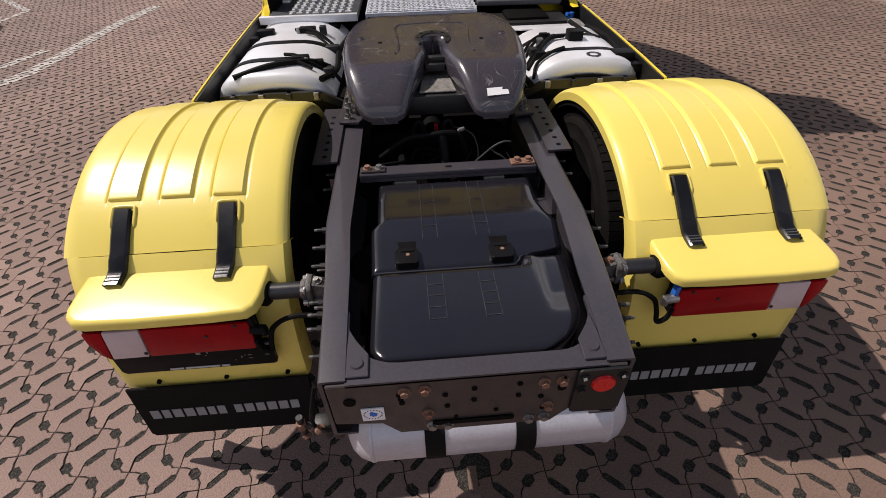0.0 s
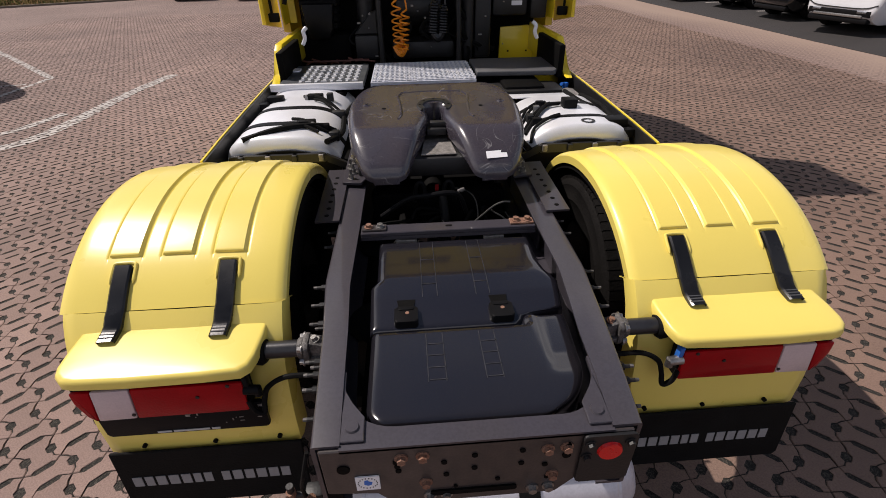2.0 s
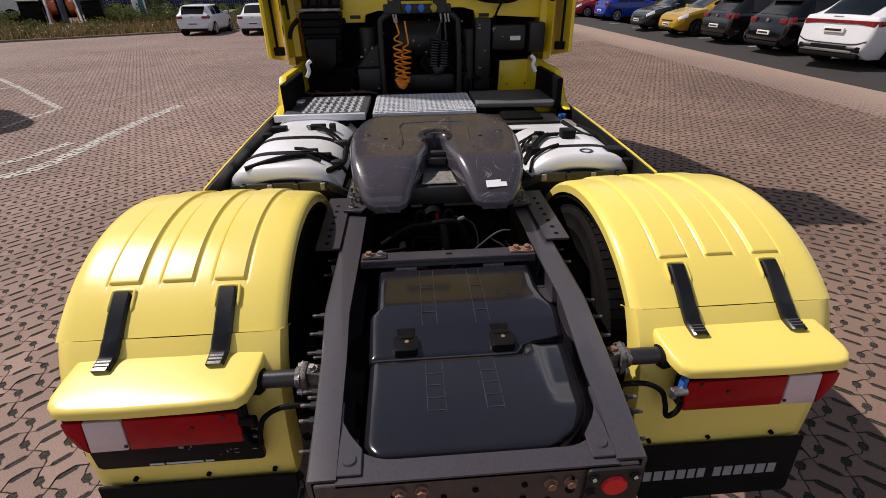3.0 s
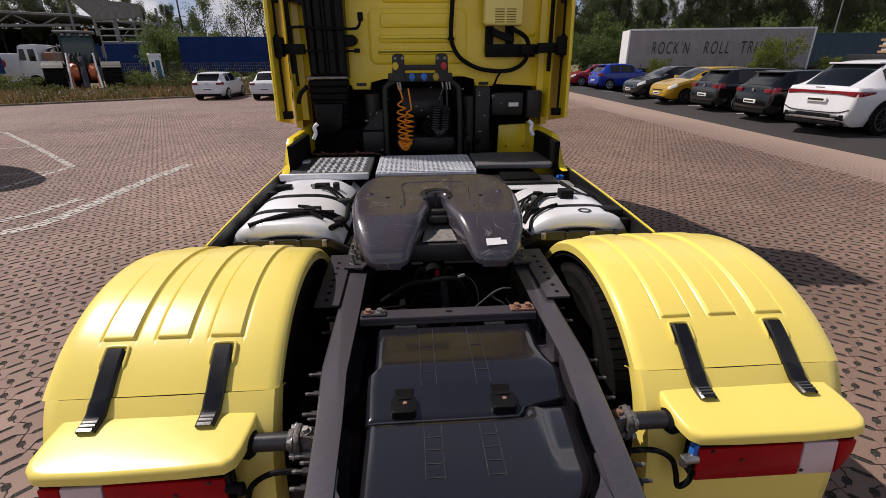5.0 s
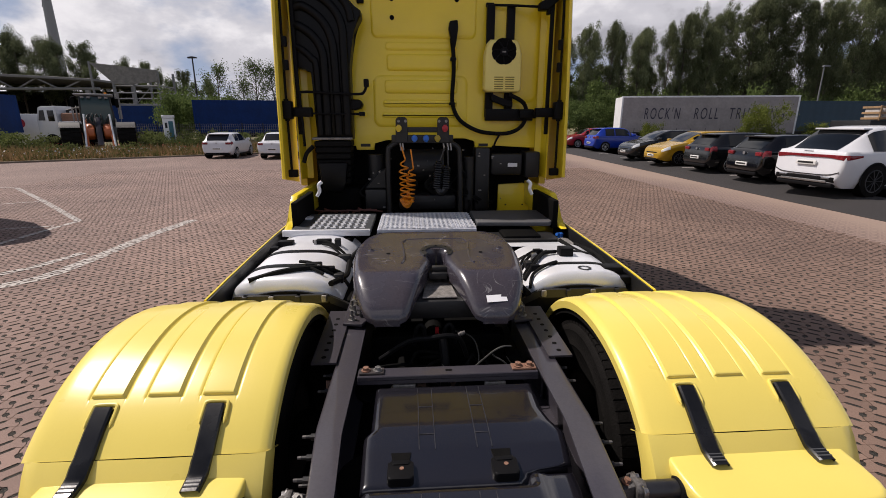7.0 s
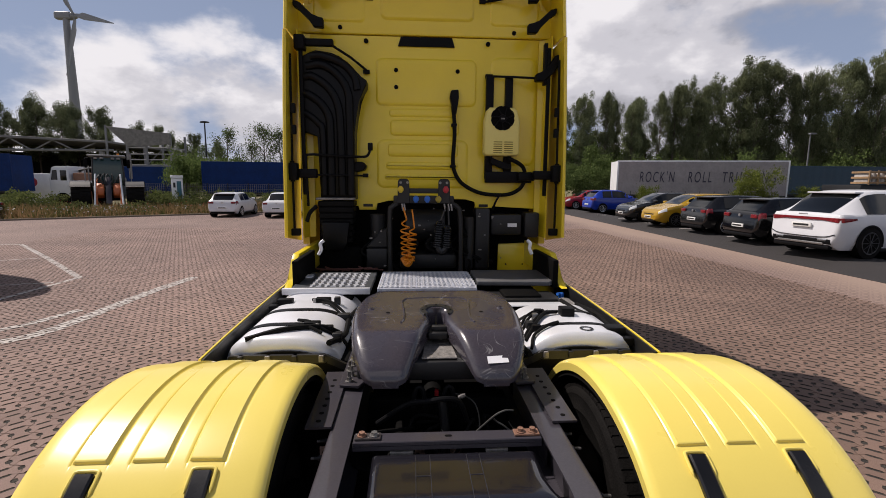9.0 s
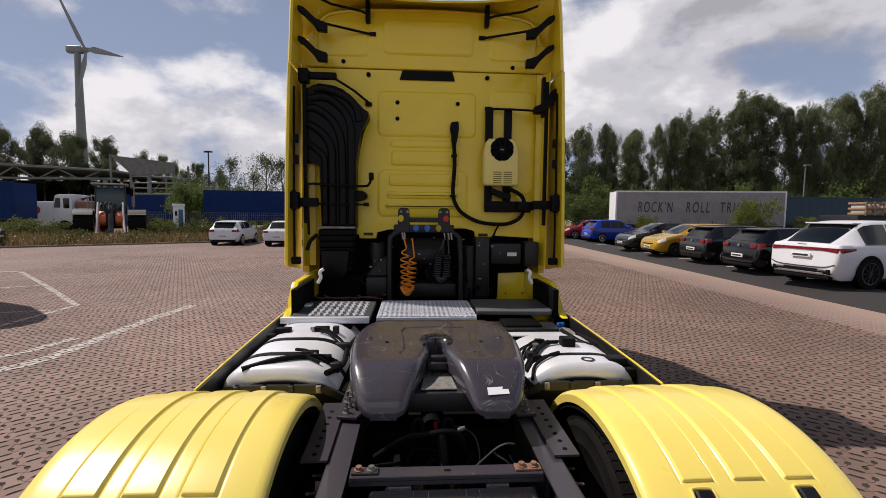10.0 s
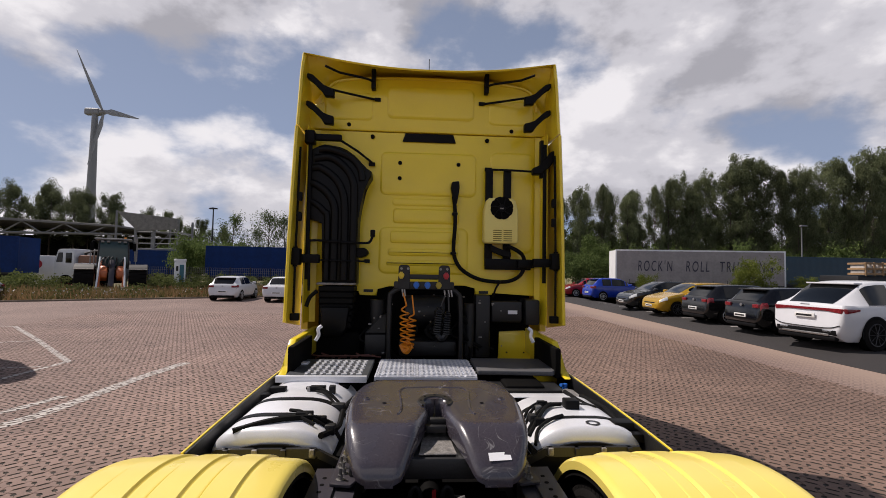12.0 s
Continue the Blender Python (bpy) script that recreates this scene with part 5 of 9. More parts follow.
for s in SIDES:
    bm = B()
    rows = []
    zs = (1.50, 1.6, 1.9, 2.3, 2.7, 3.0, 3.26)
    for z in zs:
        xo = fin_x(z)
        yb = 4.075
        rows.append([(xo - 0.028, yb + 0.012, z), (xo - 0.010, yb, z), (xo, yb + 0.012, z), (xo + 0.012, 4.3, z), (xo + 0.005, 4.62, z), (xo - 0.02, 4.62, z), (xo - 0.022, 4.3, z)])
    for p in range(len(rows[0])):
        x, y, z = rows[0][p]
        rows[0][p] = (x, y, 1.53 - 0.16 * (y - 4.075))
    skin(bm, rows, close=True)
    bmesh.ops.holes_fill(bm, edges=[e for e in bm.edges if e.is_boundary])
    fin = part("side_fin", sided(bm, s), YELLOW, cab, "yellow side air deflector", 40)
    bm = B()
    rows = []
    for z in (3.275, 3.4, 3.6, 3.8, 3.92, 3.985):
        xo = fin_x(z)
        yb = float(np.interp(z, (3.27, 3.98), (4.09, 4.21)))
        rows.append([(xo - 0.028, yb + 0.015, z), (xo - 0.012, yb, z), (xo, yb + 0.015, z), (xo + 0.002, 4.30, z), (xo - 0.02, 4.46, z), (xo - 0.05, 4.46, z), (xo - 0.028, 4.28, z)])
    skin(bm, rows, close=True)
    bmesh.ops.holes_fill(bm, edges=[e for e in bm.edges if e.is_boundary])
    part("upper_fin", sided(bm, s), YELLOW, cab, "yellow upper side deflector", 40)
    bm = B()
    rows = [[(1.05, CW - 0.008, z), (1.11, CW - 0.02, z), (1.135, 4.36, z), (1.14, 4.30, z)] for z in (1.50, 1.8, 2.4, 3.0, 3.33)]
    skin(bm, rows, 0.012)
    part("wall_return", sided(bm, s), YELLOW, cab)
    # stays: rods, bracket blocks and hinges
    bm = B()
    box(bm, 1.085, 1.118, 4.26, 4.285, 1.9, 3.22, 0.004)
    tube(bm, [(1.19, 4.20, 1.56), (1.19, 4.20, 2.1), (1.175, 4.20, 3.10)], 0.011, smooth=False)
    box(bm, 1.135, 1.215, 4.17, 4.22, 1.535, 1.60, 0.008)
    part("stay_rod", sided(bm, s), BLACK_PLASTIC, fin)
    bm = box(B(), 1.14, 1.225, 4.15, 4.25, 2.03, 2.18, 0.012)
    box(bm, 0.98, 1.15, 4.20, 4.27, 2.05, 2.13, 0.012)
    for z in (2.03, 2.18):
        cyl(bm, (1.19, 4.2, z - 0.015), (1.19, 4.2, z + 0.015), 0.02, seg=10)
    part("lower_hinge", sided(bm, s), BLACK_PLASTIC, fin, "black hinge block")
    for z0, dz in ((3.66, 0.11), (3.40, 0.11)):
        bm = prism(B(), [(0.90, z0 - 0.06), (0.985, z0 - 0.055), (1.02, z0), (1.10, z0 + dz - 0.02), (1.155, z0 + dz), (1.155, z0 + dz + 0.05), (1.10, z0 + dz + 0.035), (1.0, z0 + 0.04), (0.90, z0 + 0.02)], "y", 4.26, 4.32, 0.008, 1)
        part("upper_hinge", sided(bm, s), BLACK_PLASTIC, fin, "black hinge arm")
    if s < 0:
        bm = box(B(), 0.82, 1.14, 4.26, 4.32, 3.19, 3.25, 0.012)
        box(bm, 1.06, 1.15, 4.22, 4.33, 3.15, 3.27, 0.012)
        part("mid_hinge", sided(bm, s), BLACK_PLASTIC, fin, "black hinge block")
    else:
        bm = prism(B(), [(0.98, 2.93), (1.06, 2.93), (1.14, 3.0), (1.21, 3.10), (1.21, 3.17), (1.15, 3.15), (1.08, 3.03), (0.98, 2.99)], "y", 4.24, 4.32, 0.01, 1)
        box(bm, 1.055, 1.085, 4.25, 4.31, 2.9, 3.26, 0.006)
        part("mid_hinge", bm, BLACK_PLASTIC, fin, "black hinge block")
    bm = B()
    tube(bm, [(0.92, 4.30, 3.68), (0.7, 4.38, 3.665), (0.52, 4.43, 3.65)], 0.011, smooth=False)
    box(bm, 0.48, 0.54, 4.42, 4.45, 3.635, 3.67, 0.005)
    if s < 0:
        tube(bm, [(0.83, 4.30, 3.20), (0.68, 4.36, 3.12), (0.55, 4.42, 3.03)], 0.011, smooth=False)
        box(bm, 0.52, 0.58, 4.42, 4.45, 3.0, 3.035, 0.005)
    else:
        tube(bm, [(1.0, 4.30, 2.965), (0.8, 4.36, 2.985), (0.57, 4.42, 3.0)], 0.011, smooth=False)
        box(bm, 0.55, 0.62, 4.42, 4.45, 2.985, 3.02, 0.005)
    box(bm, 0.53, 0.57, 4.36, 4.44, 3.74, 3.93, 0.006)
    tube(bm, [(0.97, 4.16, 3.845), (0.85, 4.22, 3.815), (0.60, 4.30, 3.80), (0.55, 4.36, 3.80)], 0.011, smooth=False)
    parts("deflector_stay", sided(bm, s), BLACK_PLASTIC, cab, "thin black stay")
    bm = box(B(), 1.13, 1.17, 4.12, 4.16, 2.42, 2.50, 0.008)
    box(bm, 1.13, 1.17, 4.12, 4.16, 2.60, 2.68, 0.008)
    parts("fin_clip", sided(bm, s), BLACK_PLASTIC, fin)

# air intake duct, black, ribbed, on the left
bm = B()
prism(bm, [(-0.965, 1.86), (-0.648, 1.86), (-0.650, 2.27), (-0.648, 2.455), (-0.629, 2.595), (-0.610, 2.747), (-0.537, 2.866), (-0.538, 2.913), (-0.616, 2.958), (-0.645, 3.01), (-0.699, 3.061), (-0.77, 3.11), (-0.839, 3.138), (-0.977, 3.156), (-1.033, 3.131), (-1.10, 3.10), (-1.10, 2.455), (-0.973, 2.435), (-0.965, 2.40)], "y", 4.275, CW - 0.002, 0.012, 2, True)
duct = part("intake_duct", bm, MATT_BLACK, truck, "black ribbed air intake duct")
for path, r in ((((-1.02, 3.105), (-0.915, 3.106), (-0.742, 3.045), (-0.645, 2.945), (-0.615, 2.825)), 0.034), (((-1.06, 3.02), (-0.913, 3.03), (-0.775, 2.937), (-0.70, 2.799), (-0.690, 2.591), (-0.688, 1.90)), 0.036), (((-1.075, 2.93), (-1.0, 2.93), (-0.871, 2.84), (-0.795, 2.703), (-0.772, 2.496), (-0.766, 1.90)), 0.036),
                ((( -1.08, 2.79), (-1.03, 2.77), (-0.937, 2.70), (-0.872, 2.585), (-0.862, 2.401), (-0.862, 1.90)), 0.037), (((-1.085, 2.62), (-1.03, 2.59), (-0.965, 2.53), (-0.930, 2.446), (-0.928, 1.90)), 0.030)):
    bm = tube(B(), [(x, 4.27 if k else 4.285, z) for k, (x, z) in enumerate(path)], r, 12)
    bmesh.ops.transform(bm, matrix=Matrix.Translation((0, 4.27, 0)) @ Matrix.Diagonal((1, 0.75, 1, 1)) @ Matrix.Translation((0, -4.27, 0)), verts=bm.verts)
    part("duct_rib", bm, MATT_BLACK, duct, "", 60)
bm = prism(B(), [(-1.0, 1.875), (-0.65, 1.875), (-0.65, 1.855), (-1.0, 1.855)], "y", 4.22, CW, 0.004, 1)
part("duct_clamp", bm, CAST, duct, "light metal band")
bm = B()
for k in range(7):
    z = 1.845 - 0.055 * k
    prism(bm, rounded(-0.985 + 0.004 * k, -0.66 - 0.004 * k, z - 0.05, z, 0.01, 2), "y", 4.23, CW, 0.008, 1)
parts("bellows_fold", bm, RUBBER, duct)
bm = prism(B(), [(-0.95, 1.66), (-0.69, 1.66), (-0.72, 1.48), (-0.74, 1.40), (-0.92, 1.40)], "y", 4.16, 4.26, 0.02, 2)
part("duct_inlet", bm, MATT_BLACK, duct)
bm = tube(B(), [(-1.07, 4.24, 1.80), (-1.07, 4.22, 2.0), (-1.075, 4.22, 2.22), (-1.04, 4.22, 2.255), (-0.8, 4.20, 2.245), (-0.58, 4.22, 2.24), (-0.53, 4.25, 2.26), (-0.51, 4.28, 2.32)], 0.012, 8, 6)
box(bm, -0.535, -0.49, 4.27, 4.31, 2.30, 2.37, 0.01)
tube(bm, [(-1.05, 4.24, 2.08), (-0.8, 4.21, 2.075), (-0.57, 4.30, 2.075)], 0.009, smooth=False)
box(bm, -0.585, -0.535, 4.28, 4.33, 2.06, 2.095, 0.006)
prism(bm, [(-0.68, 2.20), (-0.58, 2.20), (-0.55, 2.16), (-0.57, 2.125), (-0.62, 2.11), (-0.68, 2.11)], "y", 4.28, 4.42, 0.008, 1)
tube(bm, [(-1.08, 4.2, 1.66), (-1.05, 4.2, 1.74), (-0.99, 4.2, 1.80)], 0.018)
part("duct_bracket", bm, BLACK_PLASTIC, duct, "black bar and hooks")

# parking cooler on the right of the wall
bm = prism(B(), [(0.575, 2.70), (0.80, 2.70), (0.83, 2.675), (0.855, 2.58), (0.859, 2.29), (0.84, 2.268), (0.545, 2.268), (0.526, 2.29), (0.526, 2.58), (0.550, 2.675)], "y", 4.28, 4.40, 0.02, 3, True)
cooler = part("parking_cooler", bm, AC_YELLOW, truck, "pale yellow parking cooler with a round fan")
bm = prism(B(), [(0.694 + q * math.cos(a), 2.604 + q * math.sin(a)) for q, a in ((0.110 if k % 5 else 0.104, 2 * math.pi * k / 40) for k in range(40))], "y", 4.2765, 4.283)
fan = part("fan_opening", bm, DARK, cooler, "round black fan opening")
bm = cyl(B(), (0.692, 4.272, 2.60), (0.692, 4.262, 2.60), 0.036, 0.033, 20)
for k in range(7):
    a = 2 * math.pi * k / 7
    tube(bm, [(0.692 + 0.03 * math.cos(a), 4.268, 2.60 + 0.03 * math.sin(a)), (0.692 + 0.10 * math.cos(a + 0.3), 4.272, 2.60 + 0.10 * math.sin(a + 0.3))], 0.006, 5, smooth=False)
part("fan_rotor", bm, BLACK_PLASTIC, fan)
part("hub_label", box(B(), 0.676, 0.708, 4.260, 4.2625, 2.592, 2.604), CAST, fan)
# shade inside the vent slots, painted as dark amber strips on the front
bm = B()
for k in range(6):
    for x0 in (0.613, 0.712):
        prism(bm, rounded(x0, x0 + 0.082, 2.388 - 0.0195 * k, 2.395 - 0.0195 * k, 0.003, 2), "y", 4.2775, 4.2795)
parts("vent_slot", bm, M("slot_shade_amber", (0.16, 0.12, 0.012), 0.7, bump=0), cooler)
bm = B()
for x in (0.555, 0.735):
    box(bm, x, x + 0.07, 4.385, 4.44, 2.05, 3.0, 0.006)
box(bm, 0.555, 1.0, 4.36, 4.42, 2.02, 2.125, 0.008)
box(bm, 0.86, 1.02, 4.30, 4.37, 2.04, 2.12, 0.012)
prism(bm, [(0.60, 2.26), (0.74, 2.20), (0.80, 2.19), (0.80, 2.14), (0.72, 2.15), (0.60, 2.20)], "y", 4.34, 4.40, 0.006, 1)
part("cooler_bracket", bm, BLACK_PLASTIC, cooler, "black bracket with two uprights")
bm = tube(B(), [(0.245, 4.40, 2.72), (0.258, 4.385, 2.6), (0.262, 4.385, 2.44), (0.25, 4.385, 2.22), (0.27, 4.385, 2.11), (0.34, 4.385, 2.01), (0.49, 4.385, 1.93), (0.66, 4.385, 1.905), (0.80, 4.38, 1.915), (0.90, 4.37, 1.975), (0.935, 4.36, 2.07), (0.92, 4.35, 2.15), (0.87, 4.34, 2.20), (0.76, 4.33, 2.25)], 0.019, 10)
tube(bm, [(0.70, 4.38, 1.90), (0.66, 4.36, 1.84), (0.64, 4.40, 1.76)], 0.010)
cable = part("cable", bm, RUBBER, truck, "thick black corrugated cable")
bm = prism(B(), [(0.225, 2.86), (0.295, 2.87), (0.30, 2.80), (0.285, 2.70), (0.275, 2.64), (0.245, 2.64), (0.235, 2.72), (0.215, 2.80)], "y", 4.37, CW, 0.012, 2)
part("cable_plug", bm, BLACK_PLASTIC, cable)
bm = B()
for x, z in ((0.258, 2.55), (0.25, 2.17), (0.68, 1.905)):
    box(bm, x - 0.026, x + 0.026, 4.36, 4.44, z - 0.012, z + 0.012, 0.004)
parts("cable_clip", bm, BLACK_PLASTIC, cable)

# coupling bracket with hose connections and coiled hoses
CY = 4.12
bm = B()
box(bm, -0.30, 0.24, CY, CY + 0.05, 1.83, 1.90, 0.01)
box(bm, -0.20, 0.16, CY, CY + 0.03, 1.92, 1.965, 0.008)
for x in (-0.21, 0.15):
    prism(bm, [(x - 0.055, 1.83), (x + 0.055, 1.83), (x + 0.05, 2.03), (x + 0.03, 2.05), (x - 0.03, 2.05), (x - 0.05, 2.03)], "y", CY - 0.01, CY + 0.03, 0.006, 1)
tube(bm, [(-0.24, CY + 0.03, 1.84), (-0.31, CY + 0.03, 1.80), (-0.335, CY + 0.03, 1.72), (-0.335, CY + 0.03, 1.2)], 0.024, 10)
tube(bm, [(0.18, CY + 0.03, 1.84), (0.27, CY + 0.03, 1.80), (0.30, CY + 0.03, 1.70), (0.31, CY + 0.03, 1.2)], 0.024, 10)
board = part("coupling_board", bm, DARK_METAL, truck, "dark hoop bracket carrying trailer couplings")
for x, z, m, lb in ((-0.235, 1.955, M("yellow_cap", (0.7, 0.5, 0.03), 0.4, bump=0), "yellow coupling cap"), (-0.10, 1.87, BLUE_PLASTIC, "blue coupling cap"), (0.0, 1.87, BLUE_PLASTIC, "blue coupling cap"), (0.10, 1.87, M("dull_yellow_cap", (0.40, 0.30, 0.03), 0.5, bump=0), "dull yellow coupling cap"), (0.165, 1.955, RED_PLASTIC, "red coupling cap")):
    bm = cyl(B(), (x, CY - 0.035, z), (x, CY + 0.01, z), 0.026, 0.028, 18, 0.004)
    cyl(bm, (x, CY - 0.02, z - 0.03), (x, CY - 0.02, z + 0.03), 0.014, seg=10)
    part("coupling_cap", bm, m, board, lb)
bm = B()
for x in (-0.235, -0.175, 0.115, 0.175):
    cyl(bm, (x, CY - 0.012, 2.015), (x, CY - 0.009, 2.015), 0.012, seg=12)
parts("bracket_hole", bm, CAST, board)
bm = B()
for x in (-0.225, -0.205, 0.15, 0.185, 0.21):
    cyl(bm, (x, CY - 0.03, 1.83), (x + 0.01, CY - 0.03, 1.77), 0.008, seg=8)
parts("hose_end", bm, STEEL, board)


def coil(top, x0, z0, x1, z1, turns, r, wire, squeeze=1.0):
    pts = [Vector(top)]
    n = turns * 14
    for k in range(n + 1):
        t = k / n
        a = 2 * math.pi * turns * t
        tt = t ** squeeze
        rad = r * min(1, 0.4 + 4 * t)
        pts.append(Vector((x0 + (x1 - x0) * t + rad * math.cos(a), 4.08 + 0.9 * rad * math.sin(a), z0 + (z1 - z0) * tt)))
    return pts, wire


bm = B()
p, w = coil((-0.215, 4.09, 1.80), -0.20, 1.70, -0.19, 1.32, 7, 0.038, 0.007, 0.8)
tube(bm, p, w, 6, 1, False)
p, w = coil((-0.135, 4.09, 1.78), -0.13, 1.62, -0.155, 1.32, 7, 0.038, 0.007, 0.8)
tube(bm, p, w, 6, 1, False)
for k in range(5):
    o = 0.012 * k
    tube(bm, [(-0.235 + o, 4.05 + o, 1.35), (-0.20 + o, 4.04, 1.29 + 0.004 * k), (-0.16, 4.05, 1.28 + o), (-0.13 + o * 0.3, 4.06 + o, 1.34), (-0.17, 4.10, 1.39 - o)], 0.008, 6)
part("orange_coil_hose", bm, ORANGE, board, "orange coiled air hose")
bm = B()
p, w = coil((0.165, 4.09, 1.80), 0.11, 1.68, 0.09, 1.44, 12, 0.032, 0.008)
tube(bm, p, w, 6, 1, False)
p, w = coil((0.185, 4.09, 1.80), 0.18, 1.64, 0.17, 1.44, 10, 0.032, 0.008)
tube(bm, p, w, 6, 1, False)
tube(bm, [(0.09, 4.08, 1.44), (0.13, 4.07, 1.40), (0.17, 4.08, 1.44)], 0.03, 8)
part("black_coil_hose", bm, M("glossy_black_cable", (0.012, 0.012, 0.013), 0.3, var=0.2, bump=0), board, "black coiled electric cable")

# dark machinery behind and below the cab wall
# near-black panel and block added to stand for the shaded engine space
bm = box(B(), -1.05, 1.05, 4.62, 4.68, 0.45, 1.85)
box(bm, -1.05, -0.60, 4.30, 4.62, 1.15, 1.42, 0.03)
part("engine_bulkhead", bm, DARK, truck, "near-black panel filling the shaded engine space behind the cab")
bm = cyl(B(), (-0.20, 4.50, 1.60), (0.18, 4.50, 1.60), 0.16, seg=26, bevel=0.02)
cyl(bm, (0.0, 4.34, 1.45), (0.20, 4.34, 1.45), 0.025, seg=12)
box(bm, -0.25, 0.28, 4.22, 4.60, 1.22, 1.36, 0.03)
box(bm, -0.55, -0.36, 4.16, 4.34, 1.24, 1.42, 0.012)
prism(bm, [(-0.56, 1.42), (-0.36, 1.42), (-0.36, 1.60), (-0.42, 1.58)], "y", 4.22, 4.34, 0.01, 1)
box(bm, 0.36, 0.44, 4.26, 4.46, 1.2, 1.66, 0.02)
box(bm, 0.46, 0.60, 4.30, 4.5, 1.2, 1.78, 0.02)
box(bm, 0.62, 0.92, 4.36, 4.6, 1.52, 1.72, 0.02)
box(bm, 0.94, 1.08, 4.32, 4.6, 1.50, 1.74, 0.02)
cyl(bm, (-0.46, 4.36, 1.48), (-0.46, 4.36, 1.72), 0.07, seg=16)
cyl(bm, (0.40, 4.30, 1.70), (0.40, 4.30, 1.30), 0.05, seg=16)
parts("housing", bm, DARK_METAL, truck, "dark housing under the cab")
bm = B()
for k in range(14):
    x, z = rr.uniform(-0.65, 0.50), rr.uniform(1.25, 1.75)
    tube(bm, [(x, 4.34, z), (x + rr.uniform(-.1, .1), 4.25, z - 0.1), (x + rr.uniform(-.2, .2), 4.28, z - 0.22), (x + rr.uniform(-.25, .25), 4.36, z - 0.3)], rr.choice((0.008, 0.012, 0.02)), 6)
parts("loose_hose", bm, RUBBER, truck)
bm = B()
for k in range(22):
    x, z = rr.choice((rr.uniform(-0.6, -0.3), rr.uniform(0.3, 0.7), rr.uniform(-0.2, 0.2))), rr.uniform(1.25, 1.78)
    box(bm, x, x + rr.uniform(0.006, 0.03), 4.14, 4.16, z, z + rr.uniform(0.006, 0.016), 0.002, 1)
parts("clip", bm, CAST, truck)
part("type_label", box(B(), 0.78, 0.87, 4.354, 4.358, 1.60, 1.635), PAPER, truck)
bm = cyl(B(), (0.02, 4.36, 1.55), (0.02, 4.36, 1.66), 0.010, seg=10)
part("bright_valve", bm, STEEL, truck)

# lower cab sides: yellow wheel-arch covers seen beneath the wall
bm = prism(B(), [(0.716, 1.143), (0.722, 1.416), (0.973, 1.427), (1.027, 1.4), (1.064, 1.309), (1.23, 1.309), (1.305, 1.1)], "y", 4.50, 4.53, 0.006, 2)
lowr = part("arch_cover", bm, YELLOW, truck, "yellow wheel arch cover behind the cab")
for x in (0.80, 0.97):
    part("screw", cyl(B(), (x, 4.495, 1.213), (x, 4.501, 1.213), 0.008, seg=10), DARK, lowr)
bm = prism(B(), [(-1.10, 1.16), (-1.085, 1.31), (-1.06, 1.33), (-1.06, 1.355), (-1.09, 1.36), (-1.13, 1.36), (-1.14, 1.16)], "y", 4.22, 4.25, 0.006, 2)
part("arch_cover", bm, YELLOW, truck, "yellow wheel arch cover behind the cab")
for s in SIDES:
    bm = prism(B(), [(3.82, 1.11), (4.0, 1.17), (4.14, 1.33), (4.20, 1.37), (5.2, 1.37), (5.2, 1.11)], "x", 1.155, 1.215, 0.008, 2)
    part("skirt_end", sided(bm, s), YELLOW, truck, "yellow rear end of the cab step panel")
    bm = tube(B(), [(0.985, 4.20, 1.36), (0.96, 4.195, 1.41), (0.965, 4.195, 1.46), (0.935, 4.20, 1.49)], 0.016, 8)
    part("bare_edge", sided(bm, s), ALU, truck)
    bm = box(B(), 1.10, 1.15, 3.90, 4.6, 1.10, 1.35, 0.01)
    part("inner_arch", sided(bm, s), DARK, truck)
bm = B()
for k in range(10):
    tube(bm, [(-1.02 + 0.05 * k, 4.14, 1.21 + rr.uniform(0, .05)), (-0.95 + 0.05 * k, 4.12, 1.24), (-0.85 + 0.05 * k, 4.14, 1.22 + rr.uniform(0, .03))], 0.007, 6)
parts("cable_loom", bm, M("brown_loom", (0.12, 0.04, 0.03), 0.6, bump=0), truck)
bm = tube(B(), [(0.0, 4.9, 3.85), (-0.005, 4.9, 4.3)], 0.004, 5, smooth=False)
part("antenna", bm, DARK, truck)
for sx in SIDES:  # front wheels under the cab
    bm = cyl(B(), (sx * 0.90, 6.2, 0.5), (sx * 1.20, 6.2, 0.5), 0.5, seg=40, bevel=0.04)
    part("front_tyre", bm, TYRE, truck)
# the cab and all that hangs on it or under it stand ahead of the deck, at their full size
CAB_SIDE = {"cab", "intake_duct", "parking_cooler", "cable", "coupling_board", "engine_bulkhead", "housing", "loose_hose", "clip", "type_label", "bright_valve", "arch_cover", "cable_loom", "antenna"}
for ob in truck.children:
    if ob.name.split(".")[0] in CAB_SIDE:
        ob.matrix_basis = Matrix.Translation((0.0234, 0, -0.36)) @ Matrix.Scale(1.18, 4)


# ---- the yard's surroundings ----
ASPHALT = M("asphalt", (0.029, 0.0255, 0.0255), 0.85, var=0.3, scale=0.8, bump=0.4, bscale=120, col2=(0.022, 0.0195, 0.0195))
KERB = M("kerb_stone", (0.19, 0.15, 0.115), 0.85, var=0.3, scale=3, bump=0.3, bscale=60)
SOIL = M("dry_grass_soil", (0.20, 0.155, 0.075), 0.95, var=0.4, scale=0.5, bump=0.5, bscale=30, col2=(0.10, 0.105, 0.035), spread=(0.4, 0.62))
GLASS = M("car_glass", (0.004, 0.005, 0.006), 0.06, var=0.1, bump=0, coat=0.6)
CHROME = M("bright_rim", (0.55, 0.56, 0.58), 0.3, 0.8, var=0.2, scale=20, bump=0)
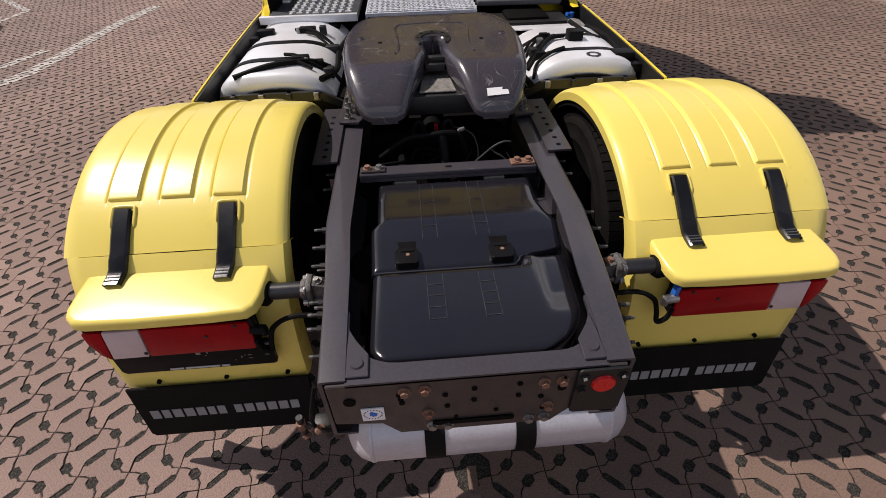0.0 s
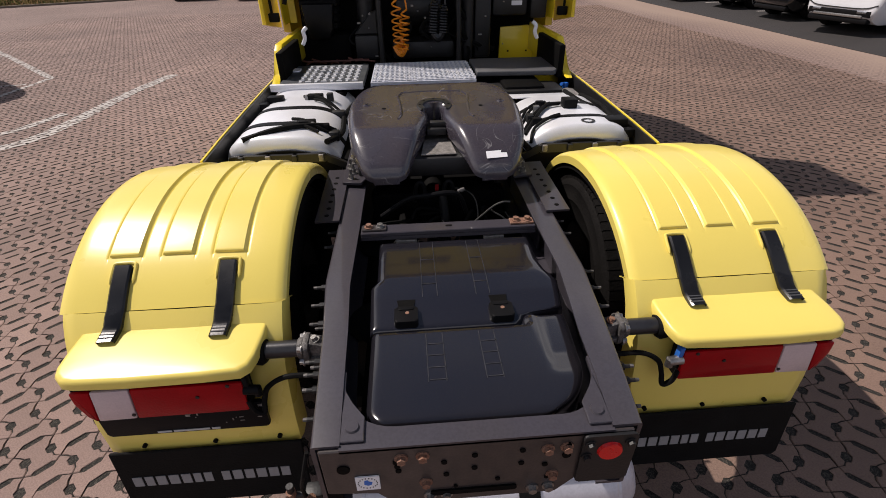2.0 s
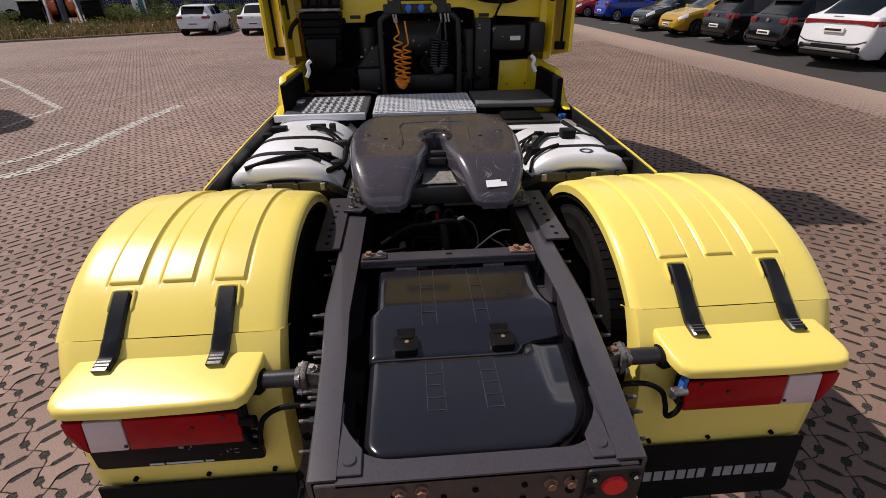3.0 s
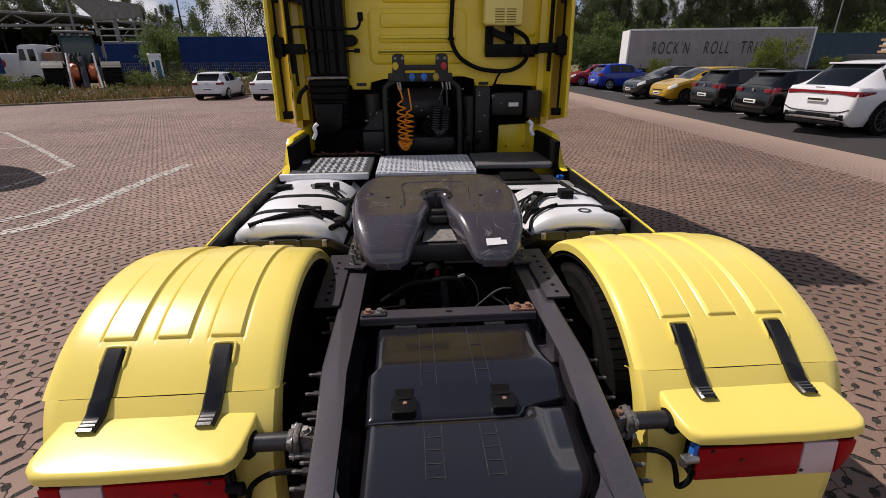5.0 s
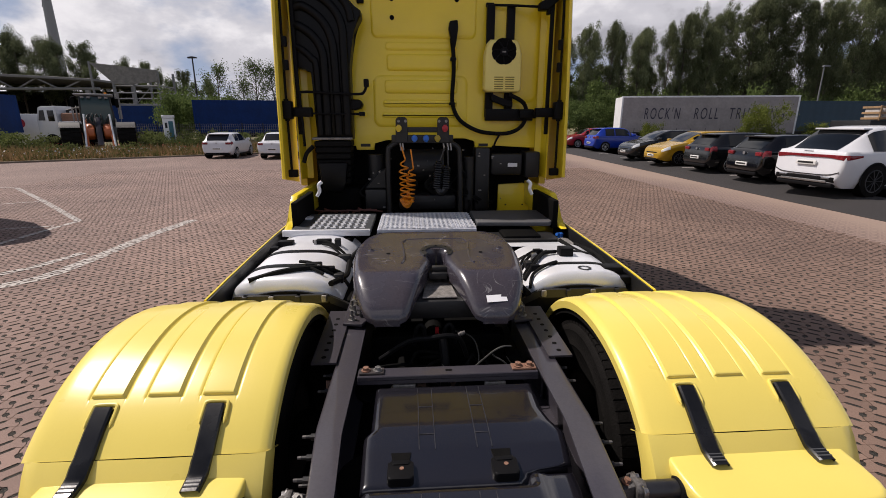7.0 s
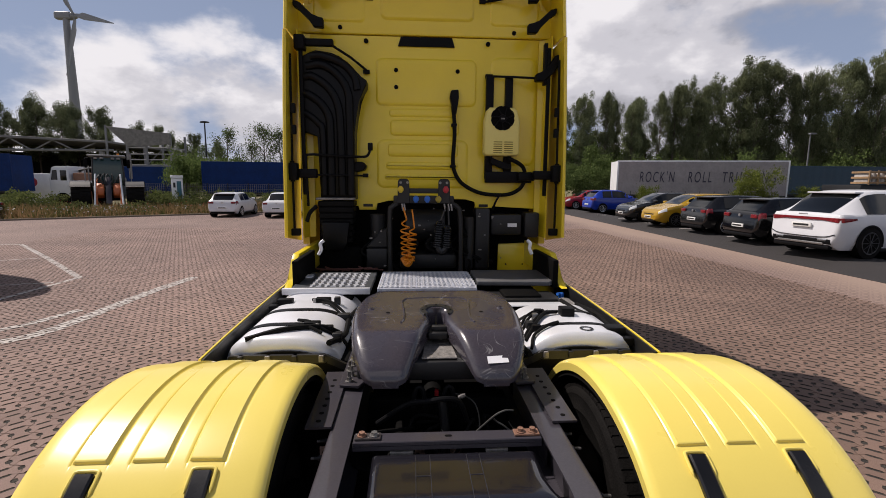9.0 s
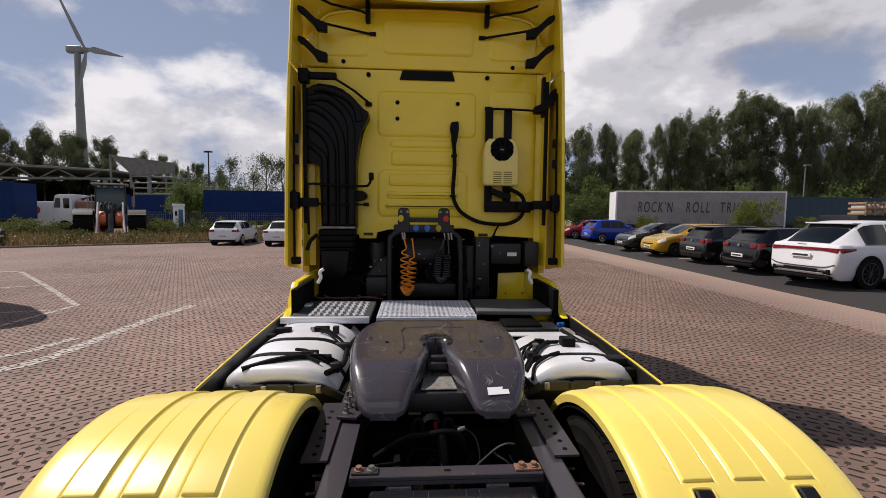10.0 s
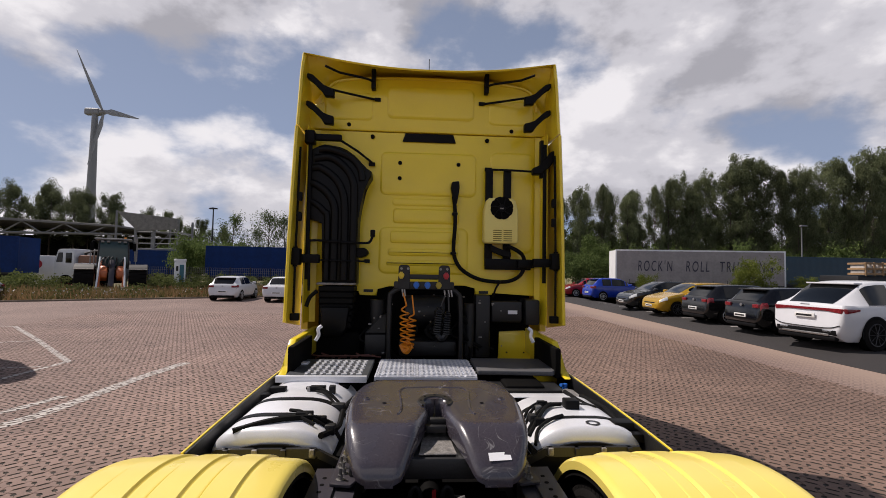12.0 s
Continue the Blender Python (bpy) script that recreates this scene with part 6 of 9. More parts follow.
LENS_WHITE = M("headlight_glass", (0.75, 0.78, 0.80), 0.15, var=0.1, bump=0, coat=0.6)
PLATE = M("plate_white", (0.72, 0.72, 0.70), 0.5, var=0.05, bump=0)
LINE_PAINT = M("line_paint", (0.52, 0.48, 0.45), 0.8, var=0.25, scale=9, bump=0.2)

# asphalt parking strip, a little higher than the paving
RZ = 0.20
bm = B()
edge = ((9.80, -30.0), (9.84, 11.4), (10.05, 17.1), (10.43, 28.5), (10.8, 43.0), (11.4, 57.0))
rows = [[(x - 0.02, y, -0.3), (x, y, 0.004), (x + 0.8, y, RZ - 0.03), (x + 1.2, y, RZ), (90, y, RZ), (90, y, -0.3)] for x, y in edge]
skin(bm, rows)
bmesh.ops.holes_fill(bm, edges=[e for e in bm.edges if e.is_boundary])
tagged(part("road", bm, ASPHALT, None), "dark asphalt parking strip beside the paving", "asphalt", kind="structure")
for k, y in enumerate((11.1, 14.4, 17.6, 20.95, 24.2, 27.5, 30.8)):
    for j in range(4):
        bm = box(B(), 11.25 + 1.2 * j, 11.8 + 1.2 * j, y * 0.90 - 0.06, y * 0.90 + 0.06, RZ + 0.0005, RZ + 0.0045)
        tagged(part("bay_mark", bm, LINE_PAINT, None), "short worn white bay marking on asphalt", "road marking", "bay marks", "structure")


# the paving's lattice of drain holes and slots
LA, LB = 0.2155, 0.2215          # lattice steps along x and y
LO = (-2.028, 1.193)             # a drain hole of the lattice
H2, S1, S2 = (0.072, 0.072), (0.103, -0.033), (-0.040, 0.113)
C1, C2 = (0.038, -0.072), (0.141, 0.032)
RO, RS = (3.045, 2.407), (1.079, 1.025)  # beyond the truck the pattern is laid mirrored: a drain hole, its stretch


def lattice(n, l, sep):
    """Nodes that give 1 in the drain holes and slots of the paving, else 0."""
    def math_(op, a, c=None):
        k = n.new("ShaderNodeMath"); k.operation = op
        for i, v in enumerate((a, c)):
            if v is None:
                continue
            if isinstance(v, (int, float)):
                k.inputs[i].default_value = v
            else:
                l.new(v, k.inputs[i])
        return k.outputs[0]

    side = math_("GREATER_THAN", sep.outputs[0], 0.0)
    plain = (sep.outputs[0], sep.outputs[1])
    turned = (math_("ADD", math_("MULTIPLY", plain[0], -1 / RS[0]), RO[0] / RS[0] + LO[0]), math_("ADD", math_("MULTIPLY", plain[1], 1 / RS[1]), -RO[1] / RS[1] + LO[1]))
    place = [math_("ADD", p, math_("MULTIPLY", side, math_("SUBTRACT", q, p))) for p, q in zip(plain, turned)]

    def cell(off, axis, step, origin):
        t = math_("ADD", place[axis], -origin - off + step * 1000.5)
        t = math_("MODULO", t, step)
        return math_("ADD", t, -step / 2)

    total = None
    for (ox, oy), slot in (((0, 0), 0), (H2, 0), (S1, 1), (S2, 1)):
        u, v = cell(ox, 0, LA, LO[0]), cell(oy, 1, LB, LO[1])
        if slot:
            p, q = math_("MULTIPLY", math_("ADD", u, v), 0.7071 / 2.9), math_("MULTIPLY", math_("SUBTRACT", u, v), 0.7071 / 0.72)
        else:
            p, q = math_("MULTIPLY", math_("ADD", u, v), 0.7071 / 0.72), math_("MULTIPLY", math_("SUBTRACT", u, v), 0.7071 / 1.15)
        d = math_("SQRT", math_("ADD", math_("MULTIPLY", p, p), math_("MULTIPLY", q, q)))
        mr = n.new("ShaderNodeMapRange")
        mr.inputs[1].default_value, mr.inputs[2].default_value, mr.inputs[3].default_value, mr.inputs[4].default_value = 0.022, 0.030, 1, 0
        l.new(d, mr.inputs[0])
        total = mr.outputs[0] if total is None else math_("MAXIMUM", total, mr.outputs[0])
    return math_, total


def wear_paint():
    m = LINE_PAINT.copy()
    m.name = "worn_line_paint"
    n, l = m.node_tree.nodes, m.node_tree.links
    tc, no, rp, tr_, mx = n.new("ShaderNodeTexCoord"), n.new("ShaderNodeTexNoise"), n.new("ShaderNodeValToRGB"), n.new("ShaderNodeBsdfTransparent"), n.new("ShaderNodeMixShader")
    no.inputs["Scale"].default_value, no.inputs["Detail"].default_value = 7.0, 5
    rp.color_ramp.elements[0].position, rp.color_ramp.elements[1].position = 0.28, 0.48
    l.new(tc.outputs["Object"], no.inputs["Vector"]); l.new(no.outputs["Fac"], rp.inputs[0])
    sep = n.new("ShaderNodeSeparateXYZ")
    l.new(tc.outputs["Object"], sep.inputs[0])
    math_, total = lattice(n, l, sep)
    l.new(math_("MULTIPLY", rp.outputs[0], math_("SUBTRACT", 1.0, total)), mx.inputs[0])
    l.new(tr_.outputs[0], mx.inputs[1]); l.new(n["Principled BSDF"].outputs[0], mx.inputs[2])
    l.new(mx.outputs[0], n["Material Output"].inputs[0])
    return m


WORN = wear_paint()
for pts, w in ((((-4.78, 9.95), (-4.96, 8.6), (-4.99, 7.0), (-5.03, 6.4), (-5.14, 6.06), (-5.36, 5.84), (-6.3, 5.0)), 0.23), (((-5.36, 7.40), (-5.44, 7.1), (-5.54, 6.68), (-5.75, 6.34), (-6.6, 5.3)), 0.16), (((-14.5, 15.55), (-12.65, 15.45), (-9.96, 12.84), (-7.14, 9.98)), 0.13), (((-7.14, 9.98), (-7.16, 9.3), (-7.2, 6.5)), 0.12), (((-11.6, 11.7), (-10.56, 12.26), (-9.9, 12.66)), 0.09), (((-9.6, 8.6), (-8.4, 9.2), (-7.3, 9.5)), 0.09)):
    bm = B()
    line = [Vector((*p, 0.0045)) for p in pts]
    rows = []
    for i, p in enumerate(line):
        d = (line[min(i + 1, len(line) - 1)] - line[max(i - 1, 0)]).normalized()
        q = Vector((-d.y, d.x, 0)) * w / 2
        rows.append([p - q, p + q])
    skin(bm, rows)
    tagged(part("line_marking", bm, WORN, None), "worn white line painted across the paving", "road marking", "yard lines", "structure")

# grass verge behind the yard
VERGE = [(-70, -7.0), (-21.1, 24.95), (-13.0, 30.25), (-2, 37.4), (8, 44.5), (12, 60.5), (90, 60.5), (400, 62), (400, 800), (-400, 800), (-400, -7)]
bm = prism(B(), VERGE, "z", -0.4, 0.05)
tagged(part("verge", bm, SOIL, None), "dry grassy verge behind the paved yard", "grass", kind="structure")
for a, b in zip(VERGE[:5], VERGE[1:5]):
    a, b = Vector((*a, 0)), Vector((*b, 0))
    d = (b - a).normalized()
    q = Vector((d.y, -d.x, 0)) * 0.11
    bm = prism(B(), [(a - q * 0).to_2d()[:], (b - q * 0).to_2d()[:], (b + q).to_2d()[:], (a + q).to_2d()[:]], "z", -0.3, 0.085, 0.012, 2)
    tagged(part("trim", bm, KERB, None), "low concrete kerb along the verge", "kerb", kind="structure")


def leaf_mat(name, a, b):
    m = bpy.data.materials.new(name)
    m.use_nodes = True
    n, l = m.node_tree.nodes, m.node_tree.links
    p = n["Principled BSDF"]
    g, r, oi, hs = n.new("ShaderNodeNewGeometry"), n.new("ShaderNodeValToRGB"), n.new("ShaderNodeObjectInfo"), n.new("ShaderNodeHueSaturation")
    mr = n.new("ShaderNodeMapRange")
    r.color_ramp.elements[0].color, r.color_ramp.elements[1].color = (*a, 1), (*b, 1)
    l.new(g.outputs["Random Per Island"], r.inputs[0]); l.new(r.outputs[0], hs.inputs["Color"])
    mr.inputs[3].default_value, mr.inputs[4].default_value = 0.75, 1.25
    l.new(oi.outputs["Random"], mr.inputs[0]); l.new(mr.outputs[0], hs.inputs["Value"])
    l.new(hs.outputs[0], p.inputs["Base Color"])
    p.inputs["Roughness"].default_value = 0.85
    p.inputs["Specular IOR Level"].default_value = 0.15
    t, mx = n.new("ShaderNodeBsdfTranslucent"), n.new("ShaderNodeMixShader")
    l.new(hs.outputs[0], t.inputs[0])
    mx.inputs[0].default_value = 0.30
    l.new(p.outputs[0], mx.inputs[1]); l.new(t.outputs[0], mx.inputs[2]); l.new(mx.outputs[0], n["Material Output"].inputs[0])
    return m


LEAF_DARK = leaf_mat("poplar_leaves", (0.080, 0.098, 0.046), (0.170, 0.190, 0.100))
LEAF_MID = leaf_mat("shrub_leaves", (0.045, 0.068, 0.022), (0.115, 0.15, 0.052))
LEAF_HEDGE = leaf_mat("hedge_leaves", (0.058, 0.090, 0.024), (0.145, 0.190, 0.062))
LEAF_WEED = leaf_mat("weed_leaves", (0.055, 0.075, 0.022), (0.15, 0.17, 0.06))
LEAF_YELLOW = leaf_mat("yellow_green_leaves", (0.075, 0.10, 0.015), (0.17, 0.19, 0.04))
GRASS = leaf_mat("tall_grass", (0.10, 0.105, 0.034), (0.33, 0.20, 0.11))
BARK = M("bark", (0.13, 0.105, 0.085), 0.9, var=0.4, scale=4, bump=0.5, bscale=25)


def leaf_mesh(name, centres, size, rg, material, out=None):
    """Small bent leaf clumps, two faces each; out gives the way in which they mostly face."""
    c = np.asarray(centres)
    n = len(c)
    u = rg.normal(size=(n, 3)); u /= np.linalg.norm(u, axis=1)[:, None]
    v = rg.normal(size=(n, 3)); v -= u * (u * v).sum(1)[:, None]; v /= np.linalg.norm(v, axis=1)[:, None]
    w = np.cross(u, v)
    if out is not None:
        w = np.asarray(out) * 1.1 + rg.normal(size=(n, 3)) * 0.55
        w /= np.linalg.norm(w, axis=1)[:, None] + 1e-6
        u -= w * (u * w).sum(1)[:, None]; u /= np.linalg.norm(u, axis=1)[:, None] + 1e-6
        v = np.cross(w, u)
    s = (size * rg.uniform(0.55, 1.3, n))[:, None]
    a, b = c - u * s * 0.5, c + u * s * 0.5
    l, r = c + v * s * 0.42 + w * s * 0.15, c - v * s * 0.38 + w * s * 0.12
    vs = np.stack([a, r, b, l], 1).reshape(-1, 3)
    idx = np.arange(n) * 4
    fs = np.concatenate([np.stack([idx, idx + 1, idx + 2], 1), np.stack([idx, idx + 2, idx + 3], 1)])
    me = bpy.data.meshes.new(name)
    me.from_pydata(vs.tolist(), [], fs.tolist())
    me.materials.append(material)
    return me


def tree(h, wide, seed, name="tree", label="", n=2600, leaf=0.42, material=None, slim=0.5, bare=0.12, puff=1.0, limbs=0):
    """A tapered trunk, limbs with side branches, and a crown of small leaves gathered in tufts along them."""
    rg = np.random.default_rng(seed)
    t = empty(name, label, "tree")
    bm = B()
    lean = rg.uniform(-0.02, 0.02, 2)
    tr_pts = [(lean[0] * h * k + rg.uniform(-.1, .1) * k, lean[1] * h * k, h * 0.95 * k) for k in np.linspace(0, 1, 6)]
    r0 = 0.013 * h + 0.04
    tube(bm, tr_pts, [r0 * (1 - 0.88 * k / 20) for k in range(21)], 7, 4)
    tufts = []
    limbs = limbs or int(20 + h * 1.6)
    for k in range(limbs):
        f = bare + (1 - bare) * (k + rg.uniform(0, 1)) / limbs
        z = h * f * 0.94
        a = rg.uniform(0, 2 * math.pi)
        g = (f - bare) / (1 - bare)
        prof = math.sin(math.pi * min(1.0, g * 0.80 + 0.20)) ** 0.75 if slim > 0.6 else (1 - (2 * g - 1) ** 2 * (0.55 if g < 0.5 else 0.80)) ** 0.8
        reach = wide * 0.5 * prof * rg.uniform(0.5, 1.2)
        rise = reach * (1.5 if slim > 0.6 else 0.7) * rg.uniform(0.6, 1.4)
        o = Vector((lean[0] * z, lean[1] * z, z))
        e = o + Vector((math.cos(a) * reach, math.sin(a) * reach, min(rise, h * 1.02 - z)))
        mid = (o + e) / 2 + Vector((0, 0, -0.10 * reach))
        tube(bm, [o, mid, e], [r0 * 0.35 * (1 - f * 0.6), r0 * 0.2, r0 * 0.05], 5, 2)
        for q in (0.5, 0.72, 0.9, 1.0):  # tufts sit on the outer part of each limb and its twigs
            c = np.array(mid.lerp(e, (q - 0.5) * 2)) + rg.normal(0, 0.11 * reach + 0.05, 3)
            tufts.append((c, rg.uniform(0.6, 1.25) * (0.050 * wide + 0.16) * puff))
    m = max(8, int(n / len(tufts)))
    away = [rg.normal(size=(m, 3)) for c in tufts]
    away = [d * np.minimum(1.0, 1.7 / (np.linalg.norm(d, axis=1) + 1e-6))[:, None] for d in away]
    cen = np.concatenate([c + d * (s, s, s * (1.15 if slim > 0.6 else 0.8)) for d, (c, s) in zip(away, tufts)])
    axis = np.stack([cen[:, 0] - lean[0] * cen[:, 2], cen[:, 1] - lean[1] * cen[:, 2], np.zeros(len(cen))], 1) / (wide * 0.5)
    out = np.concatenate(away) * 0.8 + axis * 0.5 + (0, 0, 0.25)
    part("trunk", bm, BARK, t)
    keep = cen[:, 2] > h * 0.04
    me = leaf_mesh("crown", cen[keep], leaf, rg, material or LEAF_DARK, out[keep])
    c = new("crown", me)
    c.parent = t
    return t


def bush(wide, h, seed, material, label, name="bush", n=900, leaf=0.22):
    rg = np.random.default_rng(seed)
    t = empty(name, label, "bush")
    bm = B()
    cen = []
    for k in range(12):
        a, r = rg.uniform(0, 6.28), wide * 0.42 * rg.uniform(0.1, 1)
        e = Vector((r * math.cos(a), r * math.sin(a), h * rg.uniform(0.35, 0.9)))
        tube(bm, [(0.1 * math.cos(a), 0.1 * math.sin(a), 0), e * 0.6, e], [0.03, 0.02, 0.008], 5, 3)
        for q in range(4):
            c = np.array(e) + rg.normal(size=3) * (wide * 0.11, wide * 0.11, h * 0.10)
            cen.append(rg.normal(size=(n // 48, 3)) * (wide * 0.065, wide * 0.065, h * 0.06) + c)
    part("stems", bm, BARK, t)
    cen = np.concatenate(cen)
    cen[:, 2] = np.abs(cen[:, 2])
    c = new("foliage", leaf_mesh("foliage", cen, leaf, rg, material))
    c.parent = t
    return t


TREE_LABEL = "tall dark green poplar in the tree line"
rt = random.Random(3)
poplars = [tree(16, 5.2, 21 + k, "poplar", TREE_LABEL, 24000, 0.185, LEAF_DARK, 0.8, 0.10) for k in range(3)] + [tree(17, 8.0, 31 + k, "poplar", "broad dark green poplar in the tree line", 26000, 0.21, LEAF_DARK, 0.5, 0.20) for k in range(3)]
for k, p in enumerate(poplars):
    tagged(p, group="trees behind the car park")
first = {}


def set_tree(src, x, y, h_scale, w_scale, turn):
    m = pose(x, y, 0.03, 0, 0, turn) @ Matrix.Diagonal((w_scale, w_scale, h_scale, 1))
    if src.name not in first:
        first[src.name] = 1
        src.matrix_basis = m
        return src
    c = copy_thing(src, pose(x, y, 0.03, 0, 0, turn))
    c.scale = (w_scale, w_scale, h_scale)
    return c


# crown heights of the row, by the place along it
ROW_X = (4, 20.2, 22.0, 23.7, 25.5, 27.1, 28.3, 29.5, 30.5, 32.1, 33.4, 35.2, 36.3, 37.4, 39.0, 40.9, 42.5, 44.7, 46.6, 48.1, 49.4, 50.6, 52.6, 54.1, 57.5, 59.9, 64.6, 90)
ROW_H = (13.0, 12.6, 13.2, 13.9, 14.2, 13.6, 12.2, 13.8, 15.5, 13.8, 15.7, 14.9, 13.5, 13.8, 15.5, 16.9, 17.6, 18.6, 18.6, 18.1, 17.3, 17.9, 15.9, 17.9, 18.2, 18.9, 20.2, 24.0)
x = 6.0
while x < 84:
    h = float(np.interp(x, ROW_X, ROW_H)) * rt.uniform(0.93, 1.02)
    k = rt.choice((0, 1, 2, 0, 1, 2, 3)) if x < 38 else rt.choice((3, 4, 5, 3, 1))
    s = h / (16 if k < 3 else 17)
    set_tree(poplars[k], x, 60 + rt.uniform(-1.5, 1.5), s, s * rt.uniform(0.46, 0.66), rt.uniform(0, 360))
    x += rt.uniform(1.35, 2.0) if x < 38 else rt.uniform(1.8, 2.8)
x = 4.0
while x < 100:  # second row fills the wood
    h = float(np.interp(x * 0.92, ROW_X, ROW_H)) * rt.uniform(0.50, 0.72)
    k = rt.choice((0, 1, 2, 3, 4, 5))
    s = h / 16
    set_tree(poplars[k], x, 67 + rt.uniform(-2, 2), s, s * 1.05, rt.uniform(0, 360))
    x += rt.uniform(2.2, 3.2)
spreading = [tree(14, 7.0, 41 + k, "spreading_tree", "dark green spreading tree behind the hall", 15000, 0.22, LEAF_DARK, 0.5, 0.38, 1.25, 15) for k in range(3)]
for x, y, h in ((-62.6, 76, 13.9), (-59.4, 77, 14.6), (-57.4, 76, 13.4), (-53.7, 76, 13.3), (-51.0, 75, 13.0), (-48.8, 76, 12.6), (-47.0, 76, 11.2), (-67, 76, 13), (-72, 76, 14), (-79, 77, 13), (-42.7, 76, 10.7), (-40.2, 77, 10.3), (-37.6, 75, 9.2), (-34, 75, 9), (-30, 74, 8)):
    set_tree(spreading[rt.randrange(3)], x, y, h / 14, h / 14 * rt.uniform(0.55, 0.8), rt.uniform(0, 360))
young = [tree(8.6, 3.4, 51 + k, "young_tree", "slender light green young tree with gaps", 2600, 0.16, LEAF_MID, 0.8, 0.2) for k in range(2)]
for x, y, h, k in ((-23.2, 60, 8.7, 0), (-18.6, 60, 9.2, 1), (-16.6, 60, 8.6, 0), (-20.6, 61, 7.0, 1), (-28.2, 60, 7.1, 0), (-26, 60, 6.6, 1), (-14, 60, 8.6, 1), (-11, 60, 9, 0)):
    set_tree(young[k], x, y, h / 8.6, h / 8.6, rt.uniform(0, 360))
hedge = [bush(5, 4.2, 61 + k, LEAF_HEDGE, "dense green shrub at the wood's edge", "shrub", 3600, 0.19) for k in range(3)]
for k in range(34):
    x = 9 + 2.2 * k
    set_tree(hedge[k % 3], x, rt.uniform(52.5, 55.5), rt.uniform(0.95, 1.55), rt.uniform(0.85, 1.15), rt.uniform(0, 360))
for k in range(26):
    set_tree(hedge[k % 3], 14 + 3.0 * k, rt.uniform(63.5, 65), rt.uniform(1.5, 2.0), rt.uniform(1.1, 1.4), rt.uniform(0, 360))
for k in range(18):
    set_tree(hedge[k % 3], -29 + 1.7 * k, rt.uniform(52, 58), rt.uniform(0.9, 1.3), rt.uniform(0.7, 1.0), rt.uniform(0, 360))
for x, y, s in ((-20.6, 44.5, 1.15), (-19.6, 45.5, 1.1), (-21.6, 46, 1.0), (13.5, 44.5, 0.9), (17, 47, 0.95), (10.5, 46, 0.9), (20.5, 48, 1.0)):
    set_tree(hedge[rt.randrange(3)], x, y, s, s * 0.75, rt.uniform(0, 360))
ybush = bush(3.4, 2.6, 71, LEAF_YELLOW, "yellowish green bush in front of the trailer", "bush", 8000, 0.10)
ybush.matrix_basis = pose(24.7, 32.2, 0.03) @ Matrix.Diagonal((0.78, 0.8, 1.15, 1))
b2 = copy_thing(ybush, pose(17.9, 34.5, 0.03, 0, 0, 70)); b2.scale = (0.5, 0.5, 0.7)
b3 = copy_thing(ybush, pose(31.2, 34.5, 0.03, 0, 0, 140)); b3.scale = (0.7, 0.7, 0.7)
lowbush = bush(2.2, 1.1, 73, LEAF_WEED, "low weedy bush on the verge", "bush", 700, 0.13)
for i, (x, y, s) in enumerate(((-14.6, 33, 0.9), (-15.9, 34.0, 1.15), (-13.2, 36, 1.1), (-11.0, 36.5, 1.1), (-17.4, 33.2, 1.0), (-15.4, 32.4, 0.8), (-27.5, 33.5, 0.9), (-29.5, 33, 1.0), (-8.5, 38, 1.0), (-24.5, 30.5, 1.1), (-25.8, 31.5, 1.2), (-23.2, 31.0, 1.0), (-26.6, 29.6, 0.9), (-22.6, 29.4, 0.8), (-28.6, 30.5, 1.0), (-30.5, 29, 1.1), (-16.6, 32.0, 1.0), (-18.2, 34.5, 1.2), (-12.2, 34.0, 1.0), (-14.2, 34.6, 1.2), (-32, 31, 1.2))):
    m = pose(x, y, 0.04, 0, 0, 40 * i)
    if i == 0:
        lowbush.matrix_basis = m @ Matrix.Diagonal((s, s, s, 1))
    else:
        c = copy_thing(lowbush, m); c.scale = (s, s, s)

# tall dry grass and weeds on the verge
rg = np.random.default_rng(9)
n = 60000
gx = rg.uniform(-36, 4, n)
edge = np.interp(gx, (-70, -21.1, -13, -2, 8), (-7, 24.95, 30.25, 37.4, 44.5))
gy = edge + 0.35 + np.abs(rg.normal(0, 3.0, n)) + rg.uniform(0, 2.0, n)
deep = np.clip((gy - edge) / 3.0, 0, 1)
gh = rg.uniform(0.10, 0.42, n) * (0.7 + 0.9 * deep) * (0.7 + 0.6 * rg.random(n))
ang = rg.uniform(0, 6.28, n)
w = 0.035
dx, dy = np.cos(ang) * w, np.sin(ang) * w
lx, ly = rg.normal(0, 0.12, n), rg.normal(0, 0.12, n)
v = np.stack([np.stack([gx - dx, gy - dy, np.full(n, 0.04)], 1), np.stack([gx + dx, gy + dy, np.full(n, 0.04)], 1), np.stack([gx + lx, gy + ly, gh + 0.04], 1)], 1).reshape(-1, 3)
me = bpy.data.meshes.new("tall_grass")
me.from_pydata(v.tolist(), [], (np.arange(n * 3).reshape(-1, 3)).tolist())
me.materials.append(GRASS)
tagged(new("tall_grass", me), "tall dry grass and weeds on the verge", "grass", kind="stuff")
n = 20000  # green weeds in drifts behind the dry grass
gx = rg.uniform(-36, 2, n)
edge = np.interp(gx, (-70, -21.1, -13, -2, 8), (-7, 24.95, 30.25, 37.4, 44.5))
gy = edge + 1.0 + np.abs(rg.normal(0, 2.2, n))
drift = 0.5 + 0.5 * np.sin(gx * 1.3 + 1.1 * np.sin(gy * 0.8)) * np.sin(gx * 0.47 + 0.9 * gy + 1.0)
gz = rg.random(n) * (0.10 + 0.75 * drift ** 1.5) * np.clip((gy - edge) / 2.2, 0.25, 1)
me = leaf_mesh("weeds", np.stack([gx, gy, gz + 0.05], 1), 0.13, rg, LEAF_WEED)
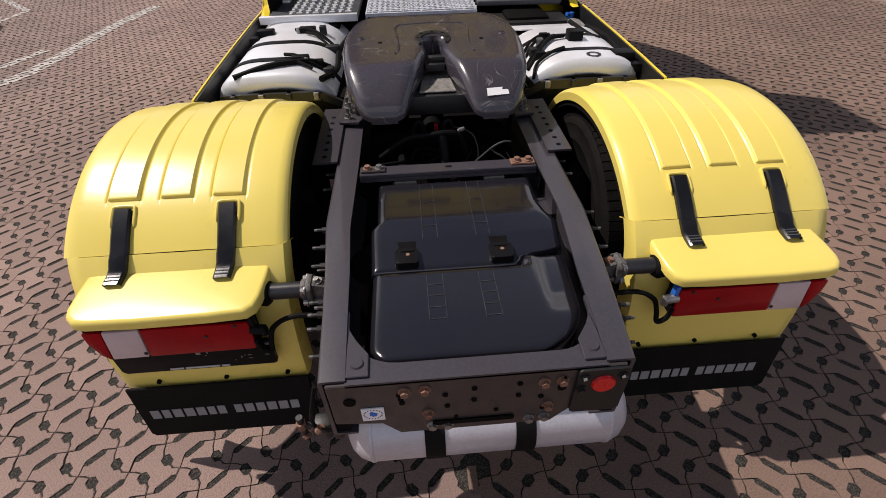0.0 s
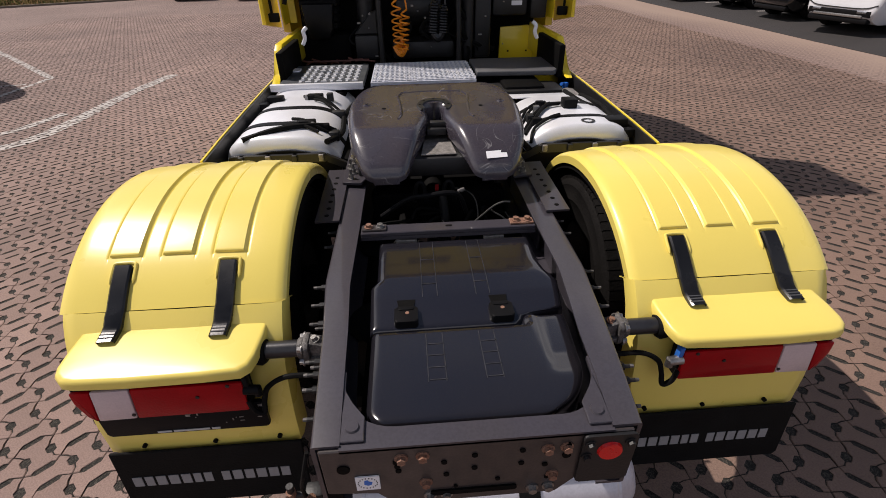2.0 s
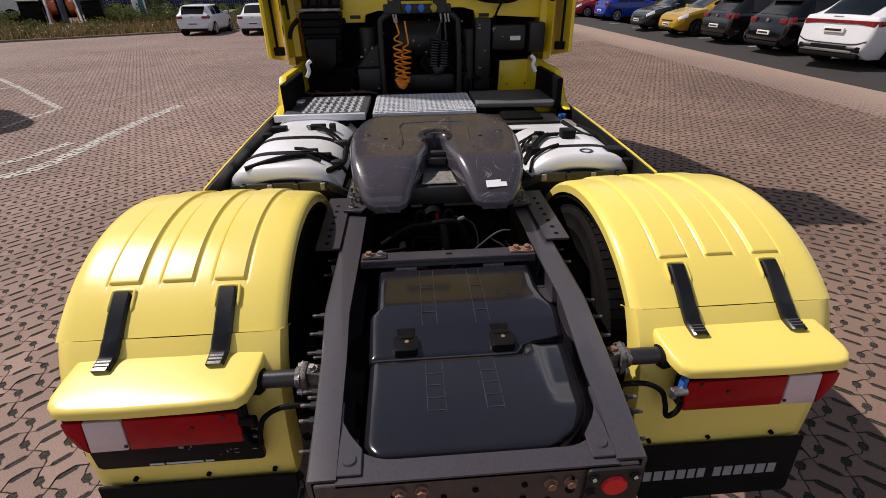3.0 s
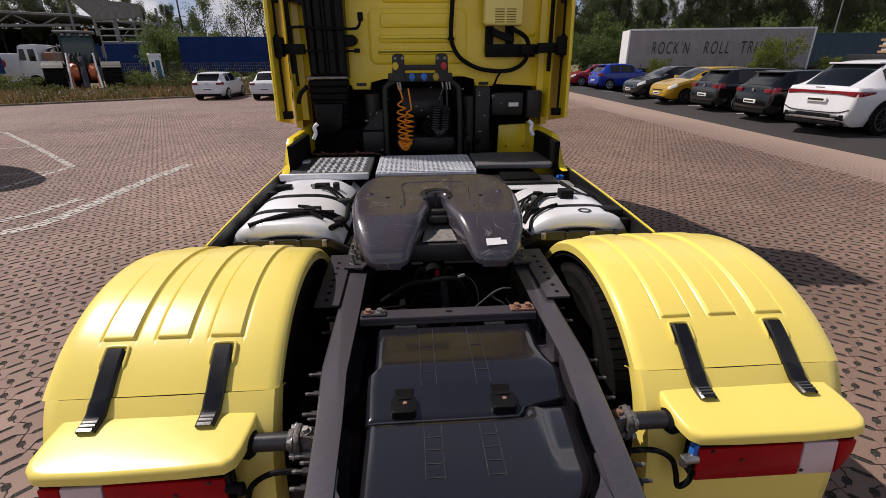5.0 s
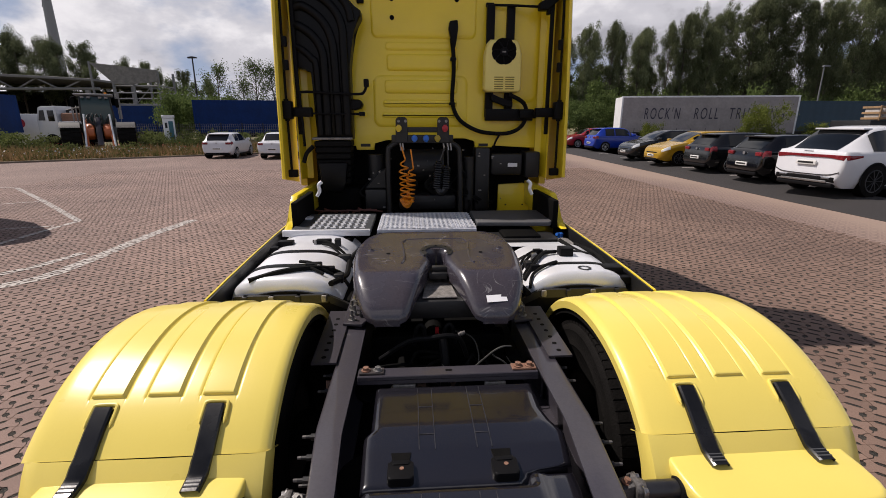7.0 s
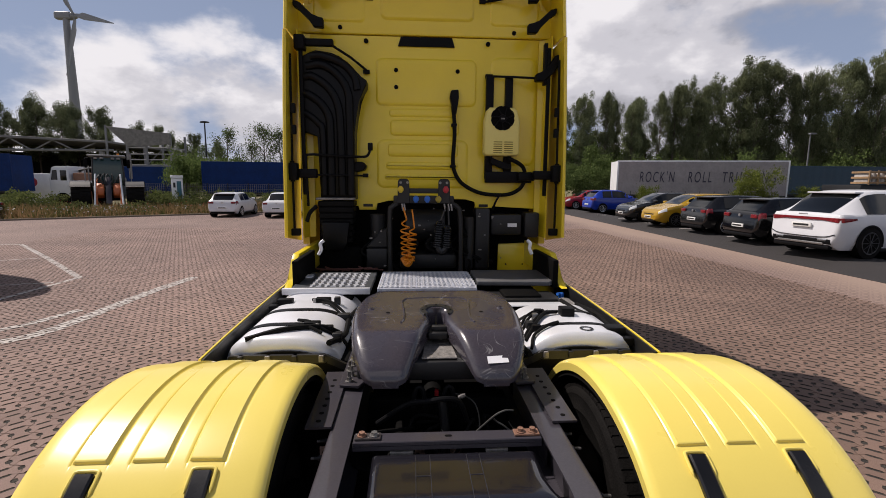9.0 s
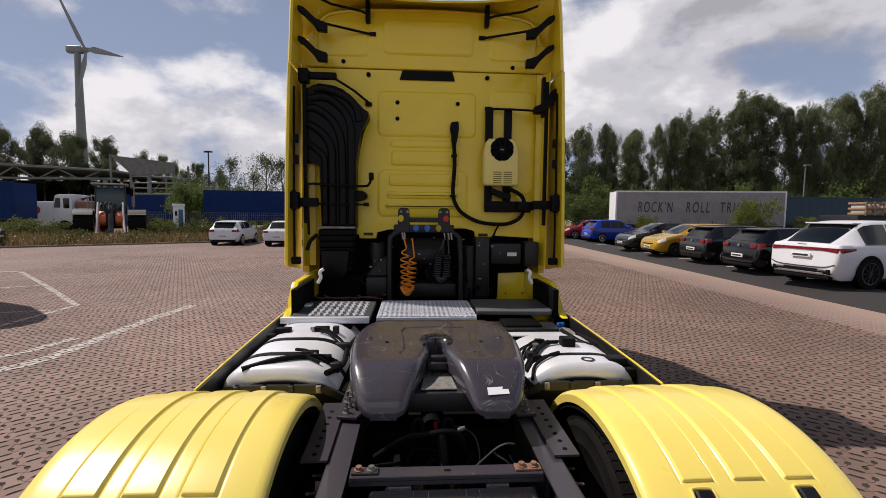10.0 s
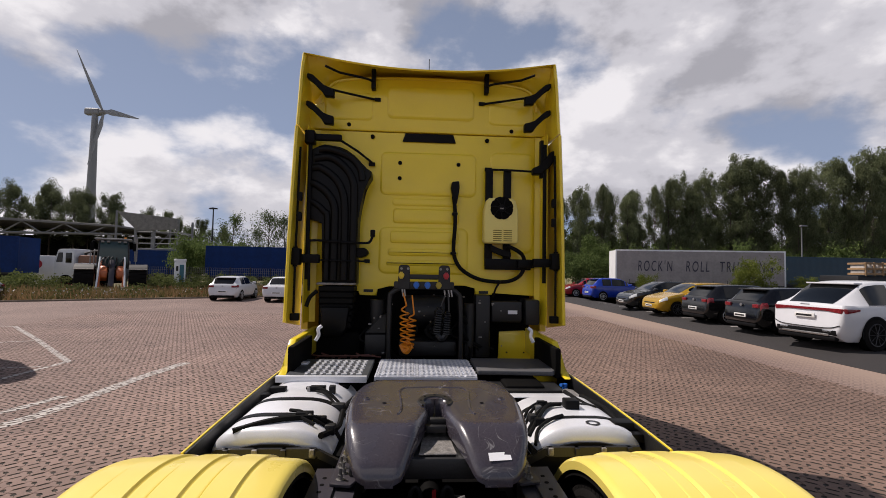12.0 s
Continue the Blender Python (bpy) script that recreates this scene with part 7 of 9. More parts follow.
tagged(new("weeds", me), "green leafy weeds among the dry grass", "weeds", kind="stuff")
n = 420
gx = rg.uniform(-34, -14, n)
gy = np.interp(gx, (-70, -21.1, -13), (-7, 24.95, 30.25)) + 0.6 + np.abs(rg.normal(0, 1.6, n))
me = leaf_mesh("weed_flowers", np.stack([gx, gy, rg.uniform(0.25, 0.6, n)], 1), 0.09, rg, WHITE_MARK)
tagged(new("weed_flowers", me), "small white and red weed flowers", "flowers", kind="stuff")


# red poppies among the grass
rp = random.Random(44)
bm = B()
for k in range(150):
    x, y, z, r = rp.uniform(-29, -10), rp.uniform(29.6, 33.5), rp.uniform(0.35, 0.75), rp.uniform(0.03, 0.055)
    c = bm.verts.new((x, y, z - r * 0.5))
    ring = [bm.verts.new((x + r * math.cos(a), y + r * math.sin(a), z + rp.uniform(-0.01, 0.02))) for a in (math.pi * j / 3 for j in range(6))]
    for j in range(6):
        bm.faces.new((c, ring[j], ring[(j + 1) % 6]))
tagged(part("poppies", bm, M("poppy_red", (0.55, 0.045, 0.02), 0.6, var=0.2, scale=5, bump=0), None), "small red poppies scattered over the verge", "flowers", kind="stuff")


# ---- cars ----
def loft(bm, stations):
    """Rings (lists of points) joined and closed at both ends."""
    skin(bm, stations, close=True)
    bmesh.ops.holes_fill(bm, edges=[e for e in bm.edges if e.is_boundary])
    return bm


TAILS = {  # distance from the tail, share of the height over the belt line (negative: below it, in metres)
    "hatch": ((0.0, -0.52), (0.015, -0.40), (0.04, -0.26), (0.08, -0.10), (0.13, 0.0), (0.22, 0.17), (0.38, 0.52), (0.53, 0.82), (0.66, 0.925), (0.9, 0.965), (1.4, 1.0)),
    "suv": ((0.0, -0.62), (0.03, -0.42), (0.07, -0.22), (0.09, -0.06), (0.12, 0.0), (0.22, 0.05), (0.45, 0.28), (0.80, 0.66), (1.05, 0.90), (1.4, 0.985), (2.0, 1.0)),
    "sedan": ((0.0, -0.42), (0.03, -0.20), (0.07, -0.04), (0.14, 0.02), (0.60, 0.06), (0.80, 0.30), (1.10, 0.74), (1.35, 0.95), (1.7, 1.0), (2.0, 1.0)),
}


CAR_RED = M("dark_red_lens", (0.20, 0.004, 0.010), 0.25, var=0.2, scale=12, bump=0, coat=0.3)


def car(name, label, paint, at, turn, L=4.2, W=1.78, H=1.46, wb=2.58, tail="hatch", belt=0.93, r=0.315, cat="car", light="corner", rims=None):
    """A parked car, nose towards its local +x."""
    t = empty(name, label, cat, at, turn, "parked cars")
    h, w, cabin = L / 2, W / 2, H - belt
    prof = [(-h + d, belt + (f if f < 0 else f * cabin)) for d, f in TAILS[tail]]
    prof += [(h - 2.05, H - 0.01), (h - 1.85, H - 0.05), (h - 1.55, belt + 0.62 * cabin), (h - 1.15, belt + 0.12 * cabin), (h - 1.0, belt - 0.0), (h - 0.6, belt - 0.09), (h - 0.3, belt - 0.17), (h - 0.12, belt - 0.27), (h - 0.04, belt - 0.38), (h, belt - 0.50)]
    px, pz = [p[0] for p in prof], [p[1] for p in prof]

    def half_w(x):
        return w * float(np.interp(x, (-h, -h + 0.03, -h + 0.1, -h + 0.3, -h + 0.8, h - 1.2, h - 0.6, h - 0.3, h - 0.12, h - 0.03, h), (0.80, 0.87, 0.93, 0.975, 1.0, 1.0, 0.985, 0.94, 0.86, 0.76, 0.68)))

    def half(x, grow=0.0):
        ww, top = half_w(x), float(np.interp(x, px, pz))
        zb = min(top, belt + 0.0)
        sill = float(np.interp(x, (-h, -h + 0.25, h - 0.3, h), (0.36, 0.21, 0.20, 0.30)))
        sill = min(sill, zb - 0.10)
        c = top - zb
        q = min(1.0, c / (cabin * 0.6))
        nar = 0.87 if tail == "suv" else 0.95
        m = (sill + zb) / 2
        pts = [(ww * 0.86, sill), (ww * 0.965, sill + (m - sill) * 0.35), (ww, m), (ww * 0.992, zb - (zb - m) * 0.45), (ww * 0.975, zb - (zb - m) * 0.16), (ww * (0.935 + 0.005 * q), zb - 0.004),
               (ww * (0.90 + 0.025 * q), zb + 0.03 * c), (ww * 0.80 * nar, zb + 0.84 * c), (ww * (0.70 + 0.04 * q) * nar, zb + 0.945 * c), (ww * (0.60 + 0.03 * q) * nar, zb + 0.982 * c), (ww * 0.3, zb + c + 0.004), (0.0, zb + c + 0.008)]
        if grow:
            pts = [(y + grow * (1 if y > 0.01 else 0), z + (grow if k > 6 else 0)) for k, (y, z) in enumerate(pts)]
        return pts

    def ring(x, grow=0.0):
        p = [(x, y, z) for y, z in half(x, grow)]
        return p + [(x, -y, z) for x, y, z in p[-2::-1]]

    xs = sorted(set([-h, -h + 0.015, -h + 0.04, -h + 0.07, -h + 0.10, -h + 0.14, -h + 0.2, -h + 0.28, -h + 0.38, h - 0.3, h - 0.2, h - 0.12, h - 0.06, h - 0.02, h] + list(np.linspace(-h + 0.5, h - 0.4, 26))))
    bm = loft(B(), [ring(x) for x in xs])
    body = part("body", bm, paint, t, "", 42)

    def glass(nm, x0, x1, k0, k1, s, n=10, g=0.006, m=GLASS, lb="dark glass"):
        rows = []
        for x in np.linspace(x0, x1, n):
            p = half(x, g)
            rows.append([(x - (0.006 if x < -h + 1.6 else -0.004) * (k0 > 8), s * p[k][0], p[k][1]) for k in range(k0, k1 + 1)])
        return part(nm, skin(B(), rows), m, t, lb, 60)

    back, frontw = {"hatch": (-h + 0.17, -h + 0.55), "suv": (-h + 0.20, -h + 1.02), "sedan": (-h + 0.66, -h + 1.22)}[tail], (h - 1.82, h - 1.06)
    def screen(nm, x0, x1, lb):
        rows = []
        sg = -1 if x0 < 0 else 1
        for x in np.linspace(x0, x1, 8):
            p = half(x)
            pts = [(x + sg * 0.008, p[k][0] * 0.98, p[k][1] + 0.006) for k in (8, 9, 10, 11)]
            rows.append(pts + [(a, -b, c) for a, b, c in pts[-2::-1]])
        return part(nm, skin(B(), rows), GLASS, t, lb, 60)
    screen("rear_window", *back, "dark rear window")
    screen("windscreen", *frontw, "dark windscreen")
    side0 = {"hatch": -h + 0.74, "suv": -h + 0.85, "sedan": -h + 1.10}[tail]
    cuts = (side0, -0.28 * wb + 0.10, 0.16 * wb, h - 1.42)
    for s in SIDES:
        for a, b in zip(cuts, cuts[1:]):
            glass("side_window", a + 0.03, b - 0.03, 6, 7, s)
        rows = [[(x, s * (half(x)[5][0] + 0.006), half(x)[5][1] + dz) for dz in (0.0, 0.014)] for x in np.linspace(cuts[0], cuts[-1], 14)]
        part("window_trim", skin(B(), rows, 0.003), BLACK_PLASTIC, t)
        # lamps follow the body's corners
        if light == "corner":
            rows = [[(x - 0.008, s * (p[k][0] + 0.006), p[k][1]) for k in (3, 4, 5)] for x in np.linspace(-h + 0.075, -h + 0.30, 6) for p in [half(x)]]
            part("tail_light", skin(B(), rows, 0.004), CAR_RED, t, "red tail light")
            bm = box(B(), -h + 0.03, -h + 0.10, s * w * 0.56, s * w * 0.86, belt - 0.17, belt - 0.05, 0.02)
            part("tail_light_inner", bm, CAR_RED, t, "red tail light")
        rows = [[(x + 0.006, s * (p[k][0] + 0.006), p[k][1]) for k in (3, 4, 5)] for x in np.linspace(h - 0.42, h - 0.09, 6) for p in [half(x)]]
        part("headlight", skin(B(), rows, 0.004), LENS_WHITE, t, "clear headlight")
        bm = box(B(), h - 1.40, h - 1.24, s * (w - 0.05), s * (w + 0.16), belt - 0.0, belt + 0.13, 0.04)
        part("mirror", bm, paint, t)
        for dx in (-0.22 * wb, 0.20 * wb):
            part("door_handle", box(B(), dx - 0.09, dx + 0.09, s * w * 0.985, s * (w + 0.012), belt - 0.20, belt - 0.17, 0.008), paint, t)
        bm = box(B(), -wb / 2 + r, wb / 2 - r, s * w * 0.90, s * (w * 0.985), 0.17, 0.26, 0.02)
        part("sill", bm, BLACK_PLASTIC, t)
        for dx in (-wb / 2, wb / 2):
            wh = new("wheel")
            wh.parent = t
            wh.matrix_basis = pose(dx, s * (half_w(dx) - 0.10), r)
            bm = cyl(B(), (0, -0.11, 0), (0, 0.11, 0), r, seg=32, bevel=0.03)
            part("tyre", bm, TYRE, wh)
            part("rim_back", cyl(B(), (0, s * 0.10, 0), (0, s * 0.116, 0), r * 0.70, seg=24), DARK, wh)
            bm = B()
            rim = [[(q * math.cos(a), s * yy, q * math.sin(a)) for a in (2 * math.pi * k / 24 for k in range(25))] for q, yy in ((r * 0.64, 0.121), (r * 0.70, 0.124), (r * 0.72, 0.115))]
            skin(bm, rim)
            for k in range(10):
                a = 2 * math.pi * k / 10
                tube(bm, [(0, s * 0.119, 0), (r * 0.67 * math.cos(a), s * 0.122, r * 0.67 * math.sin(a))], 0.011, 5, smooth=False)
            part("rim", bm, rims or CHROME, wh)
            bm = B()
            rows = []
            for q in (r + 0.015, r + 0.05):
                rows.append([(dx + q * math.cos(a), s * (half_w(dx) + 0.004), r + 0.015 + q * math.sin(a)) for a in (math.pi * (k - 2) / 24 for k in range(29))])
            skin(bm, rows)
            part("arch_lip", bm, BLACK_PLASTIC if cat == "suv" else paint, t)
            bm = cyl(B(), (dx, s * (w - 0.24), r + 0.015), (dx, s * (half_w(dx) + 0.003), r + 0.015), r + 0.02, seg=30)
            part("wheel_arch", bm, DARK, t)
    if light == "bar":
        rows = []
        for u in np.linspace(-1, 1, 25):
            k, sg = abs(u), 1 if u > 0 else -1
            if k < 0.8:
                x, y = -h + 0.055 + 0.02 * k, u / 0.8 * half_w(-h + 0.1) * 0.99
            else:
                x = -h + 0.08 + 0.42 * (k - 0.8) / 0.2
                y = sg * (half_w(x) + 0.022)
            tall = 0.055 if k < 0.45 else 0.055 + 0.05 * min(1, (k - 0.45) / 0.3) if k < 0.8 else 0.105 * (1 - 0.8 * (k - 0.8) / 0.2)
            rows.append([(x + 0.01, y, belt - 0.085), (x - 0.008, y, belt - 0.095), (x - 0.008, y, belt - 0.095 - tall), (x + 0.01, y, belt - 0.105 - tall)])
        part("light_bar", skin(B(), rows, 0.006), CAR_RED, t, "full-width red light bar")
        part("bumper_trim", box(B(), -h - 0.012, -h + 0.14, -w * 0.80, w * 0.80, 0.36, 0.50, 0.03), BLACK_PLASTIC, t)
        part("skid_plate", box(B(), -h - 0.02, -h + 0.10, -w * 0.62, w * 0.62, 0.34, 0.40, 0.012), STEEL, t)
        for s in SIDES:
            part("exhaust_trim", box(B(), -h - 0.012, -h + 0.06, s * w * 0.45, s * w * 0.70, 0.42, 0.50, 0.02), CHROME, t)
        bm = tube(B(), [(-h + 0.02, -w * 0.86, 0.62), (-h - 0.008, -w * 0.6, 0.545), (-h - 0.01, 0, 0.53), (-h - 0.008, w * 0.6, 0.545), (-h + 0.02, w * 0.86, 0.62)], 0.012, 6)
        part("bumper_line", bm, DARK_METAL, t)
    bm = box(B(), -h - 0.005, -h + 0.16, -w * 0.76, w * 0.76, 0.22, 0.34, 0.04)
    part("rear_apron", bm, BLACK_PLASTIC, t)
    bm = box(B(), h - 0.16, h + 0.006, -w * 0.58, w * 0.58, 0.22, 0.34, 0.03)
    part("front_apron", bm, BLACK_PLASTIC, t)
    part("grille", box(B(), h - 0.10, h - 0.012, -w * 0.50, w * 0.50, belt - 0.46, belt - 0.40, 0.02), BLACK_PLASTIC, t)
    part("badge", cyl(B(), (-h + 0.03, 0, belt - 0.10), (-h + 0.045, 0, belt - 0.10), 0.05, seg=16) if light != "bar" else box(B(), -h + 0.02, -h + 0.032, -0.12, 0.12, belt - 0.03, belt + 0.0, 0.004), CHROME, t)
    if tail != "sedan":
        x0, zt = back[1] - 0.05, float(np.interp(back[1], px, pz))
        part("roof_spoiler", box(B(), x0 - 0.13, x0 + 0.16, -w * 0.62, w * 0.62, zt - 0.02, zt + 0.022, 0.014), paint, t)
    zp = belt - 0.30 if light == "bar" else 0.56
    part("number_plate", box(B(), -h - 0.012, -h + 0.03, -0.26, 0.26, zp - 0.055, zp + 0.055, 0.004), PLATE, t, "white number plate")
    part("plate_print", box(B(), -h - 0.0145, -h - 0.0125, -0.20, 0.22, zp - 0.025, zp + 0.025), DARK_METAL, t)
    part("front_plate", box(B(), h - 0.01, h + 0.022, -0.26, 0.26, 0.38, 0.48, 0.004), PLATE, t, "white number plate")
    part("front_plate_print", box(B(), h + 0.0225, h + 0.0245, -0.20, 0.22, 0.405, 0.455), DARK_METAL, t)
    return t


def paint(name, c, rough=0.22, metal=0.0):
    return M(name, c, rough, metal, var=0.06, scale=3, bump=0.0, coat=0.3)


W_PAINT = paint("white_car_paint", (0.62, 0.63, 0.66))
GLASS.node_tree.nodes["Principled BSDF"].inputs["Specular IOR Level"].default_value = 0.40
GLASS.node_tree.nodes["Principled BSDF"].inputs["Coat Weight"].default_value = 0.0
BLACK_P, GREY_P, DGREY_P = paint("black_car_paint", (0.004, 0.004, 0.005), 0.12), paint("anthracite_paint", (0.008, 0.008, 0.009), 0.14), paint("dark_grey_paint_car", (0.012, 0.013, 0.015), 0.16)
DARK_RIM = M("dark_rim", (0.06, 0.06, 0.065), 0.35, 0.6, var=0.2, scale=20, bump=0)


def bay(x, y):
    return (-0.13 + (x + 0.13) * 0.90, y * 0.90, RZ)


car("suv", "white coupe-shaped sport utility car parked tail-out", W_PAINT, (12.70, 11.99, RZ), 9, 4.99, 2.0, 1.74, 2.99, "suv", 1.12, r=0.40, cat="suv", light="bar", rims=DARK_RIM)
car("car", "glossy black hatchback parked tail-out on asphalt", BLACK_P, bay(14.0, 15.95), 0, 4.2, 1.78, 1.47, 2.6, "hatch", 0.99, rims=DARK_RIM)
car("car", "dark grey hatchback parked tail-out on asphalt", GREY_P, bay(14.3, 19.2), 0, 4.26, 1.79, 1.47, 2.62, "hatch", 0.98)
car("car", "golden yellow hatchback parked nose-out on asphalt", paint("gold_paint", (0.46, 0.27, 0.014), 0.22, 0.35), bay(14.15, 22.6), 180, 4.26, 1.79, 1.47, 2.62, "hatch", 0.98, rims=DARK_RIM)
car("car", "dark grey hatchback parked nose-out on asphalt", DGREY_P, bay(14.3, 25.9), 180, 4.36, 1.82, 1.47, 2.65, "hatch", 0.98, rims=DARK_RIM)
car("car", "bright blue hatchback parked tail-out on asphalt", paint("blue_car_paint", (0.010, 0.035, 0.30)), bay(15.1, 34.0), 4, 4.0, 1.68, 1.52, 2.46, "hatch", 1.01)
car("car", "dark red car parked beside a blue car", paint("red_car_paint", (0.26, 0.012, 0.02)), bay(15.0, 39.0), 180, 4.2, 1.7, 1.45, 2.5, "hatch", 0.97)
car("car", "white hatchback parked by the verge", W_PAINT, (-11.25, 29.65, 0.0), 91, 4.06, 1.76, 1.45, 2.56, "hatch", 0.97)
car("car", "white saloon car parked by the verge", W_PAINT, (-7.95, 29.3, 0.0), 90, 4.6, 1.76, 1.46, 2.6, "sedan", 0.95)
car("car", "black car standing near the verge", BLACK_P, (-23.9, 25.0, 0.0), 205, 4.3, 1.78, 1.35, 2.6, "hatch", 0.9)

# ---- long grey trailer with lettering ----
GREY_TARP = M("grey_tarpaulin", (0.37, 0.335, 0.325), 0.6, var=0.2, scale=1.2, bump=0.15, bscale=6)
WHITE_PANEL = M("white_panel", (0.78, 0.79, 0.80), 0.5, var=0.1, scale=2, bump=0.05)
BLUE_TARP = M("blue_tarpaulin", (0.004, 0.028, 0.135), 0.6, var=0.25, scale=1.5, bump=0.15, bscale=7)
TEAL_TARP = M("dark_teal_tarpaulin", (0.02, 0.055, 0.085), 0.55, var=0.2, scale=1.5, bump=0.1, bscale=7)
BLUE_TARP.node_tree.nodes["Principled BSDF"].inputs["Specular IOR Level"].default_value = 0.15
LETTER = M("dark_lettering", (0.045, 0.040, 0.065), 0.6, var=0.1, bump=0)


def trailer(name, label, a, b, depth, z0, z1, skin_mat, end_mat, seams=10):
    a, b = Vector((*a, 0)), Vector((*b, 0))
    d = b - a
    t = empty(name, label, "trailer", a, math.degrees(math.atan2(d.y, d.x)))
    L = d.length
    bm = B()
    rows = []
    nseg = seams * 6
    for k in range(nseg + 1):
        x = L * k / nseg
        bulge = 0.012 * math.sin(k * 1.7) + 0.008 * math.sin(k * 0.6)
        rows.append([(x, -0.01 + bulge * 0.3, z0 + 0.45), (x, bulge, (z0 + z1) / 2), (x, -0.005 + bulge * 0.4, z1 - 0.10)])
    skin(bm, rows, 0.01)
    part("tarpaulin", bm, skin_mat, t)
    part("body", box(B(), 0.01, L - 0.01, 0.03, depth, z0 + 0.4, z1 - 0.04), end_mat, t)
    bm = box(B(), 0, L, -0.02, 0.06, z1 - 0.12, z1, 0.01)
    part("roof_rail", bm, end_mat if end_mat is WHITE_PANEL else skin_mat, t)
    part("side_rail", box(B(), 0, L, -0.02, 0.08, z0 + 0.3, z0 + 0.46, 0.01), DARK_METAL, t)
    for k in range(seams + 1):
        part("strap", box(B(), L * k / seams - 0.02, L * k / seams + 0.02, -0.028, -0.018, z0 + 0.42, z0 + 0.75), DARK_METAL, t)
    for x in (0.0, L):
        part("corner_post", box(B(), x - 0.06, x + 0.06, -0.03, 0.08, z0 + 0.3, z1, 0.01), end_mat, t)
    for x in (L * 0.66, L * 0.76, L * 0.86):
        for y in (0.16, depth - 0.16):
            w_ = cyl(B(), (x, y - 0.14, 0.5), (x, y + 0.14, 0.5), 0.5, seg=28, bevel=0.04)
            part("wheel", w_, TYRE, t)
    part("chassis", box(B(), 0.4, L - 0.2, depth * 0.3, depth * 0.7, 0.85, z0 + 0.42), DARK_METAL, t)
    for y in (0.5, depth - 0.5):
        part("support_leg", box(B(), L * 0.2, L * 0.2 + 0.14, y - 0.07, y + 0.07, 0.0, z0 + 0.4, 0.01), DARK_METAL, t)
    return t, L


tr_grey, TL = trailer("trailer", "long grey curtain-sided trailer with dark lettering", (16.75, 37.35), (29.5, 34.9), 2.5, 0.85, 4.06, GREY_TARP, WHITE_PANEL, 12)


def lettering(text, parent, x, z, size, m):
    cu = bpy.data.curves.new("lettering", "FONT")
    cu.body, cu.size, cu.extrude, cu.align_x, cu.space_character = text, size, 0.004, "LEFT", 1.32
    cu.shear = 0.12
    tmp = bpy.data.objects.new("tmp_text", cu)
    scene.collection.objects.link(tmp)
    dg = bpy.context.evaluated_depsgraph_get()
    me = bpy.data.meshes.new_from_object(tmp.evaluated_get(dg))
    bpy.data.objects.remove(tmp)
    me.materials.clear()
    me.materials.append(m)
    ob = new("lettering", me)
    ob.parent = parent
    ob.matrix_basis = pose(x, -0.034, z, 90, 0, 0)
    wide = max(v.co.x for v in me.vertices)
    return ob, wide


for word, x0, x1 in (("ROCK'N", 1.7, 4.45), ("ROLL", 5.45, 7.3), ("TRUCKING", 8.05, 12.1)):
    lt, wide = lettering(word, tr_grey, x0, 2.32, 1.22, LETTER)
    lt.scale = ((x1 - x0) / wide, 1.0, 1.0)
    tagged(lt, "dark printed capitals on the tarpaulin")
trailer("trailer", "dark blue curtain-sided trailer behind the verge", (-17.6, 40), (-6.0, 40.6), 2.5, 0.75, 3.77, BLUE_TARP, BLUE_TARP)
trailer("trailer", "blue curtain-sided trailer beside the hall", (-39.5, 35.0), (-29.6, 36.2), 2.5, 0.85, 4.02, BLUE_TARP, BLUE_TARP)
trailer("trailer", "dark teal curtain-sided trailer behind parked cars", (33.0, 40.0), (44.5, 40.0), 2.5, 0.9, 3.90, TEAL_TARP, TEAL_TARP)
trailer("trailer", "blue trailer below the steel canopy", (-30.5, 49.4), (-24.6, 49.4), 2.5, 0.7, 3.6, BLUE_TARP, BLUE_TARP, 5)

# crates with pale sacks on a flat wagon
WOOD = M("pale_wood", (0.40, 0.25, 0.13), 0.8, var=0.3, scale=6, bump=0.2)
SACK = M("pale_sacks", (0.50, 0.46, 0.42), 0.8, var=0.2, scale=3, bump=0.3, bscale=15)
flat = empty("flat_wagon", "flat wagon with dark bed behind the parked cars", "trailer", (26.5, 24.9, 0.0))
part("bed", box(B(), -2.3, 4.5, -1.2, 1.2, 1.25, 2.15, 0.02), DARK_METAL, flat)
for x in (-1.8, -0.8, 3.0):
    part("wheel", cyl(B(), (x, -1.15, 0.5), (x, -0.85, 0.5), 0.5, seg=24, bevel=0.04), TYRE, flat)
    part("wheel", cyl(B(), (x, 0.85, 0.5), (x, 1.15, 0.5), 0.5, seg=24, bevel=0.04), TYRE, flat)
crate = empty("crate", "slatted wooden crate filled with pale sacks", "crate", (24.95, 24.0, 2.15), 0, "crates on the wagon")
for z in (0.05, 0.33, 0.62):
    for y in (-0.5, 0.5):
        part("slat", box(B(), -0.55, 0.55, y - 0.02, y + 0.02, z, z + 0.11, 0.004, 1), WOOD, crate)
    for x in (-0.54, 0.54):
        part("slat", box(B(), x - 0.02, x + 0.02, -0.48, 0.48, z, z + 0.11, 0.004, 1), WOOD, crate)
for x in (-0.5, 0.0, 0.5):
    part("post", box(B(), x - 0.04, x + 0.04, -0.53, -0.47, 0, 0.76, 0.004, 1), WOOD, crate)
for k in range(4):
    bm = box(B(), -0.5 + 0.25 * k, -0.27 + 0.25 * k, -0.44, 0.44, 0.03, 0.64 + 0.06 * (k % 2), 0.09, 3)
    part("sack", bm, SACK, crate)
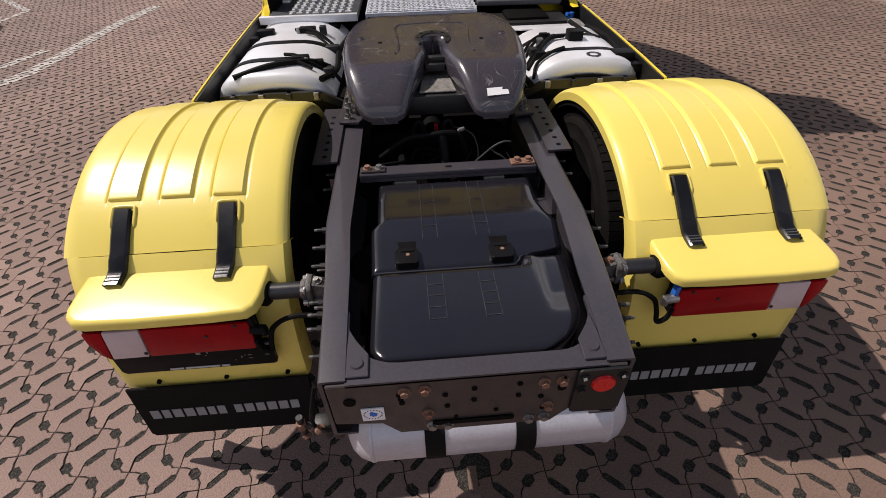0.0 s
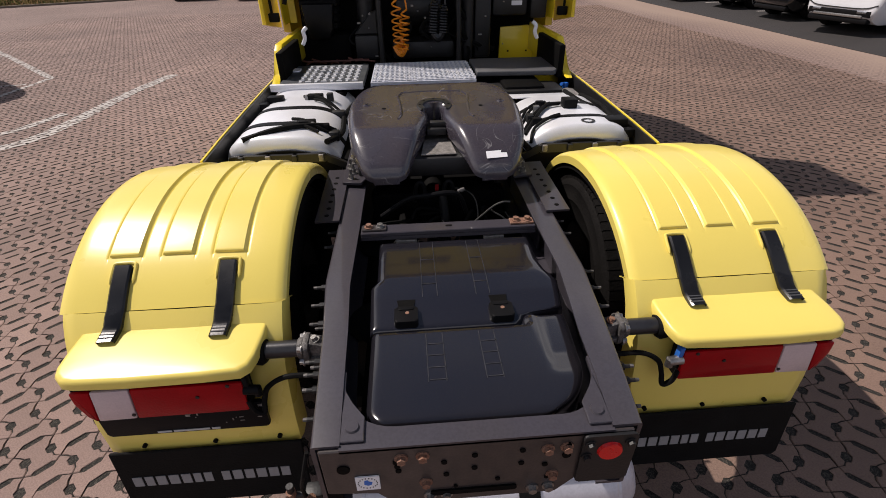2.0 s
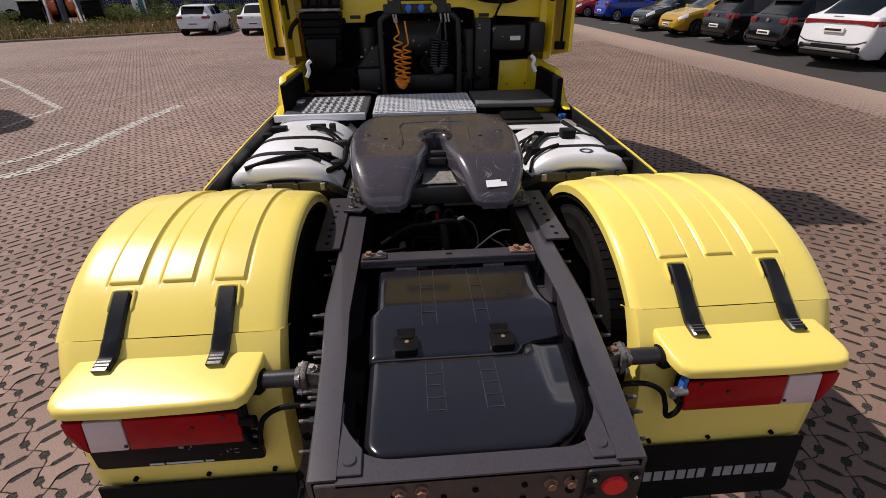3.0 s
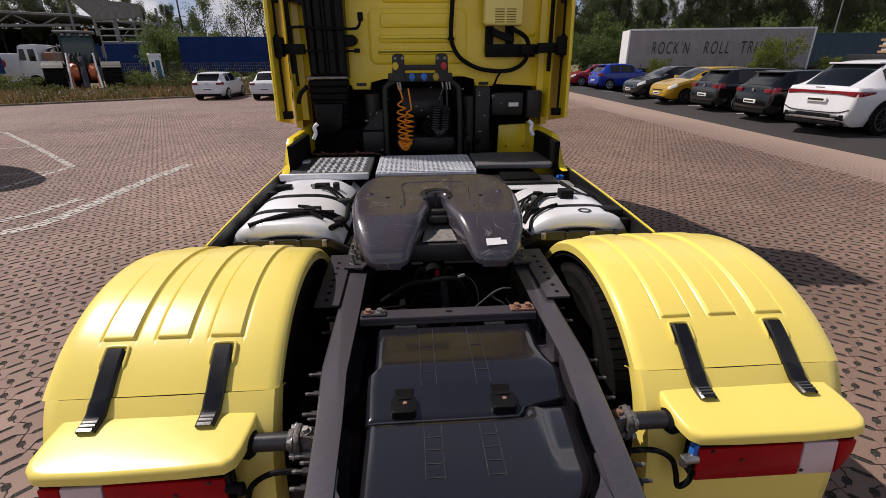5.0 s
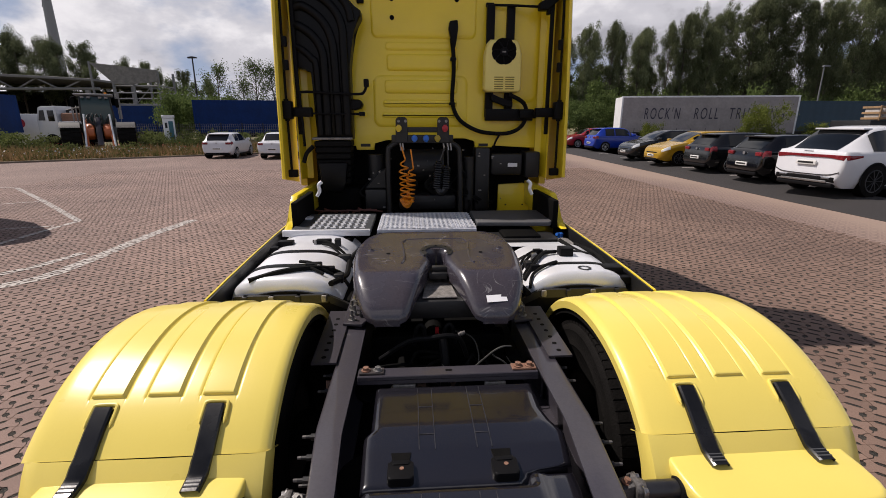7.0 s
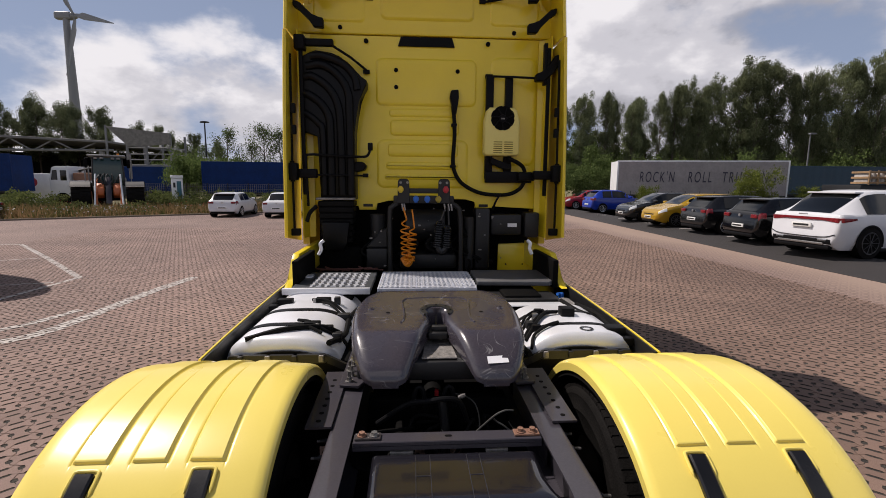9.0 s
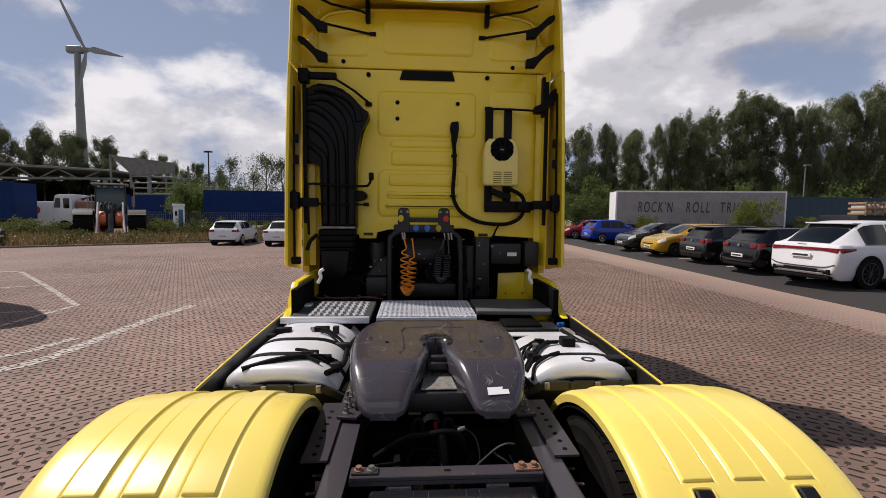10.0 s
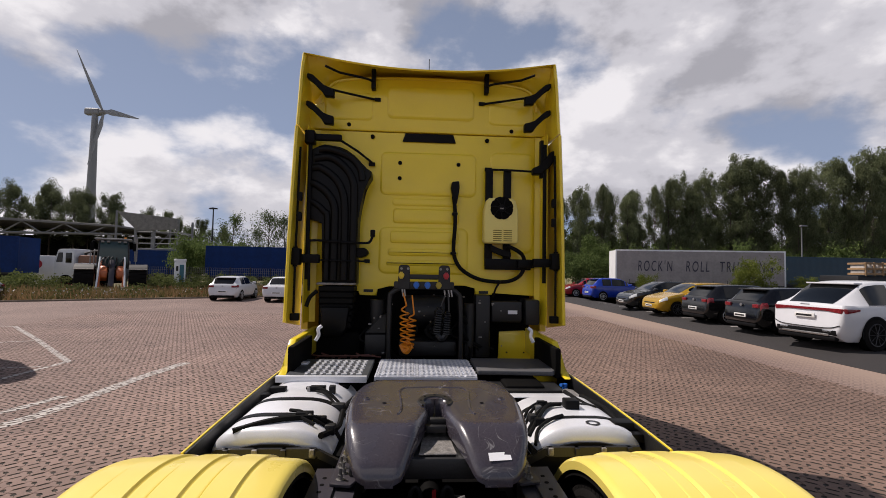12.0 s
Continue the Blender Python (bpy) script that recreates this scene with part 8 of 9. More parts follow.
for x in (26.2, 27.5, 28.8):
    copy_thing(crate, pose(x, 24.0, 2.15))

# ---- wheel loader ----
ORANGE_P = paint("loader_orange", (0.46, 0.115, 0.028), 0.45)
LGREY = paint("loader_grey", (0.20, 0.20, 0.20), 0.5)
loader = empty("wheel_loader", "orange and grey wheel loader standing on the verge", "loader", (-19.9, 31.6, 0.05), 30)
for s in SIDES:
    for y in (0.0, 3.2):
        w_ = new("wheel")
        w_.parent = loader
        w_.matrix_basis = pose(s * 1.42, y, 0.92)
        bm = cyl(B(), (-0.50, 0, 0), (0.50, 0, 0), 0.92, seg=36, bevel=0.12)
        for k in range(20):
            for q in (-1, 1):
                m = Matrix.Rotation(2 * math.pi * (k + 0.25 * q) / 20, 4, "X")
                box(bm, min(0.02 * q, 0.49 * q), max(0.02 * q, 0.49 * q), 0.86, 0.97, -0.05, 0.05, m=m)
        part("tyre", bm, TYRE, w_)
        part("rim", cyl(B(), (-0.51, 0, 0), (0.51, 0, 0), 0.44, seg=24), ORANGE_P, w_)
    bm = skin(B(), [[(s * x, 1.08 * math.sin(radians(a)) , 0.92 + 1.08 * math.cos(radians(a))) for x in (0.92, 1.94)] for a in range(-48, 60, 12)], 0.03)
    part("mudguard", bm, DARK_METAL, loader)
    part("guard_edge", cyl(B(), (s * 0.92, -0.82, 1.66), (s * 1.94, -0.82, 1.66), 0.03, seg=8), CAST, loader)
    bm = prism(B(), [(-1.5, 0.35), (-1.15, 0.25), (-0.2, 1.35), (0.8, 1.95), (0.8, 2.25), (-0.3, 1.75)], "x", s * 0.58, s * 0.70, 0.02, 2)
    part("lift_arm", bm, ORANGE_P, loader)
    part("tilt_cylinder", cyl(B(), (s * 0.74, -1.5, 0.35), (s * 0.66, 0.1, 2.45), 0.055, seg=14), LENS_WHITE, loader)
    part("coupler_hook", box(B(), s * 0.55, s * 0.85, -1.75, -1.35, 0.05, 0.55, 0.03), CAST, loader)
part("front_frame", box(B(), -0.62, 0.62, -0.3, 1.2, 0.75, 1.65, 0.08), DARK, loader)
for s in SIDES:
    part("tilt_housing", prism(B(), [(-0.6, 1.12), (-0.3, 0.88), (0.35, 1.1), (0.35, 1.85), (-0.1, 1.9), (-0.6, 1.55)], "x", s * 0.22, s * 0.64, 0.10, 3), ORANGE_P, loader)
part("cross_tube", cyl(B(), (-0.72, -0.25, 1.35), (0.72, -0.25, 1.35), 0.12, seg=18, bevel=0.03), DARK_METAL, loader)
part("z_link", prism(B(), [(-1.2, 0.6), (-0.9, 0.5), (0.1, 2.0), (-0.1, 2.3)], "x", -0.15, 0.15, 0.02, 2), FRAME_GREY, loader)
part("quick_coupler", box(B(), -0.95, 0.95, -1.65, -1.45, 0.12, 0.30, 0.03), CAST, loader)
part("rear_body", box(B(), -0.95, 0.95, 2.2, 4.6, 1.0, 2.3, 0.12), LGREY, loader)
bm = loft(B(), [[(x * k, y0 + (y1 - y0) * j, z) for x, j in ((-0.80, 0), (0.80, 0), (0.80, 1), (-0.80, 1))] for z, k, y0, y1 in ((1.75, 1.05, 1.0, 2.6), (2.3, 1.08, 0.95, 2.65), (3.55, 0.94, 1.15, 2.6))])
part("cab_glass", bm, M("cab_glass", (0.012, 0.040, 0.038), 0.12, var=0.1, bump=0), loader)
loader.children[-1].data.materials[0].node_tree.nodes["Principled BSDF"].inputs["Specular IOR Level"].default_value = 0.3
for x in (-0.84, 0.84):
    for y in (1.0, 2.6):
        part("cab_post", tube(B(), [(x, y, 1.7), (x * 1.02, y - 0.04, 2.3), (x * 0.94, y + (0.14 if y < 2 else -0.02), 3.56)], 0.045, 6, 3), DARK_METAL, loader)
part("cab_roof", box(B(), -1.06, 1.02, 0.85, 2.8, 3.62, 3.74, 0.05), LGREY, loader)
for x in (-0.62, -0.3, 0.3, 0.62):
    part("work_light", box(B(), x - 0.09, x + 0.09, 0.80, 0.88, 3.44, 3.57, 0.02), CAST, loader)
part("seat_and_console", box(B(), -0.3, 0.3, 1.6, 2.2, 1.8, 2.6, 0.1), DARK, loader)
for x in (-1.25, -1.05, 1.25):
    part("handrail", tube(B(), [(x, 0.9, 1.9), (x, 0.9, 2.9), (x + 0.02, 1.3, 3.0), (x, 1.3, 1.9)], 0.02, 6, smooth=False), LGREY, loader)
part("exhaust", cyl(B(), (1.25, 2.9, 2.2), (1.25, 2.9, 3.9), 0.10, seg=14), CAST, loader)
for s in SIDES:
    part("mirror", box(B(), s * 1.16 - 0.1, s * 1.16 + 0.1, 0.9, 0.96, 2.9, 3.45, 0.02), DARK, loader)
    part("mirror_arm", tube(B(), [(s * 0.82, 1.1, 3.5), (s * 1.16, 0.95, 3.52), (s * 1.16, 0.93, 3.40)], 0.02, 6, smooth=False), DARK_METAL, loader)
bm = box(B(), -0.14, 0.14, 1.3, 1.5, 2.5, 3.05, 0.05)
part("seat_back", bm, DARK, loader)
rl = random.Random(12)
bm = B()
for k in range(9):  # hoses in front of the cab
    x = rl.uniform(-0.5, 0.5)
    tube(bm, [(x, 0.3, 1.9), (x + rl.uniform(-.1, .1), 0.0, 2.35 + rl.uniform(0, .2)), (x + rl.uniform(-.2, .2), -0.3, 2.15), (x * 0.6, -0.5, 1.8)], 0.025, 5, 4)
parts("hydraulic_hose", bm, DARK_METAL, loader)
part("beacon", cyl(B(), (0.6, 2.2, 3.74), (0.6, 2.2, 3.9), 0.07, seg=12), ORANGE, loader)

# ---- white flat truck and boxes under the hall ----
wt = empty("small_truck", "white dropside truck parked near the hall", "truck", (-28.0, 38.6, 0.0), 0)
part("cab", prism(B(), [(0.0, 0.9), (0.0, 2.2), (0.22, 3.08), (0.40, 3.17), (1.45, 3.2), (1.5, 0.9)], "y", -1.0, 1.0, 0.06, 2), W_PAINT, wt)
part("side_window", prism(B(), [(0.14, 2.15), (0.30, 2.88), (0.62, 2.9), (0.62, 2.15)], "y", -1.02, -0.99, 0.02, 1), GLASS, wt)
part("rear_window", box(B(), 0.85, 1.3, -1.02, -0.99, 2.1, 2.88, 0.02), GLASS, wt)
part("wheel_arch", cyl(B(), (0.9, -1.015, 0.55), (0.9, -0.9, 0.55), 0.62, seg=24), DARK, wt)
part("bumper", box(B(), -0.04, 0.35, -1.02, 1.02, 0.6, 0.95, 0.05), CAST, wt)
part("load", box(B(), 1.6, 2.95, -0.8, 0.8, 2.05, 2.70, 0.10), RUST, wt, "rusty load behind the dropside")
part("side_frame", box(B(), 1.8, 2.7, -1.14, -1.1, 1.35, 2.0, 0.02), LGREY, wt)
part("dropside", box(B(), 1.6, 3.0, -1.1, 1.1, 1.3, 2.1, 0.03), W_PAINT, wt)
part("chassis", box(B(), 0.2, 3.2, -0.5, 0.5, 0.7, 1.2), DARK_METAL, wt)
part("crane", tube(B(), [(1.65, 0, 1.3), (1.65, 0, 2.9), (2.5, 0, 3.1), (3.1, 0, 2.7)], 0.11, 8, smooth=False), DARK_METAL, wt, "dark folded loading crane")
for x in (0.9, 2.45):
    for y in (-0.95, 0.95):
        part("wheel", cyl(B(), (x, y - 0.13, 0.48), (x, y + 0.13, 0.48), 0.48, seg=24, bevel=0.04), TYRE, wt)
cabn = empty("chemical_toilet", "white and green portable toilet cabin", "toilet cabin", (-17.05, 34.6, 0.15), 25)
part("cabin_body", box(B(), -0.36, 0.36, -0.36, 0.36, 0.0, 2.15, 0.05), WHITE_PANEL, cabn)
part("roof", prism(B(), rounded(-0.40, 0.40, -0.40, 0.40, 0.15), "z", 2.15, 2.36, 0.07, 3), WHITE_PANEL, cabn)
part("door", box(B(), -0.02, 0.26, -0.385, -0.362, 0.15, 1.95, 0.01), M("teal_door", (0.03, 0.13, 0.17), 0.5, bump=0), cabn, "teal door panel")
part("side_vent", box(B(), -0.24, -0.10, -0.38, -0.362, 1.5, 1.85, 0.01), DARK_METAL, cabn)
part("base_frame", box(B(), -0.38, 0.38, -0.38, 0.38, -0.11, 0.0, 0.01), DARK_METAL, cabn)
box_van = empty("container", "white container with a round red mark", "container", (-31.2, 41.0, 0.0), 0)
part("container_body", box(B(), -1.2, 0.95, 0.0, 2.2, 0.25, 2.68, 0.04), WHITE_PANEL, box_van)
bm = cyl(B(), (-0.62, -0.006, 1.95), (-0.62, 0.004, 1.95), 0.36, seg=20)
box(bm, -0.80, -0.62, -0.006, 0.004, 1.3, 1.7)
part("red_mark", bm, paint("container_red", (0.42, 0.02, 0.03), 0.5), box_van)
for x in (-1.0, 0.75):
    part("skid", box(B(), x - 0.1, x + 0.1, 0.1, 2.1, 0.0, 0.25), DARK_METAL, box_van)
# ---- hall with a trussed roof edge, and a canopy tower ----
HALL = M("hall_grey", (0.16, 0.16, 0.165), 0.6, var=0.2, scale=0.6, bump=0.05)
HALL_LIGHT = M("hall_light_steel", (0.20, 0.205, 0.21), 0.5, 0.2, var=0.2, scale=1, bump=0.03)
hall = empty("hall", "long open hall with a grey trussed roof", "building", (0, 0, 0))
part("roof", prism(B(), [(-82, 8.6), (-52, 7.65), (-37, 6.95), (-37, 6.7), (-52, 7.35), (-82, 8.3)], "y", 59.5, 82, 0.02, 1), HALL, hall)
part("back_wall", box(B(), -82, -37, 78, 78.3, 0, 6.6), DARK, hall)
part("lower_chord", tube(B(), [(-82, 59.8, 5.6), (-36.6, 59.8, 5.85)], 0.16, 8, smooth=False), HALL_LIGHT, hall)
x, up = -81.0, True
while x < -38.5:
    zt = float(np.interp(x, (-82, -52, -37), (8.3, 7.35, 6.7)))
    zt2 = float(np.interp(x + 2.5, (-82, -52, -37), (8.3, 7.35, 6.7)))
    part("truss_bar", tube(B(), [(x, 59.8, 5.7 if up else zt), (x + 2.5, 59.8, zt2 if up else 5.75)], 0.09, 6, smooth=False), HALL_LIGHT, hall)
    up = not up
    x += 2.5
for x in (-80, -66, -52, -38):
    part("column", box(B(), x - 0.2, x + 0.2, 59.6, 60.0, 0, 5.7), HALL_LIGHT, hall)
part("floor_slab", box(B(), -82, -37, 58.8, 78, 0.02, 0.12), KERB, hall)
can = empty("steel_canopy", "steel tower with a slanted sheet roof", "canopy", (0, 0, 0))
part("slanted_roof", prism(B(), [(-31.0, 7.6), (-24.8, 6.95), (-24.8, 5.9), (-26.9, 5.7), (-28.9, 5.6)], "y", 49.6, 49.8, 0.01, 1), M("corrugated_sheet", (0.22, 0.215, 0.20), 0.6, 0.2, var=0.35, scale=2.5, bump=0.2, bscale=8), can)
for x in (-29.2, -27.3, -24.9):
    for y in (49.9, 53.0):
        part("post", box(B(), x - 0.09, x + 0.09, y - 0.09, y + 0.09, 0, 6.9), HALL_LIGHT, can)
for z in (3.75, 4.3, 4.85, 5.5):
    part("rail", tube(B(), [(-29.2, 49.9, z), (-24.9, 49.9, z)], 0.06, 6, smooth=False), HALL_LIGHT, can)
    part("rail", tube(B(), [(-24.9, 49.9, z), (-24.9, 53.0, z)], 0.06, 6, smooth=False), HALL_LIGHT, can)
for xa, xb in ((-29.2, -27.3), (-27.3, -24.9)):
    part("brace", tube(B(), [(xa, 53.0, 3.7), (xb, 53.0, 5.6)], 0.05, 6, smooth=False), HALL_LIGHT, can)
part("platform", box(B(), -29.3, -24.8, 49.8, 53.1, 3.6, 3.72), HALL_LIGHT, can)
part("post", box(B(), -31.1, -30.95, 49.6, 49.75, 0, 7.7), HALL_LIGHT, can)

# wire fence on the verge
fence = empty("fence", "grey wire mesh fence behind the verge", "fence", (0, 0, 0))
for k in range(12):
    x = -24.5 + 1.6 * k
    part("post", cyl(B(), (x, 38.2, 0), (x, 38.2, 2.0), 0.04, seg=8), DARK_METAL, fence)
bm = B()
for k in range(110):
    x = -24.5 + 0.16 * k
    box(bm, x - 0.006, x + 0.006, 38.19, 38.21, 0.1, 1.9)
for k in range(10):
    box(bm, -24.5, -6.9, 38.19, 38.21, 0.1 + 0.2 * k - 0.006, 0.1 + 0.2 * k + 0.006)
tagged(part("mesh", bm, CAST, fence), kind="stuff")


# ---- lamp posts and wind turbine ----
def lamp_post(x, y, h, arm, label, mt):
    t = empty("lamp_post", label, "lamp post", (x, y, 0))
    part("pole", cyl(B(), (0, 0, 0), (0, 0, h), 0.10, 0.055, 14), mt, t)
    bm = prism(B(), [(-0.40, -0.02), (0.40, 0.0), (0.36, 0.10), (0.0, 0.15), (-0.34, 0.10)], "y", -0.16, 0.16, 0.03, 2)
    hd = part("lamp_head", bm, mt, t)
    hd.matrix_local = pose(arm, 0, h)
    return t


lamp_post(-19.3, 45, 7.5, 0.0, "slim grey lamp post with a flat head", DARK_METAL)
lamp_post(42.62, 48, 7.65, 0.22, "slim pale lamp post with a flat head", HALL_LIGHT)
TW = M("turbine_grey", (0.20, 0.21, 0.225), 0.5, var=0.05, scale=0.1, bump=0)
turb = empty("wind_turbine", "three-bladed wind turbine far behind the hall", "wind turbine", (-203, 300, 0), 90)
part("tower", cyl(B(), (0, 0, 0), (0, 0, 97), 3.4, 1.7, 28), TW, turb)
part("nacelle", box(B(), -2.0, 2.0, -3.5, 6, 96.2, 100.6, 1.2, 3), TW, turb)
hub = part("hub", cyl(B(), (0, -6.6, 98.5), (0, -3.4, 98.5), 1.2, 2.2, 20, 0.4), TW, turb)
for a in (132, 252, 12):
    bm = B()
    rows = []
    for k in range(13):
        f = k / 12
        c = 1.4 + (2.6 - 1.4) * min(1, f * 6) if f < 0.17 else 4.0 - 3.6 * f ** 0.8 + 0.0
        c = {0: 2.2, 1: 2.6, 2: 4.0}.get(k, max(0.5, 4.4 * (1 - f) ** 0.85 + 0.4))
        rows.append([(1.5 + 36.5 * f, 0.5 * th * (1.2 - f), c * ch - c * 0.3) for ch, th in ((0, 0), (0.3, 0.8), (0.7, 0.6), (1, 0), (0.6, -0.5), (0.25, -0.6))])
    loft(bm, rows)
    bmesh.ops.transform(bm, matrix=Matrix.Translation((0, -5, 98.5)) @ Matrix.Rotation(-radians(a), 4, "Y"), verts=bm.verts)
    part("blade", bm, TW, turb)

# lorry standing beside the yard lines, known by its shadow
lorry = empty("parked_lorry", "dark lorry with a rounded body throwing its shadow on the paving", "truck", (-12.36, 7.5, 0.0), -42)
part("body", prism(B(), [(-1.3, 0.9), (1.25, 0.9), (1.25, 3.3), (1.05, 3.75), (0.6, 3.95), (-1.2, 3.95)], "y", -2.35, 4.0, 0.55, 5), DARK_METAL, lorry)
part("cab", prism(B(), [(-1.2, 0.6), (1.2, 0.6), (1.2, 2.6), (0.9, 2.95), (-1.2, 3.0)], "y", -4.6, -2.4, 0.2, 3), W_PAINT, lorry)
for y in (2.8, 1.6, -3.6):
    for x in (-1.05, 1.05):
        part("wheel", cyl(B(), (x - 0.15, y, 0.5), (x + 0.15, y, 0.5), 0.5, seg=24, bevel=0.04), TYRE, lorry)


# ---- ground: one sheet with the paving's lattice, then the single stones ----


def paving_material():
    m = bpy.data.materials.new("paving")
    m.use_nodes = True
    n, l = m.node_tree.nodes, m.node_tree.links
    b = n["Principled BSDF"]
    tc, sep = n.new("ShaderNodeTexCoord"), n.new("ShaderNodeSeparateXYZ")
    l.new(tc.outputs["Object"], sep.inputs[0])

    math_, total = lattice(n, l, sep)
    no1, no2, no3 = n.new("ShaderNodeTexNoise"), n.new("ShaderNodeTexNoise"), n.new("ShaderNodeTexNoise")
    for t, s, dt in ((no1, 0.35, 5), (no2, 45, 3), (no3, 0.12, 4)):
        t.inputs["Scale"].default_value, t.inputs["Detail"].default_value = s, dt
        l.new(tc.outputs["Object"], t.inputs["Vector"])
    # sand fills the joints towards the asphalt strip
    sand = n.new("ShaderNodeMapRange")
    sand.inputs[1].default_value, sand.inputs[2].default_value, sand.inputs[3].default_value, sand.inputs[4].default_value = 7.6, 9.3, 1.0, 0.06
    sx = math_("ADD", sep.outputs[0], math_("MULTIPLY", math_("SUBTRACT", no3.outputs["Fac"], 0.5), 3.0))
    l.new(sx, sand.inputs[0])
    holes = math_("MULTIPLY", total, sand.outputs[0])
    stone = n.new("ShaderNodeValToRGB")
    e = stone.color_ramp.elements
    e[0].position, e[0].color = 0.35, (*STONE_A, 1)
    e[1].position, e[1].color = 0.68, (*STONE_B, 1)
    l.new(no1.outputs["Fac"], stone.inputs[0])
    spk = n.new("ShaderNodeMix"); spk.data_type, spk.blend_type = "RGBA", "MULTIPLY"
    spk.inputs[0].default_value = 0.5
    r2 = n.new("ShaderNodeValToRGB")
    r2.color_ramp.elements[0].position, r2.color_ramp.elements[0].color = 0.3, (0.7, 0.7, 0.7, 1)
    r2.color_ramp.elements[1].position = 0.6
    l.new(no2.outputs["Fac"], r2.inputs[0])
    l.new(stone.outputs[0], spk.inputs[6]); l.new(r2.outputs[0], spk.inputs[7])
    sandmix = n.new("ShaderNodeMix"); sandmix.data_type = "RGBA"
    sandmix.inputs[6].default_value = (0.275, 0.200, 0.157, 1)
    l.new(sand.outputs[0], sandmix.inputs[0]); l.new(spk.outputs[2], sandmix.inputs[7])
    mix = n.new("ShaderNodeMix"); mix.data_type = "RGBA"
    l.new(holes, mix.inputs[0]); l.new(sandmix.outputs[2], mix.inputs[6])
    grit, gr = n.new("ShaderNodeTexNoise"), n.new("ShaderNodeValToRGB")  # dark grit in the slots
    grit.inputs["Scale"].default_value, grit.inputs["Detail"].default_value = 190, 4
    l.new(tc.outputs["Object"], grit.inputs["Vector"]); l.new(grit.outputs["Fac"], gr.inputs[0])
    gr.color_ramp.elements[0].position, gr.color_ramp.elements[0].color = 0.42, (0.010, 0.007, 0.006, 1)
    gr.color_ramp.elements[1].position, gr.color_ramp.elements[1].color = 0.70, (0.062, 0.044, 0.035, 1)
    l.new(gr.outputs[0], mix.inputs[7])
    l.new(mix.outputs[2], b.inputs["Base Color"])
    b.inputs["Roughness"].default_value = 0.85
    bp = n.new("ShaderNodeBump"); bp.inputs["Strength"].default_value, bp.inputs["Distance"].default_value = 0.4, 0.01
    l.new(math_("SUBTRACT", math_("MULTIPLY", no2.outputs["Fac"], 0.3), holes), bp.inputs["Height"])
    l.new(bp.outputs[0], b.inputs["Normal"])
    return m


STONE_A, STONE_B = (0.200, 0.133, 0.113), (0.262, 0.180, 0.152)
PAVING = paving_material()
STONE = M("concrete_stone", tuple(1.16 * c for c in STONE_B), 0.82, var=0.50, scale=0.35, bump=0.5, bscale=130, col2=STONE_A, spread=(0.35, 0.68), rnd=0.13)
JOINT_SOIL = M("joint_soil", (0.075, 0.064, 0.052), 0.95, var=0.55, scale=150, bump=0.6, bscale=190, col2=(0.010, 0.009, 0.007), spread=(0.46, 0.66))
CUTS = {1, 2, 3, 7, 8, 9, 13, 14, 15, 19, 20, 21}  # outline edges that lie in slots and drain holes
STONE_R = M("brown_concrete_stone", tuple(1.16 * c * f for c, f in zip(STONE_B, (0.80, 0.755, 0.68))), 0.82, var=0.50, scale=0.35, bump=0.5, bscale=130, col2=tuple(c * f for c, f in zip(STONE_A, (0.80, 0.755, 0.68))), spread=(0.35, 0.68), rnd=0.13)
bm = B()
prism(bm, [(-500, -300), (500, -300), (500, 900), (-500, 900)], "z", -0.6, -0.006)
tagged(part("ground", bm, PAVING, None), "pinkish-brown paved yard reaching to the far fields", "ground", kind="structure")


